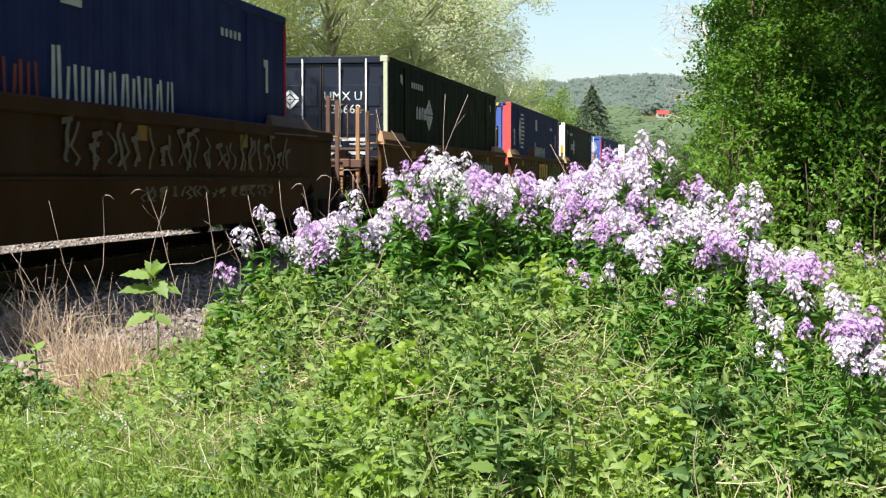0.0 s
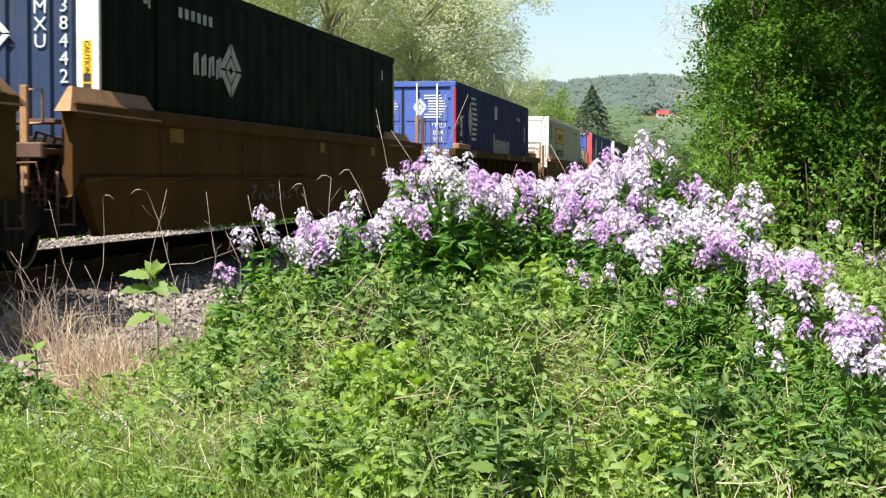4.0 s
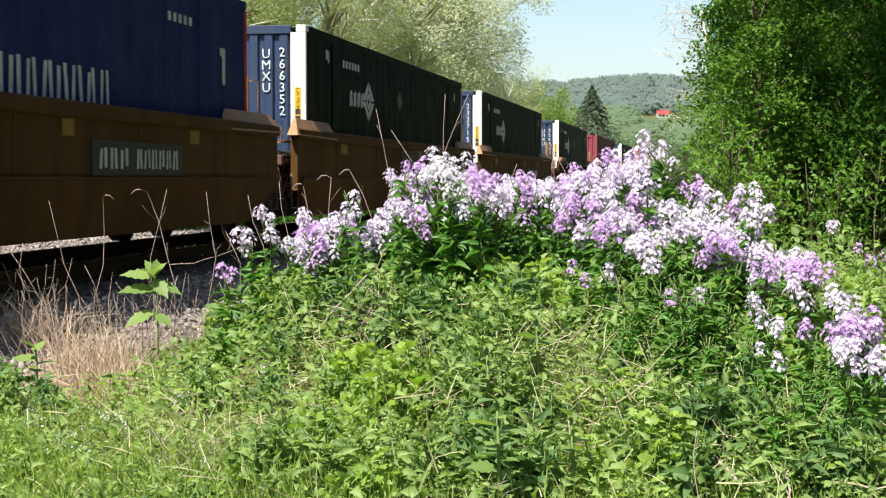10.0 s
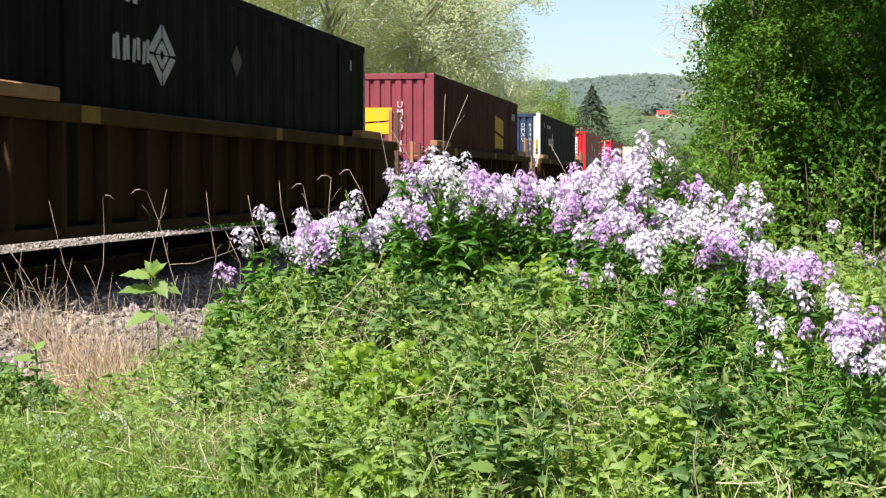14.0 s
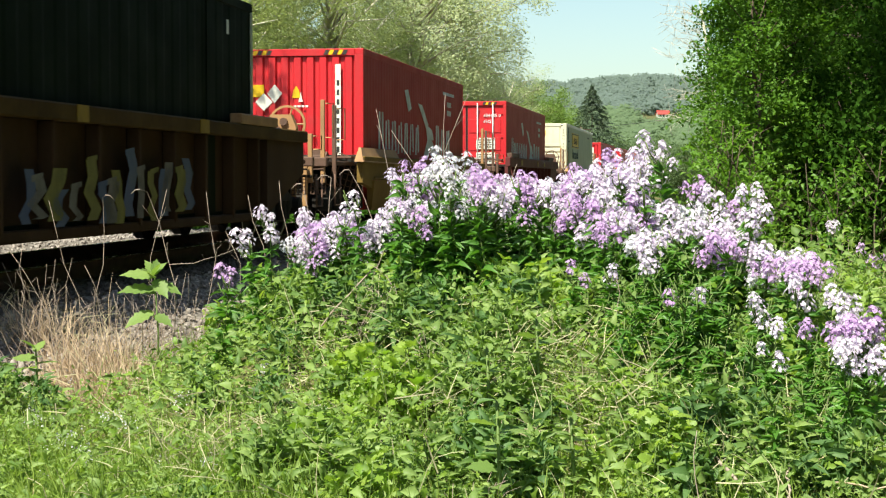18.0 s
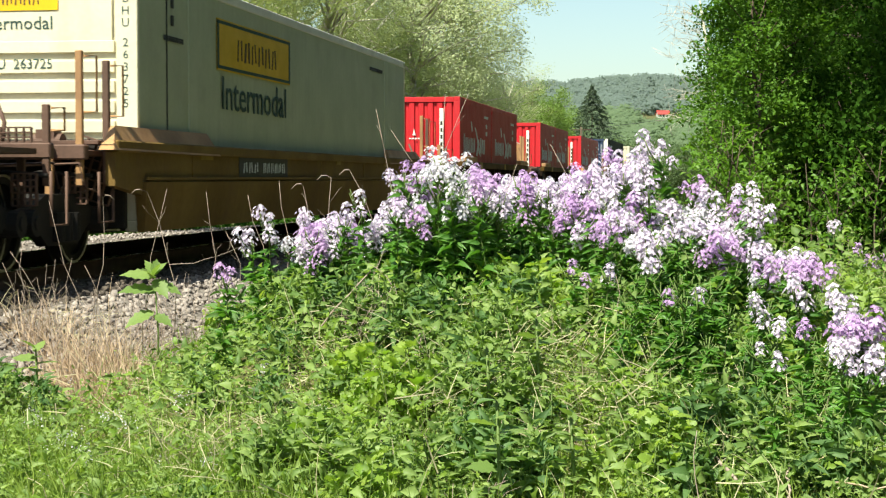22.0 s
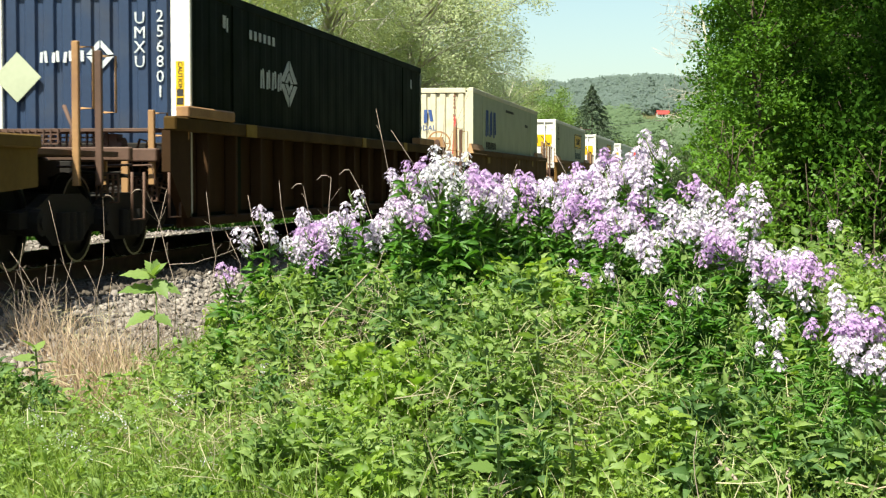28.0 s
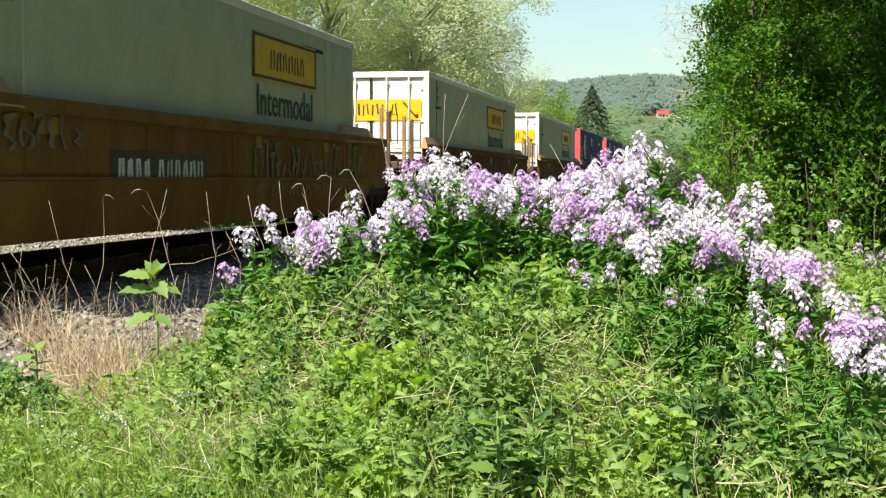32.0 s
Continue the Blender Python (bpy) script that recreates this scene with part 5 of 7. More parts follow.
RAILRUST = material("rusty_rail_steel", (0.13, 0.065, 0.04), (0.08, 0.045, 0.03), 0.8, scale=5, fine=50, bump=0.1)
RAILTOP = material("worn_bright_railhead", (0.55, 0.55, 0.54), (0.4, 0.4, 0.39), 0.25, metal=0.95, scale=6, bump=0.02)


def build_ground():
    rings = np.concatenate([[0.0, 0.35, 0.7], np.arange(1.0, 16, 0.22), np.geomspace(16, 4200, 120)])
    ang = np.concatenate([np.linspace(-20, 20, 181), np.linspace(20, 340, 82)[1:-1]])
    A, R = np.meshgrid(np.radians(ang), rings)
    X, Y = R * np.sin(A) + 0.2 * np.maximum(0, 1 - R), R * np.cos(A) - 0.15 * np.maximum(0, 1 - R)
    Z = ground_z(X, Y)
    n, m = len(rings), len(ang)
    v = np.stack([X, Y, Z], -1).reshape(-1, 3)
    i, j = np.meshgrid(np.arange(n - 1), np.arange(m), indexing="ij")
    j2 = (j + 1) % m
    f = np.stack([i * m + j, (i + 1) * m + j, (i + 1) * m + j2, i * m + j2], -1).reshape(-1, 4)
    me = raw_mesh("ground", v, f[:, ::-1], SOIL, True)
    tagged(new("ground", me), "weedy brown soil with dead thatch and grass", "ground", kind="structure")


def strip_along(name, s0, s1, step, profile, mat, close=True):
    """A profile (side, z) drawn along the track."""
    ss = np.arange(s0, s1 + step, step)
    n = len(profile)
    v, f = [], []
    for s in ss:
        m = on_track(s)
        v += [tuple(m @ Vector((p, 0, q))) for p, q in profile]
    for i in range(len(ss) - 1):
        for k in range(n if close else n - 1):
            j = (k + 1) % n
            f.append((i * n + k, i * n + j, (i + 1) * n + j, (i + 1) * n + k))
    return raw_mesh(name, v, f, mat)


def stone_batch(P, S, rng):
    """Many small angular stones as one mesh's arrays."""
    base = np.array([(-1, -1, -.7), (1, -1, -.7), (1, 1, -.7), (-1, 1, -.7), (-.8, -.7, .7), (.8, -.8, .7), (.7, .8, .7), (-.8, .8, .7)], float) * 0.55
    F = np.array([(0, 3, 2, 1), (4, 5, 6, 7), (0, 1, 5, 4), (1, 2, 6, 5), (2, 3, 7, 6), (3, 0, 4, 7)])
    n = len(P)
    V = base[None] + rng.normal(0, 0.24, (n, 8, 3))
    V *= (S[:, None] * rng.uniform(0.7, 1.3, (n, 3)))[:, None, :]
    a = rng.uniform(0, 6.28, n)
    ca, sa = np.cos(a)[:, None], np.sin(a)[:, None]
    x, y = V[:, :, 0] * ca - V[:, :, 1] * sa, V[:, :, 0] * sa + V[:, :, 1] * ca
    t = rng.normal(0, 0.4, n)[:, None]
    y, z = y * np.cos(t) - V[:, :, 2] * np.sin(t), y * np.sin(t) + V[:, :, 2] * np.cos(t)
    V = np.stack([x, y, z], -1) + P[:, None, :]
    return V.reshape(-1, 3), (F[None] + 8 * np.arange(n)[:, None, None]).reshape(-1, 4)


def build_track():
    ss = np.concatenate([np.arange(-60, 4, 4.0), np.arange(4, 60, 0.5), np.arange(60, 461, 4.0)])
    ll = np.array([-2.55, -2.3, -1.95, -1.6, -1.5, -0.7, 0.0, 0.9, 1.75, 2.2, 2.72])
    v = []
    for q in ss:
        m = on_track(float(q))
        v += [tuple(m @ Vector((float(k), 0, 0))) for k in ll]
    v = np.array(v)
    v[:, 2] = ground_z(v[:, 0], v[:, 1]) + 0.012
    k = len(ll)
    i, j = np.meshgrid(np.arange(len(ss) - 1), np.arange(k - 1), indexing="ij")
    bed = raw_mesh("track_bed", v, np.stack([i * k + j, i * k + j + 1, (i + 1) * k + j + 1, (i + 1) * k + j], -1).reshape(-1, 4), BEDMAT)
    b = tagged(new("track_bed", bed), "grey crushed stone ballast bed under the rails", "ballast", kind="structure")
    rng = np.random.default_rng(5)
    n = 30000
    s = rng.uniform(6, 46, n)
    side = np.where(rng.random(n) < 0.60, rng.uniform(0.5, 3.3, n), rng.uniform(-2.55, 0.5, n))
    ms = [on_track(float(q)) for q in np.arange(0, 60, 1.0)]
    mx = np.array([[m[0][3], m[1][3], m[0][0], m[1][0]] for m in ms])
    cx, cy, rx, ry = (np.interp(s, np.arange(0, 60, 1.0), mx[:, i]) for i in range(4))
    X, Y = cx + side * rx, cy + side * ry
    Z = ground_z(X, Y) + rng.uniform(0.0, 0.035, n)
    S = rng.uniform(0.022, 0.058, n) * np.where(side < -1.4, 0.75, 1.0)
    P = np.stack([X, Y, Z], -1)
    near = (s > 8) & (s < 17) & (side > 1.9) & (side < 3.2)
    pick = np.flatnonzero(near)[:280]
    rest = np.setdiff1d(np.arange(n), pick)
    for mat, sel in ((STONE, rest[np.abs(side[rest] + 0.0) > 1.75]), (DARKSTONE, rest[np.abs(side[rest]) <= 1.75])):
        v, f = stone_batch(P[sel], S[sel], rng)
        tagged(part("loose_ballast", raw_mesh("loose_ballast", v, f, mat), b), kind="stuff")
    shapes = []
    for k in range(6):
        v, f = stone_batch(np.zeros((1, 3)), np.array([1.0]), rng)
        shapes.append(raw_mesh("stone", v, f, STONE))
    for i in pick:
        m = pose(*P[i], rng.uniform(-30, 30), rng.uniform(-30, 30), rng.uniform(0, 360)) @ Matrix.Scale(float(S[i]), 4)
        part("stone", shapes[i % 6], b, "", m)
    for sd in (-0.7525, 0.7525):
        rail = tagged(new("rail", strip_along("rail", -60, 460, 2.0, [(sd - 0.07, -0.18), (sd + 0.07, -0.18), (sd + 0.07, -0.165), (sd + 0.009, -0.14), (sd + 0.009, -0.04), (sd + 0.036, -0.028), (sd + 0.036, -0.004),
              (sd - 0.036, -0.004), (sd - 0.036, -0.028), (sd - 0.009, -0.04), (sd - 0.009, -0.14), (sd - 0.07, -0.165)], RAILRUST)), "rusty steel rail with a worn bright head", "rail", "rails of the track")
        part("railhead", strip_along("railhead", -60, 460, 2.0, [(sd - 0.034, -0.006), (sd + 0.034, -0.006), (sd + 0.032, 0.0), (sd - 0.032, 0.0)], RAILTOP), rail, "polished running surface")
    tie = tagged(new("railway_tie", box_mesh("railway_tie", 2.6, 0.23, 0.17, WOODTIE)), "dark creosoted wooden tie in the ballast", "railway tie", "ties under the rails")
    tie.matrix_basis = on_track(6.0, 0, -0.352)
    for k in range(1, 95):
        copy_thing(tie, on_track(6.0 + 0.55 * k, random.uniform(-0.03, 0.03), -0.352))


# ---- plants: batches of leaves ----
LEAF_LO = (np.array([(0, 0, 0), (.45, .42, .10), (1, 0, -.08), (.45, -.42, .10)], float), np.array([(0, 2, 1), (0, 3, 2)]))
BLADE = (np.array([(0, .5, 0), (0, -.5, 0), (.4, .42, .0), (.4, -.42, .0), (.75, .28, -.07), (.75, -.28, -.07), (1, 0, -.2)], float),
         np.array([(0, 1, 3), (0, 3, 2), (2, 3, 5), (2, 5, 4), (4, 5, 6)]))
TOOTHED = (np.array([(0, 0, 0), (.12, .30, .03), (.20, .26, .03), (.30, .46, .04), (.40, .36, .02), (.52, .46, .02), (.60, .30, 0), (.74, .30, -.02), (.80, .16, -.04), (1, 0, -.12),
                     (.80, -.16, -.04), (.74, -.30, -.02), (.60, -.30, 0), (.52, -.46, .02), (.40, -.36, .02), (.30, -.46, .04), (.20, -.26, .03), (.12, -.30, .03), (.3, 0, 0), (.6, 0, -.03), (.82, 0, -.07)], float),
           np.array([(0, 18, 1), (1, 18, 2), (2, 18, 3), (3, 18, 4), (4, 18, 19), (4, 19, 5), (5, 19, 6), (6, 19, 20), (6, 20, 7), (7, 20, 8), (8, 20, 9),
                     (0, 17, 18), (17, 16, 18), (16, 15, 18), (15, 14, 18), (14, 19, 18), (14, 13, 19), (13, 12, 19), (12, 20, 19), (12, 11, 20), (11, 10, 20), (10, 9, 20)]))


def leaf_shape(n, teeth=0.0, droop=0.3, fold=0.3, a=0.6, b=1.1, lobes=0.0):
    """A pointed leaf folded along its midrib, its tip drooping: n stations, toothed or lobed edges."""
    xs = np.linspace(0, 1, n)
    w = xs ** a * (1 - xs) ** b
    w = 0.5 * w / w.max()
    w[1:-1:2] *= 1 - teeth
    if lobes:
        w[2:-1:3] *= 1 - lobes
    v, f = [(0.0, 0.0, 0.0)], []
    zz = 0.16 * xs - (0.16 + droop) * xs ** 2
    for i in range(1, n - 1):
        shift = 0.10 * (teeth > 0 or lobes > 0) * (i % 2)
        v += [(xs[i] + shift * 0.5, w[i], zz[i] + fold * w[i]), (xs[i], 0.0, zz[i]), (xs[i] + shift * 0.5, -w[i], zz[i] + fold * w[i])]
    v.append((1.0, 0.0, zz[-1]))
    t = len(v) - 1
    f += [(0, 2, 1), (0, 3, 2)]
    for i in range(n - 3):
        p = 1 + 3 * i
        f += [(p, p + 1, p + 4), (p, p + 4, p + 3), (p + 1, p + 2, p + 5), (p + 1, p + 5, p + 4)]
    p = 1 + 3 * (n - 3)
    f += [(p, p + 1, t), (p + 1, p + 2, t)]
    return np.array(v, float), np.array(f)


NETTLE = leaf_shape(8, 0.25, 0.36, 0.42, 0.6, 1.4)
BROAD = leaf_shape(7, 0.12, 0.45, 0.40, 0.55, 1.15)
LANCE = leaf_shape(6, 0.0, 0.30, 0.35, 0.7, 1.2)
LOBED = leaf_shape(9, 0.0, 0.22, 0.15, 0.45, 0.7, 0.5)


LIGHTWARD = (-0.30, -0.50, 0.80)


def leaves(template, P, D, length, width, rng, roll=0.5, up=(0, 0, 1)):
    """Arrays of leaves of a template at points P, along directions D."""
    V, F = template
    n = len(P)
    D = D / np.linalg.norm(D, axis=1, keepdims=True)
    upv = np.asarray(up, float) + rng.normal(0, roll, (n, 3))
    nz = upv - (upv * D).sum(1, keepdims=True) * D
    nz /= np.linalg.norm(nz, axis=1, keepdims=True) + 1e-9
    sd = np.cross(nz, D)
    length, width = np.broadcast_to(length, n), np.broadcast_to(width, n)
    Q = (P[:, None, :] + V[None, :, 0, None] * (length[:, None, None] * D[:, None, :])
         + V[None, :, 1, None] * (width[:, None, None] * sd[:, None, :]) + V[None, :, 2, None] * (length[:, None, None] * nz[:, None, :]))
    return Q.reshape(-1, 3), (F[None] + len(V) * np.arange(n)[:, None, None]).reshape(-1, F.shape[1])


def merge(batches):
    v, f, o = [], [], 0
    for a, b in batches:
        v.append(a)
        f.append(b + o)
        o += len(a)
    return np.vstack(v), np.vstack(f)


STEMGREEN = leafy("stem_green", (0.10, 0.17, 0.035), (0.15, 0.20, 0.06), 0.1, 0.6)
HERB = leafy("broad_weed_leaf", (0.050, 0.120, 0.022), (0.305, 0.405, 0.125), 0.42, 0.5, spec=0.25)
HERB2 = leafy("deep_green_weed_leaf", (0.045, 0.105, 0.03), (0.15, 0.25, 0.08), 0.35, 0.55, spec=0.25)
HERB3 = leafy("yellow_green_weed_leaf", (0.15, 0.26, 0.030), (0.33, 0.43, 0.09), 0.45, 0.45)
FINE = leafy("fine_weed_leaf", (0.115, 0.215, 0.04), (0.30, 0.385, 0.12), 0.4, 0.5, dead=(0.42, 0.36, 0.20), dead_amount=0.10)
GRASS = leafy("grass_blade", (0.10, 0.19, 0.026), (0.265, 0.35, 0.07), 0.35, 0.5, dead=(0.46, 0.38, 0.20), dead_amount=0.16)
STRAW = leafy("dry_straw", (0.42, 0.30, 0.20), (0.60, 0.46, 0.33), 0.2, 0.7)
THATCH = leafy("bleached_thatch", (0.34, 0.31, 0.18), (0.56, 0.50, 0.32), 0.2, 0.7)
DEADSTEM = leafy("dead_stem", (0.24, 0.18, 0.15), (0.42, 0.33, 0.27), 0.05, 0.8)
# Maple leaves with the wood's shade in their colour; EDGELEAF is the lit copy.
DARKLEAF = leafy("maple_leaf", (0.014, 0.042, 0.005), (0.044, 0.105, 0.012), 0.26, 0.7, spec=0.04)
ROCKETLEAF = leafy("rocket_leaf", (0.042, 0.125, 0.016), (0.13, 0.27, 0.045), 0.35, 0.42)
PURPLE = leafy("purple_petal", (0.48, 0.29, 0.57), (0.72, 0.54, 0.77), 0.4, 0.6, vein=False, spec=0.1)
LILAC = leafy("lilac_petal", (0.64, 0.53, 0.70), (0.85, 0.79, 0.87), 0.4, 0.6, vein=False, spec=0.1)
WHITEPETAL = leafy("white_petal", (0.62, 0.59, 0.66), (0.80, 0.78, 0.80), 0.4, 0.6, vein=False, spec=0.1)


def stem_batch(paths, r0, r1, n=4):
    g = Geo()
    for p in paths:
        g.tube(p, r0, n, r1, graft=True)
    return g


def flower_head(mat, seed):
    """A loose dome of four-petalled flowers with buds on top."""
    def make():
        rng = np.random.default_rng(seed)
        n = 42
        th = rng.uniform(0, 6.28, n)
        h = rng.uniform(-0.8, 1.0, n)
        r = 0.043 * np.sqrt(np.clip(1.05 - np.clip(h, 0, 1) ** 2, 0.08, 1)) * rng.uniform(0.45, 1.25, n) * (1 - 0.25 * (h < -0.4))
        C = np.stack([r * np.cos(th), r * np.sin(th), 0.046 * h], -1)
        O = np.stack([np.cos(th), np.sin(th), 0.75 + h * 0.5], -1)
        O /= np.linalg.norm(O, axis=1, keepdims=True)
        E = np.cross(O, rng.normal(0, 1, (n, 3)))
        E /= np.linalg.norm(E, axis=1, keepdims=True)
        G = np.cross(O, E)
        bats = []
        for k in range(4):
            a = k * math.pi / 2
            D = math.cos(a) * E + math.sin(a) * G + 0.12 * O
            V, F = LEAF_LO
            V = np.array([(0, 0, 0), (.7, .5, .0), (1, 0, -.05), (.7, -.5, .0)], float)
            Q = C[:, None, :] + V[None, :, 0, None] * 0.0105 * D[:, None, :] + V[None, :, 1, None] * 0.0105 * np.cross(O, D)[:, None, :]
            bats.append((Q.reshape(-1, 3), (F[None] + 4 * np.arange(n)[:, None, None]).reshape(-1, 3)))
        v, f = merge(bats)
        return raw_mesh("flower_head", v, f, mat)
    return cached(("fh", mat.name, seed), make)


def rocket_plant(variant):
    """Stem, leaves and the tips where the flower heads sit, for a plant about 1 m tall."""
    def make():
        rng = np.random.default_rng(100 + variant)
        top = np.array([rng.normal(0, 0.05), rng.normal(0, 0.05), 0.97])
        main = [np.array([0, 0, 0.0]), np.array([0.01, 0.0, 0.35]), top * 0.7, top]
        paths, tips = [main], [top]
        for k in range(rng.integers(6, 9)):
            z = rng.uniform(0.70, 0.90)
            a = rng.uniform(0, 6.28)
            ln = rng.uniform(0.07, 0.19)
            p0 = top * z
            p1 = p0 + np.array([math.cos(a) * ln * 0.35, math.sin(a) * ln * 0.35, ln * 0.55])
            p2 = p0 + np.array([math.cos(a) * ln * 0.5, math.sin(a) * ln * 0.5, ln])
            paths.append([p0, p1, p2])
            tips.append(p2)
        stem = stem_batch([[tuple(q) for q in p] for p in paths], 0.006, 0.0028).mesh("stem", STEMGREEN, True)
        n = 54
        z = rng.uniform(0.05, 0.88, n) ** 0.85
        a = rng.uniform(0, 6.28, n)
        P = top[None] * z[:, None]
        D = np.stack([np.cos(a), np.sin(a), rng.uniform(-0.5, 1.1, n)], -1)
        ln = (0.17 - 0.10 * z) * rng.uniform(0.7, 1.25, n)
        v, f = leaves(LANCE, P, D, ln, ln * 0.34, rng, 0.4, LIGHTWARD)
        return stem, raw_mesh("foliage", v, f, ROCKETLEAF, True), tips
    return cached(("rocket", variant), make)


FLOWERS = []


def add_rocket(x, y, height, mat, rng, word, heads):
    v = int(rng.integers(0, 9))
    stem, fol, tips = rocket_plant(v)
    s = height / 1.0
    m = pose(x, y, float(ground_z(x, y)) - 0.01, rng.normal(0, 3), rng.normal(0, 3), rng.uniform(-60, 60)) @ Matrix.Diagonal((max(s, 0.85), max(s, 0.85), s, 1))
    ob = holder("flowering_plant", "tall " + word + " wildflower in bloom on the mound", "wildflower", "wildflowers on the mound", m)
    part("stem", stem, ob)
    part("foliage", fol, ob)
    kx, kz = 1.0 / max(s, 0.85), 1.0 / s
    for i, t in enumerate(tips[:heads]):
        e = float(rng.uniform(0.72, 1.12))
        part("flower_head", flower_head(mat, 1 + (v + i) % 5), ob, "", Matrix.Translation(t) @ Matrix.Rotation(rng.uniform(0, 6.28), 4, "Z") @ Matrix.Diagonal((e * kx, e * kx, e * kz * 1.15, 1)))
    FLOWERS.append((ob, m))


def weed_meshes(kind, variant):
    """Stem and leaf meshes of a weed, 1 tall; kinds: toothed pairs, dark broad leaves, lobed yellow-green."""
    def make():
        rng = np.random.default_rng(900 + variant * 7 + kind)
        mat = (HERB, HERB2, HERB3)[kind]
        P, D, L, paths = [], [], [], []
        for k in range(int(rng.integers(4, 7))):
            a = rng.uniform(0, 6.28)
            b = np.array([math.cos(a), math.sin(a), 0]) * rng.uniform(0, 0.16)
            t = b + np.array([math.cos(a), math.sin(a), 0]) * rng.uniform(0.02, 0.30)
            t[2] = rng.uniform(0.55, 1.05)
            paths.append([tuple(b), tuple((b + t) * 0.5 + np.array([0.01, 0.01, 0.05])), tuple(t)])
            m = int(rng.integers(7, 10))
            for q in range(m):
                z = 0.12 + 0.88 * q / (m - 1)
                p = b + (t - b) * z
                w = rng.uniform(0, 6.28) if kind == 1 else q * 1.57 + a + rng.normal(0, 0.35)
                for side in (0, math.pi):
                    d = np.array((math.cos(w + side), math.sin(w + side), rng.uniform(-1.1, 0.55) + 0.9 * z ** 3))
                    P.append(p + d * 0.03)
                    D.append(d)
                    L.append((0.10 + 0.46 * z * (1.15 - z)) * rng.uniform(0.6, 1.3) * (1.0, 1.2, 0.95)[kind])
            for q in range(4):
                P.append(t)
                D.append(np.array((rng.normal(0, 0.7), rng.normal(0, 0.7), 1.0)))
                L.append(rng.uniform(0.07, 0.14))
        P, D, L = np.array(P), np.array(D), np.array(L)
        v, f = leaves((NETTLE, BROAD, LOBED)[kind], P, D, L, L * (0.47, 0.48, 0.80)[kind], rng, 0.75, LIGHTWARD)
        return stem_batch(paths, 0.011, 0.006).mesh("stem", STEMGREEN, True), raw_mesh("foliage", v, f, mat, False)
    return cached(("weed", kind, variant), make)


WEED_WORDS = ("broad-leaved green weed among the grass", "deep green leafy weed on the mound", "yellow-green bushy weed in sunlight")


def add_weed(x, y, size, kind, rng):
    stem, fol = weed_meshes(kind, int(rng.integers(0, 9)))
    ob = new("weed", stem)
    ob.matrix_basis = pose(x, y, float(ground_z(x, y)) - 0.01, rng.normal(0, 6), rng.normal(0, 6), rng.uniform(-40, 40)) @ Matrix.Diagonal((size * 1.15, size * 1.15, size, 1))
    tagged(ob, WEED_WORDS[kind], "weed", "weeds in the foreground")
    part("foliage", fol, ob)


def aim(px, d):
    """World x of a direction seen at the picture's column px, d metres ahead."""
    return (px - 784) / 2997 * d


def over_ground(px, py, lift):
    """Where a line of sight comes within lift of the ground."""
    d = 5.0
    while d < 14 and EYE_Z - d * (py - 316) / 2997 > float(ground_z(aim(px, d), d)) + lift:
        d += 0.05
    return aim(px, d), d, EYE_Z - d * (py - 316) / 2997


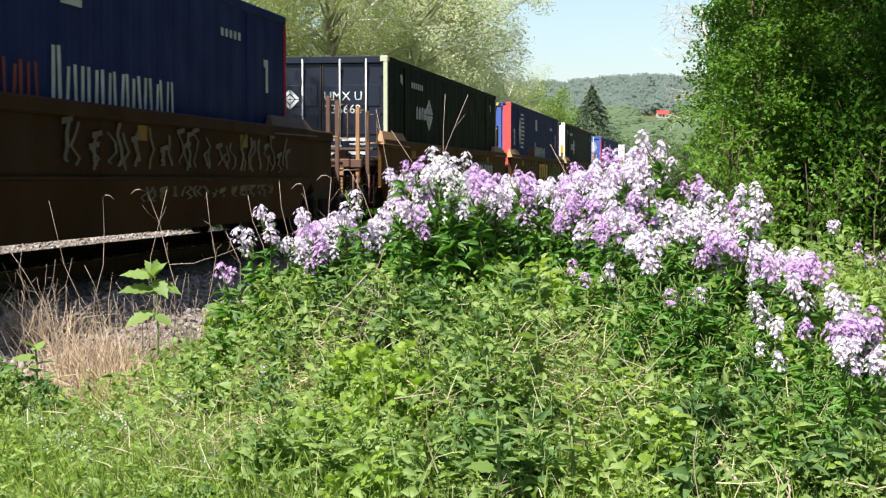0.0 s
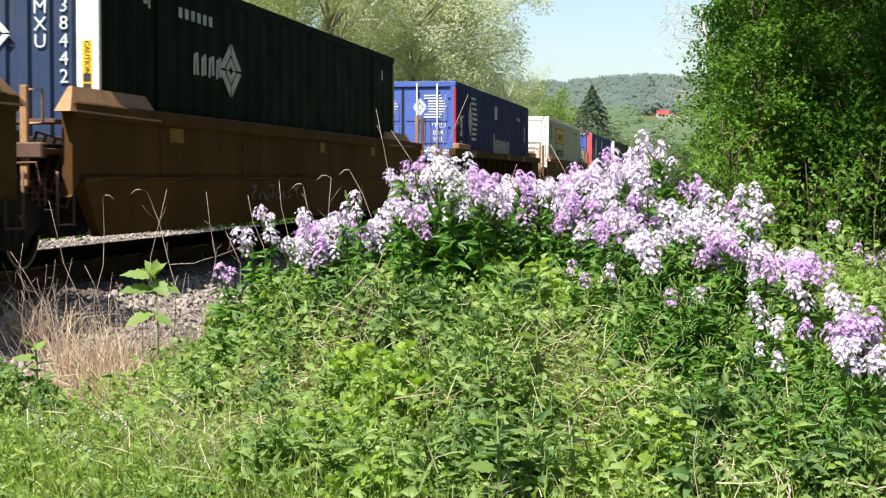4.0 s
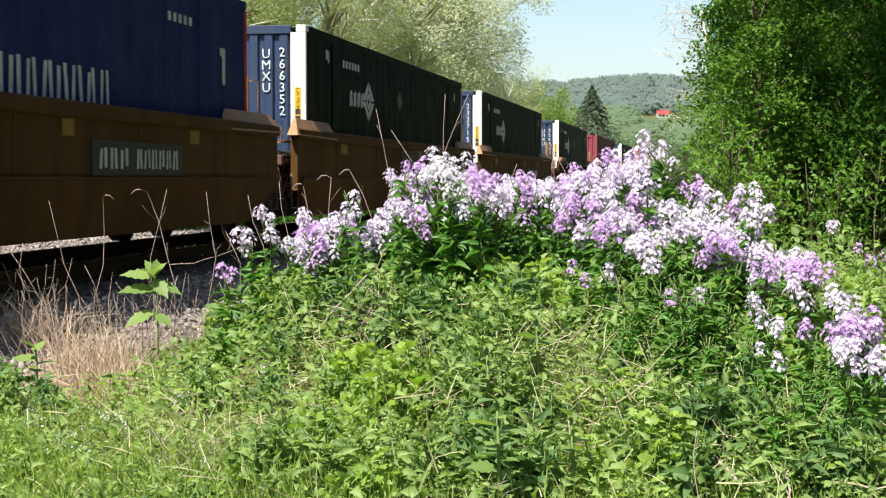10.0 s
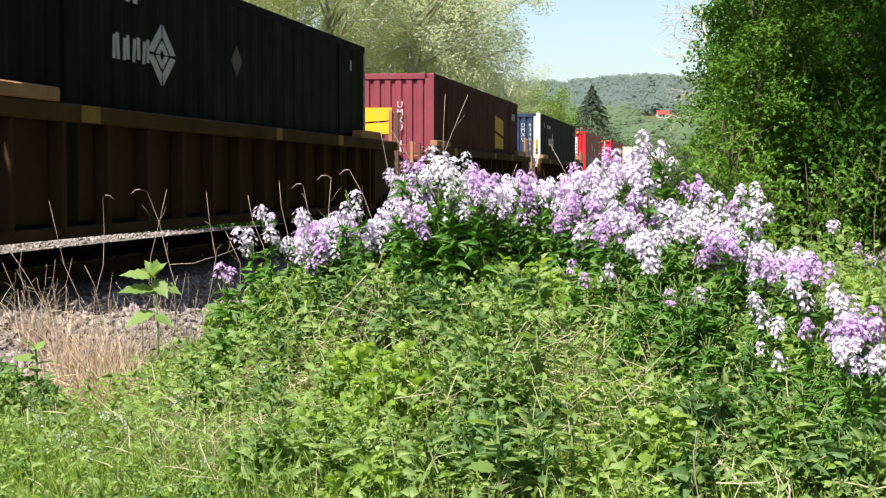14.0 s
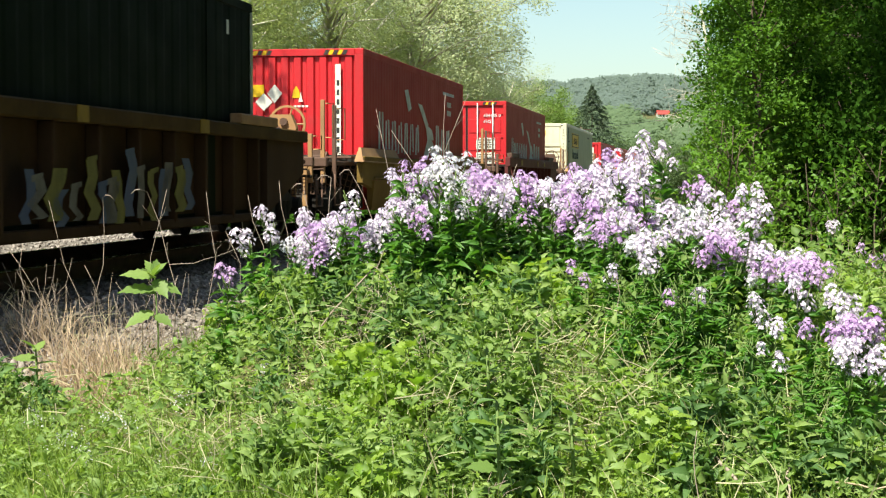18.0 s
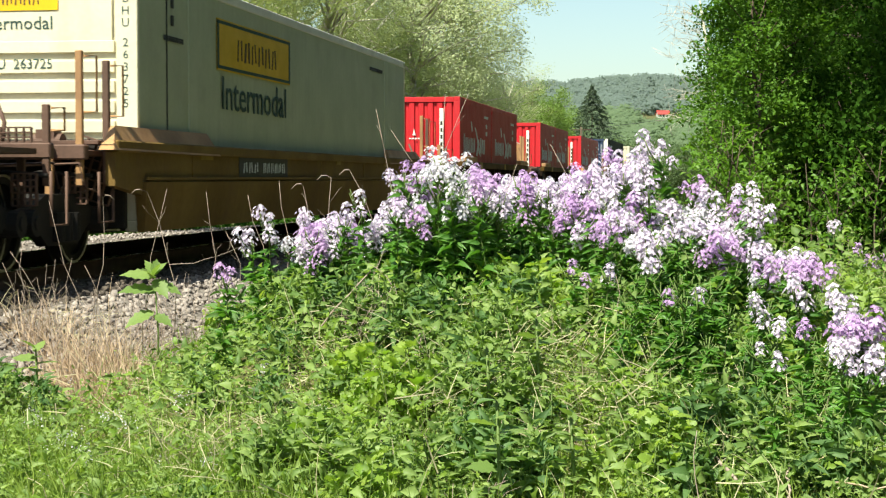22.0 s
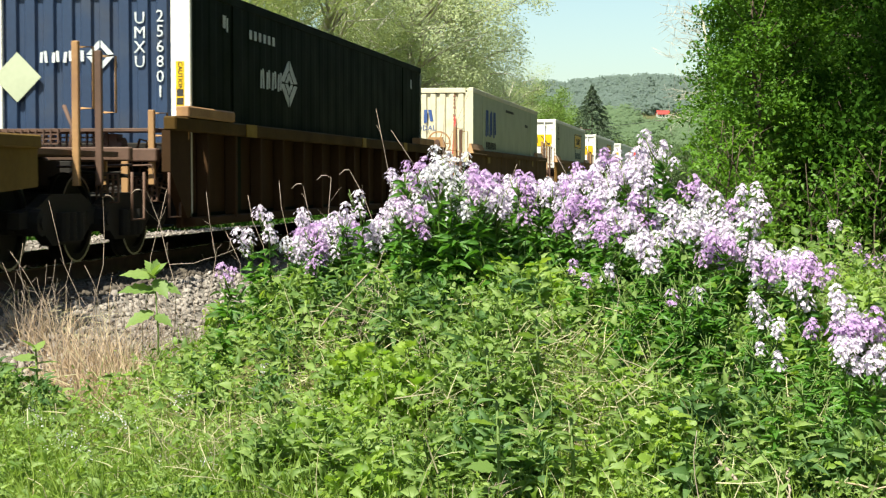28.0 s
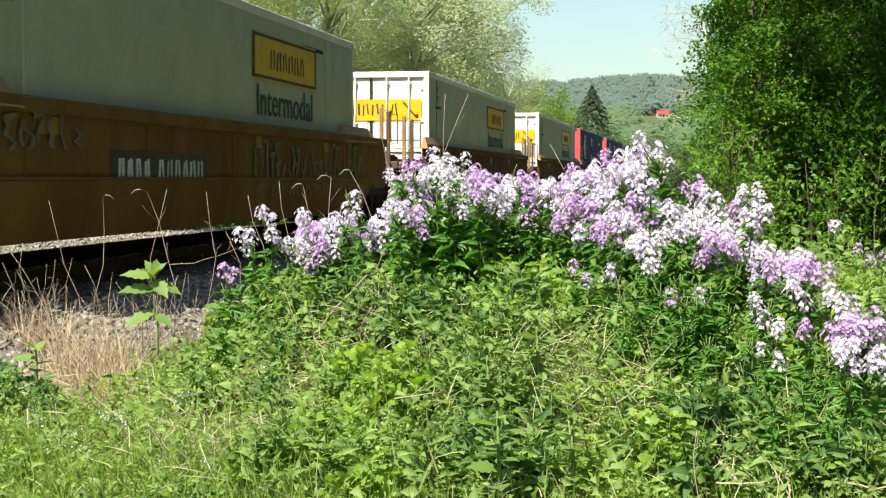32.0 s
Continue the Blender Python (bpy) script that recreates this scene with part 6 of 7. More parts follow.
def build_foreground():
    rng = np.random.default_rng(11)
    # wildflowers: heights of the bloom line over the mound, by bearing
    cols = [430, 470, 485, 520, 600, 650, 690, 705, 730, 760, 790, 830, 860, 890, 920, 950, 1000, 1046, 1108, 1174, 1228, 1260, 1303, 1325, 1360, 1405]
    tops = [430, 402, 382, 404, 374, 398, 350, 300, 318, 325, 285, 290, 312, 322, 312, 318, 322, 300, 274, 262, 320, 328, 326, 384, 442, 458]
    lows = [445, 422, 402, 440, 440, 440, 412, 372, 398, 398, 372, 350, 358, 350, 352, 396, 408, 420, 428, 424, 426, 452, 470, 470, 505, 500]
    dist = ([430, 700, 1000, 1250, 1330, 1405], [10.6, 10.3, 10.4, 10.0, 9.4, 8.9])
    for i in range(158):
        c = rng.choice([rng.uniform(515, 690), rng.uniform(690, 1010), rng.uniform(990, 1345), rng.uniform(1330, 1410)], p=[.15, .25, .56, .04])
        top, low = np.interp(c, cols, tops), np.interp(c, cols, lows)
        t = top + (low - top) * rng.uniform(0, 1) ** 1.25
        d = np.interp(c, *dist) - (t - top) * 0.006 + rng.uniform(-0.25, 0.5)
        x = aim(c, d)
        h = EYE_Z - d * (t - 316) / 2997 - float(ground_z(x, d))
        if not 0.22 < h < 1.25:
            continue
        u = rng.random()
        if 735 < c < 860:
            mat, w = ((WHITEPETAL, "white") if u < 0.5 else (PURPLE, "purple") if u < 0.7 else (LILAC, "pale lilac"))
        else:
            mat, w = ((PURPLE, "purple") if u < 0.24 else (LILAC, "pale lilac") if u < 0.90 else (WHITEPETAL, "white"))
        add_rocket(x, d, h, mat, rng, w, 5)
    for c, t, d, mat, w, k in ((707, 276, 9.9, PURPLE, "purple", 5), (700, 284, 10.0, PURPLE, "purple", 3), (790, 262, 9.8, WHITEPETAL, "white", 4), (778, 284, 9.9, WHITEPETAL, "white", 4), (832, 276, 9.8, WHITEPETAL, "white", 4), (812, 304, 9.8, WHITEPETAL, "white", 5),
                               (860, 318, 9.7, PURPLE, "purple", 6), (1174, 252, 10.2, LILAC, "pale lilac", 4), (1165, 266, 10.2, LILAC, "pale lilac", 5), (1108, 270, 10.2, LILAC, "pale lilac", 4), (480, 384, 10.2, LILAC, "pale lilac", 4), (470, 410, 10.2, LILAC, "pale lilac", 3), 
                               (590, 366, 10.2, LILAC, "pale lilac", 2), (658, 340, 10.0, LILAC, "pale lilac", 2), (738, 318, 10.0, LILAC, "pale lilac", 2), (390, 478, 9.8, PURPLE, "purple", 3), (960, 320, 10.0, PURPLE, "purple", 5), (920, 304, 10.1, PURPLE, "purple", 2),
                               (1165, 466, 8.8, LILAC, "pale lilac", 3), (1228, 520, 8.4, LILAC, "pale lilac", 2), (1028, 466, 8.9, PURPLE, "purple", 2), (1060, 470, 8.9, LILAC, "pale lilac", 2), (1188, 522, 8.4, PURPLE, "purple", 1), (1303, 322, 9.6, LILAC, "pale lilac", 4), (1360, 446, 8.9, LILAC, "pale lilac", 5),
                               (1405, 455, 8.8, PURPLE, "purple", 5), (1395, 470, 8.7, PURPLE, "purple", 2), (1350, 540, 8.2, LILAC, "pale lilac", 3), (1358, 562, 8.0, LILAC, "pale lilac", 2), (1388, 608, 7.7, LILAC, "pale lilac", 2), (1434, 576, 7.8, PURPLE, "purple", 1),
                               (1448, 504, 8.3, LILAC, "pale lilac", 3), (1470, 512, 8.2, LILAC, "pale lilac", 2), (1508, 548, 7.5, PURPLE, "purple", 5), (1488, 566, 7.4, PURPLE, "purple", 4), (1532, 530, 7.6, LILAC, "pale lilac", 5), (1530, 572, 7.4, LILAC, "pale lilac", 6),
                               (1552, 566, 7.4, LILAC, "pale lilac", 3), (1480, 590, 7.3, LILAC, "pale lilac", 4), (1520, 604, 7.2, LILAC, "pale lilac", 6), (1540, 622, 7.1, LILAC, "pale lilac", 5), (1497, 394, 11.5, LILAC, "pale lilac", 2), (1514, 436, 11.2, PURPLE, "purple", 2), (1543, 448, 11.0, PURPLE, "purple", 2)):
        x = aim(c, d)
        h = EYE_Z - d * (t - 316) / 2997 - float(ground_z(x, d))
        add_rocket(x, d, max(0.2, h), mat, rng, w, k)
    # weeds over the mound and in front of it: middle and half widths of each stand by bearing, count, kinds, size
    for c, t, wc, wt, n, kinds, lo, hi in ((560, 500, 170, 48, 48, (0, 0, 0, 2), 0.26, 0.40), (860, 455, 150, 40, 30, (0, 0, 2), 0.30, 0.42), (690, 545, 130, 40, 22, (0, 1, 1), 0.24, 0.36),
                                           (695, 680, 95, 34, 18, (2, 2, 0), 0.24, 0.34), (620, 810, 170, 50, 26, (0, 0, 0, 2), 0.24, 0.36), (860, 640, 90, 90, 26, (0, 0, 1), 0.28, 0.40), (880, 800, 90, 60, 18, (0, 0, 1), 0.24, 0.36),
                                           (1090, 640, 60, 70, 12, (2, 2), 0.16, 0.26), (1160, 770, 90, 70, 18, (0, 2, 0), 0.22, 0.32), (1290, 800, 110, 60, 14, (0, 1), 0.24, 0.34), (1450, 760, 110, 80, 20, (0, 0, 1), 0.24, 0.36),
                                           (60, 680, 66, 22, 9, (1, 0), 0.24, 0.32), (320, 862, 52, 14, 6, (1, 0), 0.15, 0.21), (130, 800, 130, 70, 8, (0, 2), 0.15, 0.24), (420, 640, 80, 60, 9, (0, 1), 0.18, 0.28), (1430, 600, 120, 60, 18, (0, 2), 0.26, 0.36), (960, 540, 110, 40, 18, (0, 0, 2), 0.28, 0.40)):
        for i in range(n):
            x, d, z = over_ground(c + wc * rng.uniform(-1, 1), t + wt * rng.uniform(-1, 1) + 12, 0.16)
            if float(lateral(x, d)) > 2.9:
                add_weed(x, d, rng.uniform(lo, hi), int(rng.choice(kinds)), rng)
    for i in range(70):
        d = rng.uniform(10.4, 12.2)
        x = aim(rng.uniform(430, 1330), d)
        if float(lateral(x, d)) > 3.2:
            add_weed(x, d, rng.uniform(0.30, 0.50), int(rng.choice([0, 1, 2], p=[0.5, 0.4, 0.1])), rng)
    # young flowerless plants with narrow leaves
    for c, t, wc, wt, n, lo, hi in ((1215, 540, 140, 90, 46, 0.40, 0.62), (890, 440, 130, 40, 18, 0.36, 0.52), (1480, 700, 90, 90, 22, 0.36, 0.50), (1300, 680, 120, 70, 14, 0.34, 0.46)):
        for i in range(n):
            x, d, z = over_ground(c + wc * rng.uniform(-1, 1), t + wt * rng.uniform(-1, 1) + 20, 0.2)
            stem, fol, tips = rocket_plant(int(rng.integers(0, 9)))
            s = float(rng.uniform(lo, hi))
            m = pose(x, d, float(ground_z(x, d)) - 0.01, rng.normal(0, 5), rng.normal(0, 5), rng.uniform(-45, 45)) @ Matrix.Diagonal((s * 1.5, s * 1.5, s, 1))
            ob = holder("leafy_stalk", "upright green stalk with narrow leaves, not yet in flower", "weed", "leafy stalks on the mound", m)
            part("stem", stem, ob)
            part("foliage", fol, ob)
    # dark leaf strip added on the far side of the track where only shade shows
    n = 16000
    s = rng.uniform(15, 75, n)
    side = rng.uniform(-3.9, -2.75, n)
    base = np.array([(m[0][3], m[1][3], m[0][0], m[1][0]) for m in (on_track(float(q)) for q in range(0, 80))])
    bx, by, ux, uy = (np.interp(s, np.arange(80), base[:, q]) for q in range(4))
    x, y = bx + side * ux, by + side * uy
    P = np.stack([x, y, ground_z(x, y) + rng.uniform(0.0, 0.62, n) * (0.75 + 0.25 * np.sin(s * 2.3))], -1)
    ln = rng.uniform(0.07, 0.15, n)
    v, f = leaves(LEAF_LO, P, rng.normal(0, 1, (n, 3)), ln, ln * 0.8, rng, 0.8)
    tagged(new("trackside_brush", raw_mesh("trackside_brush", v, f, DARKLEAF)), "strip of dark leaves added beyond the track as shade under the train", "brush", kind="stuff")
    # a tall plant with large leaves at the foot of the ballast
    pointed_plant(aim(272, 11.0), 11.0, EYE_Z - 11.0 * (488 - 316) / 2997)
    tall_leafy(aim(880, 6.6), 6.6, 0.58, 0.5)
    tall_leafy(aim(60, 10.4), 10.4, 0.42, 0.7)
    for c, d, h in ((862, 7.6, 0.50), (950, 7.9, 0.52), (1012, 6.9, 0.44)):
        tall_leafy(aim(c, d), d, h, 0.42)
    # fine growth and grass
    n = 62000
    d = rng.uniform(5.4, 13.5, n)
    c = rng.uniform(-60, 1630, n)
    x = aim(c, d)
    ok = lateral(x, d) > 3.0 + rng.uniform(0, 0.9, n)
    x, d = x[ok], d[ok]
    n = len(x)
    z = ground_z(x, d)
    P = np.stack([x, d, z + rng.uniform(0, 0.22, n) * (0.6 + 0.6 * np.sin(x * 5 + d * 3) ** 2)], -1)
    D = rng.normal(0, 1, (n, 3)) * (1, 1, 0.6) + (0, 0, 0.35)
    ln = rng.uniform(0.014, 0.045, n)
    v, f = leaves(LEAF_LO, P, D, ln, ln * rng.uniform(0.3, 0.6, n), rng, 0.8, LIGHTWARD)
    tagged(new("fine_weeds", raw_mesh("fine_weeds", v, f, FINE)), "fine pale green ground weeds in sunlight", "ground cover", kind="stuff")
    for nm, mat, tm, n, lo, hi, lab in (("undergrowth", HERB, NETTLE, 9000, 0.03, 0.085, "small mixed green leaves among the weeds"), ("ragged_undergrowth", HERB3, LOBED, 2600, 0.03, 0.06, "ragged yellow-green leaves among the weeds")):
        d = rng.uniform(5.5, 12.0, n)
        c = rng.uniform(-40, 1610, n)
        x = aim(c, d)
        mound = np.exp(-((x - 0.9) / 2.4) ** 4 - ((d - 10.0) / 2.8) ** 2)
        ok = (lateral(x, d) > 3.5) & (rng.random(n) < 0.35 + 0.65 * mound)
        x, d, mound = x[ok], d[ok], mound[ok]
        n = len(x)
        P = np.stack([x, d, ground_z(x, d) + rng.uniform(0.03, 0.24, n) + mound * rng.uniform(0, 0.24, n)], -1)
        D = rng.normal(0, 1, (n, 3)) * (1, 1, 0.5) + (0, 0, 0.25)
        ln = rng.uniform(lo, hi, n)
        v, f = leaves(tm, P, D, ln, ln * rng.uniform(0.35, 0.75, n), rng, 0.6, LIGHTWARD)
        tagged(new(nm, raw_mesh(nm, v, f, mat)), lab, "undergrowth", kind="stuff")
    n = 58000
    d = rng.uniform(5.4, 14.5, n)
    c = np.where(rng.random(n) < 0.35, rng.uniform(-60, 560, n), rng.uniform(-60, 1630, n))
    x = aim(c, d)
    ok = (lateral(x, d) > 3.1 + rng.uniform(0, 0.8, n)) & (np.sin(x * 1.7 + 1) + np.sin(d * 1.3 + x) + rng.normal(0, 0.8, n) > -0.3)
    x, d = x[ok], d[ok]
    n = len(x)
    P = np.stack([x, d, ground_z(x, d) - 0.01], -1)
    D = rng.normal(0, 0.55, (n, 3)) + (0, 0, 0.9)
    ln = rng.uniform(0.10, 0.36, n)
    v, f = leaves(BLADE, P, D, ln, rng.uniform(0.004, 0.009, n), rng, 1.0, (1, 0, 0))
    tagged(new("grass", raw_mesh("grass", v, f, GRASS)), "green grass with dead yellow blades", "grass", kind="stuff")
    # straw lying on the ground
    n = 1500
    d = rng.uniform(5.4, 12, n)
    x = aim(rng.uniform(-40, 1600, n), d)
    ok = lateral(x, d) > 2.9
    x, d = x[ok], d[ok]
    n = len(x)
    lift = rng.uniform(0.02, 0.30, n)
    for c, t, k, wide in ((400, 840, 450, 0.24), (1060, 640, 600, 0.32), (830, 745, 420, 0.22), (1020, 770, 420, 0.25), (560, 720, 140, 0.2), (120, 600, 300, 0.35), (960, 520, 260, 0.25), (1260, 800, 300, 0.3), (680, 600, 260, 0.25), (1480, 820, 200, 0.3)):
        q = over_ground(c, t, 0.05)
        x = np.concatenate([x, q[0] + rng.normal(0, wide, k)])
        d = np.concatenate([d, q[1] + rng.normal(0, wide, k)])
        lift = np.concatenate([lift, rng.uniform(0.02, 0.26, k)])
    n = len(x)
    P = np.stack([x, d, ground_z(x, d) + lift], -1)
    D = rng.normal(0, 1, (n, 3)) * (1, 1, 0.8) + (0, 0, 0.2)
    v, f = leaves(BLADE, P, D, rng.uniform(0.06, 0.26, n), rng.uniform(0.003, 0.006, n), rng, 1.0)
    tagged(new("dead_straw", raw_mesh("dead_straw", v, f, THATCH)), "dead straw stalks lying in the weeds", "straw", kind="stuff")
    # tiny pale flowers low in the weeds
    spots = [(142, 659), (54, 747), (195, 747), (230, 750), (316, 703), (465, 659), (141, 805), (150, 812), (364, 817), (200, 735), (108, 778), (250, 625), (80, 745), (310, 712), (570, 730)]
    P = np.array([over_ground(c + rng.normal(0, 10), t + rng.normal(0, 7), 0.17) for c, t in spots for k in range(4)])
    P = np.vstack([P, [over_ground(rng.uniform(20, 480), rng.uniform(600, 860), 0.15) for k in range(26)]])
    P = P[lateral(P[:, 0], P[:, 1]) > 3.0]
    P = np.repeat(P, 9, 0) + rng.normal(0, 0.016, (len(P) * 9, 3))
    D = rng.normal(0, 1, P.shape)
    v, f = leaves(LEAF_LO, P, D, 0.012, 0.013, rng, 1.0)
    tagged(new("tiny_flowers", raw_mesh("tiny_flowers", v, f, WHITEPETAL)), "tiny pale flowers low among the weeds", "small flowers", kind="stuff")
    for k, (cc, dd, hh, nn) in enumerate(((300, 12.0, 0.75, 22), (340, 11.6, 0.6, 16), (230, 12.4, 0.6, 14), (650, 9.3, 0.42, 18), (760, 8.3, 0.3, 12), (60, 12.6, 0.7, 12), (1390, 13.5, 0.9, 14), (1480, 12.6, 1.0, 16), (870, 6.5, 0.35, 10))):
        dead_brush(aim(cc, dd), dd, hh, nn, 400 + k)
    # dry grass tufts at the edge of the ballast
    for c, d, h, k in ((60, 12.6, 0.5, 90), (110, 12.2, 0.55, 120), (165, 11.8, 0.55, 150), (205, 11.6, 0.42, 130), (130, 11.4, 0.35, 120), (235, 11.9, 0.40, 80), (20, 12.9, 0.4, 60), (180, 12.2, 0.75, 60), (300, 11.8, 0.3, 50), (120, 11.0, 0.30, 240), (165, 10.8, 0.32, 260), (205, 10.9, 0.30, 220), (90, 11.2, 0.30, 160), (150, 10.4, 0.24, 200), (185, 11.3, 0.46, 200)):
        x = aim(c, d)
        r = np.random.default_rng(c)
        P = np.stack([r.normal(0, 0.07 + k * 0.0002, k), r.normal(0, 0.07, k), np.zeros(k)], -1)
        D = r.normal(0, 0.55, (k, 3)) + (0, 0, 1)
        v, f = leaves(BLADE, P, D, h * r.uniform(0.4, 1.1, k), r.uniform(0.005, 0.010, k), r, 1.0, (1, 0, 0))
        ob = new("dry_grass_tuft", raw_mesh("dry_grass_tuft", v, f, STRAW))
        ob.location = (x, d, float(ground_z(x, d)) - 0.01)
        tagged(ob, "dry straw-coloured grass tuft beside the ballast", "dry grass", "dry grass tufts")
    # arching dead stems and fallen sticks in the weeds: end bearings, radius
    r = np.random.default_rng(71)
    for i in range(34):
        c0 = r.uniform(15, 350)
        d = 11.6 + r.uniform(-0.5, 0.7)
        x0 = aim(c0, d)
        z0 = float(ground_z(x0, d)) - 0.01
        h = r.uniform(0.35, 0.85)
        lean = r.normal(0, 0.28)
        pts = [(lean * (q ** 1.8) + r.normal(0, 0.006), r.normal(0, 0.01), h * (q - 0.22 * q * q * abs(lean) * 3)) for q in np.linspace(0, 1, 7)]
        g = Geo().tube(pts, 0.0034, 5, 0.0014)
        for q in range(int(r.integers(1, 4))):
            b = np.array(pts[int(r.integers(2, 6))])
            e = b + (r.normal(0, 0.08), r.normal(0, 0.03), r.uniform(0.0, 0.13))
            g.tube([tuple(b), tuple((b + e) / 2 + r.normal(0, 0.012, 3)), tuple(e)], 0.0019, 4, 0.0009, graft=True)
        ob = new("dead_stalk", g.mesh("dead_stalk", DEADSTEM, True))
        ob.location = (x0, d, z0)
        tagged(ob, "arching grey-brown dead weed stem beside the ballast", "dead stalk", "dead stalks")
    for c0, t0, c1, t1, rad, mat, lab in ((1235, 775, 1312, 858, 0.010, DEADSTEM, "bleached grey stick lying in the weeds"), (1402, 882, 1398, 826, 0.007, DEADSTEM, "broken grey stump of a dead stem"),
                                          (1430, 793, 1575, 812, 0.004, STRAW, "golden dry reed lying in the grass"), (1440, 825, 1535, 778, 0.005, STRAW, "golden dry reed lying in the grass"),
                                          (1452, 848, 1575, 871, 0.005, STRAW, "golden dry reed lying in the grass"), (1405, 806, 1575, 806, 0.004, STRAW, "golden dry reed lying in the grass"),
                                          (552, 592, 655, 478, 0.006, DEADSTEM, "bleached grey stick lying in the weeds"), (501, 547, 630, 783, 0.0045, DEADSTEM, "long thin dead stem across the weeds"),
                                          (723, 657, 745, 592, 0.011, DEADSTEM, "broken grey stump of a dead stem"), (844, 755, 884, 793, 0.006, STRAW, "golden dry reed lying in the grass"),
                                          (889, 840, 889, 745, 0.007, DEADSTEM, "broken grey stump of a dead stem"), (1252, 772, 1345, 752, 0.006, STRAW, "golden dry reed lying in the grass"),
                                          (900, 560, 960, 520, 0.005, DEADSTEM, "bleached grey stick lying in the weeds"), (575, 650, 660, 615, 0.004, DEADSTEM, "long thin dead stem across the weeds")):
        A, B = np.array(over_ground(c0, t0, 0.16)), np.array(over_ground(c1, t1, 0.22))
        if abs(B[1] - A[1]) > 1.2:
            B = np.array((aim(c1, A[1]), A[1], EYE_Z - A[1] * (t1 - 316) / 2997))
        pts = [A + (B - A) * q + r.normal(0, 0.008, 3) for q in np.linspace(0, 1, 6)]
        low = A - (0, 0, 0.20)
        g = Geo().tube([tuple(low - A)] + [tuple(p - A) for p in pts], rad, 6, rad * 0.7)
        ob = new("dead_stick", g.mesh("dead_stick", mat, True))
        ob.location = tuple(A)
        tagged(ob, lab, "stick", "fallen sticks")
    # bare dead stalks, some bent over at the tip: foot and tip bearings, distance
    for c0, t0, c1, t1, d, hook in ((165, 520, 85, 355, 11.2, 0), (135, 500, 180, 350, 11.2, 1), (210, 560, 150, 470, 11.2, 0), (290, 520, 255, 340, 11.0, 1), (250, 500, 300, 335, 11.0, 0), (330, 500, 365, 340, 11.0, 0),
                                    (320, 480, 400, 410, 10.8, 0), (100, 560, 20, 445, 11.3, 0), (60, 580, 40, 430, 11.5, 0), (500, 440, 495, 320, 10.6, 0), (455, 440, 440, 345, 10.6, 0), (560, 420, 540, 330, 10.6, 1),
                                    (640, 420, 585, 315, 10.5, 1), (660, 400, 625, 305, 10.5, 1), (700, 330, 670, 190, 10.4, 0), (780, 290, 792, 165, 10.3, 0), (790, 240, 826, 165, 10.3, 0), (760, 330, 690, 230, 10.4, 0), (300, 470, 420, 440, 10.8, 0),
                                    (930, 380, 975, 255, 10.4, 0), (905, 420, 915, 290, 10.4, 0), (700, 520, 655, 470, 9.4, 0), (640, 520, 680, 440, 9.6, 0), (730, 650, 745, 600, 8.4, 0), (1090, 560, 1092, 490, 8.6, 0), (1310, 850, 1235, 770, 6.3, 0)):
        r = np.random.default_rng(c0 + t1)
        x0, x1 = aim(c0, d), aim(c1, d + 0.1)
        z1 = EYE_Z - d * (t1 - 316) / 2997
        zg = min(EYE_Z - d * (t0 - 316) / 2997, z1 - 0.05)
        zg = float(ground_z(x0, d)) if t0 - t1 > 60 and hook < 2 else zg
        A, B = np.array((x0, d, zg)), np.array((x1, d + 0.1, z1))
        side = np.array((z1 - zg, 0, -(x1 - x0)))
        bow = r.normal(0, 0.10)
        pts = [A + (B - A) * q + side * (bow * math.sin(math.pi * q) + r.normal(0, 0.012)) + np.array((0, r.normal(0, 0.01), 0)) for q in np.linspace(0, 1, 7)]
        if hook:
            sg = 1 if c1 > c0 else -1
            pts += [B + np.array((sg * 0.025, 0, 0.018)), B + np.array((sg * 0.055, 0, 0.016)), B + np.array((sg * 0.085, 0, -0.012))]
        g = Geo().tube([tuple(p - A) for p in pts], 0.0032, 5, 0.0013)
        for q in range(int(r.integers(1, 4))):
            p = pts[int(r.integers(2, 6))]
            e = p + np.array((r.normal(0, 0.06), r.normal(0, 0.03), r.uniform(0.03, 0.12)))
            g.tube([tuple(p - A), tuple((p + e) / 2 - A + r.normal(0, 0.008, 3)), tuple(e - A)], 0.0016, 4, 0.0008, graft=True)
        if hook:
            g.tube([tuple(p - A) for p in pts[-3:]], 0.0045, 5, 0.002, graft=True)
        ob = new("dead_stalk", g.mesh("dead_stalk", DEADSTEM, True))
        ob.location = (x0, d, zg - 0.005)
        tagged(ob, "bare brown dead weed stalk" + (" bent over at the tip" if hook else ""), "dead stalk", "dead stalks")


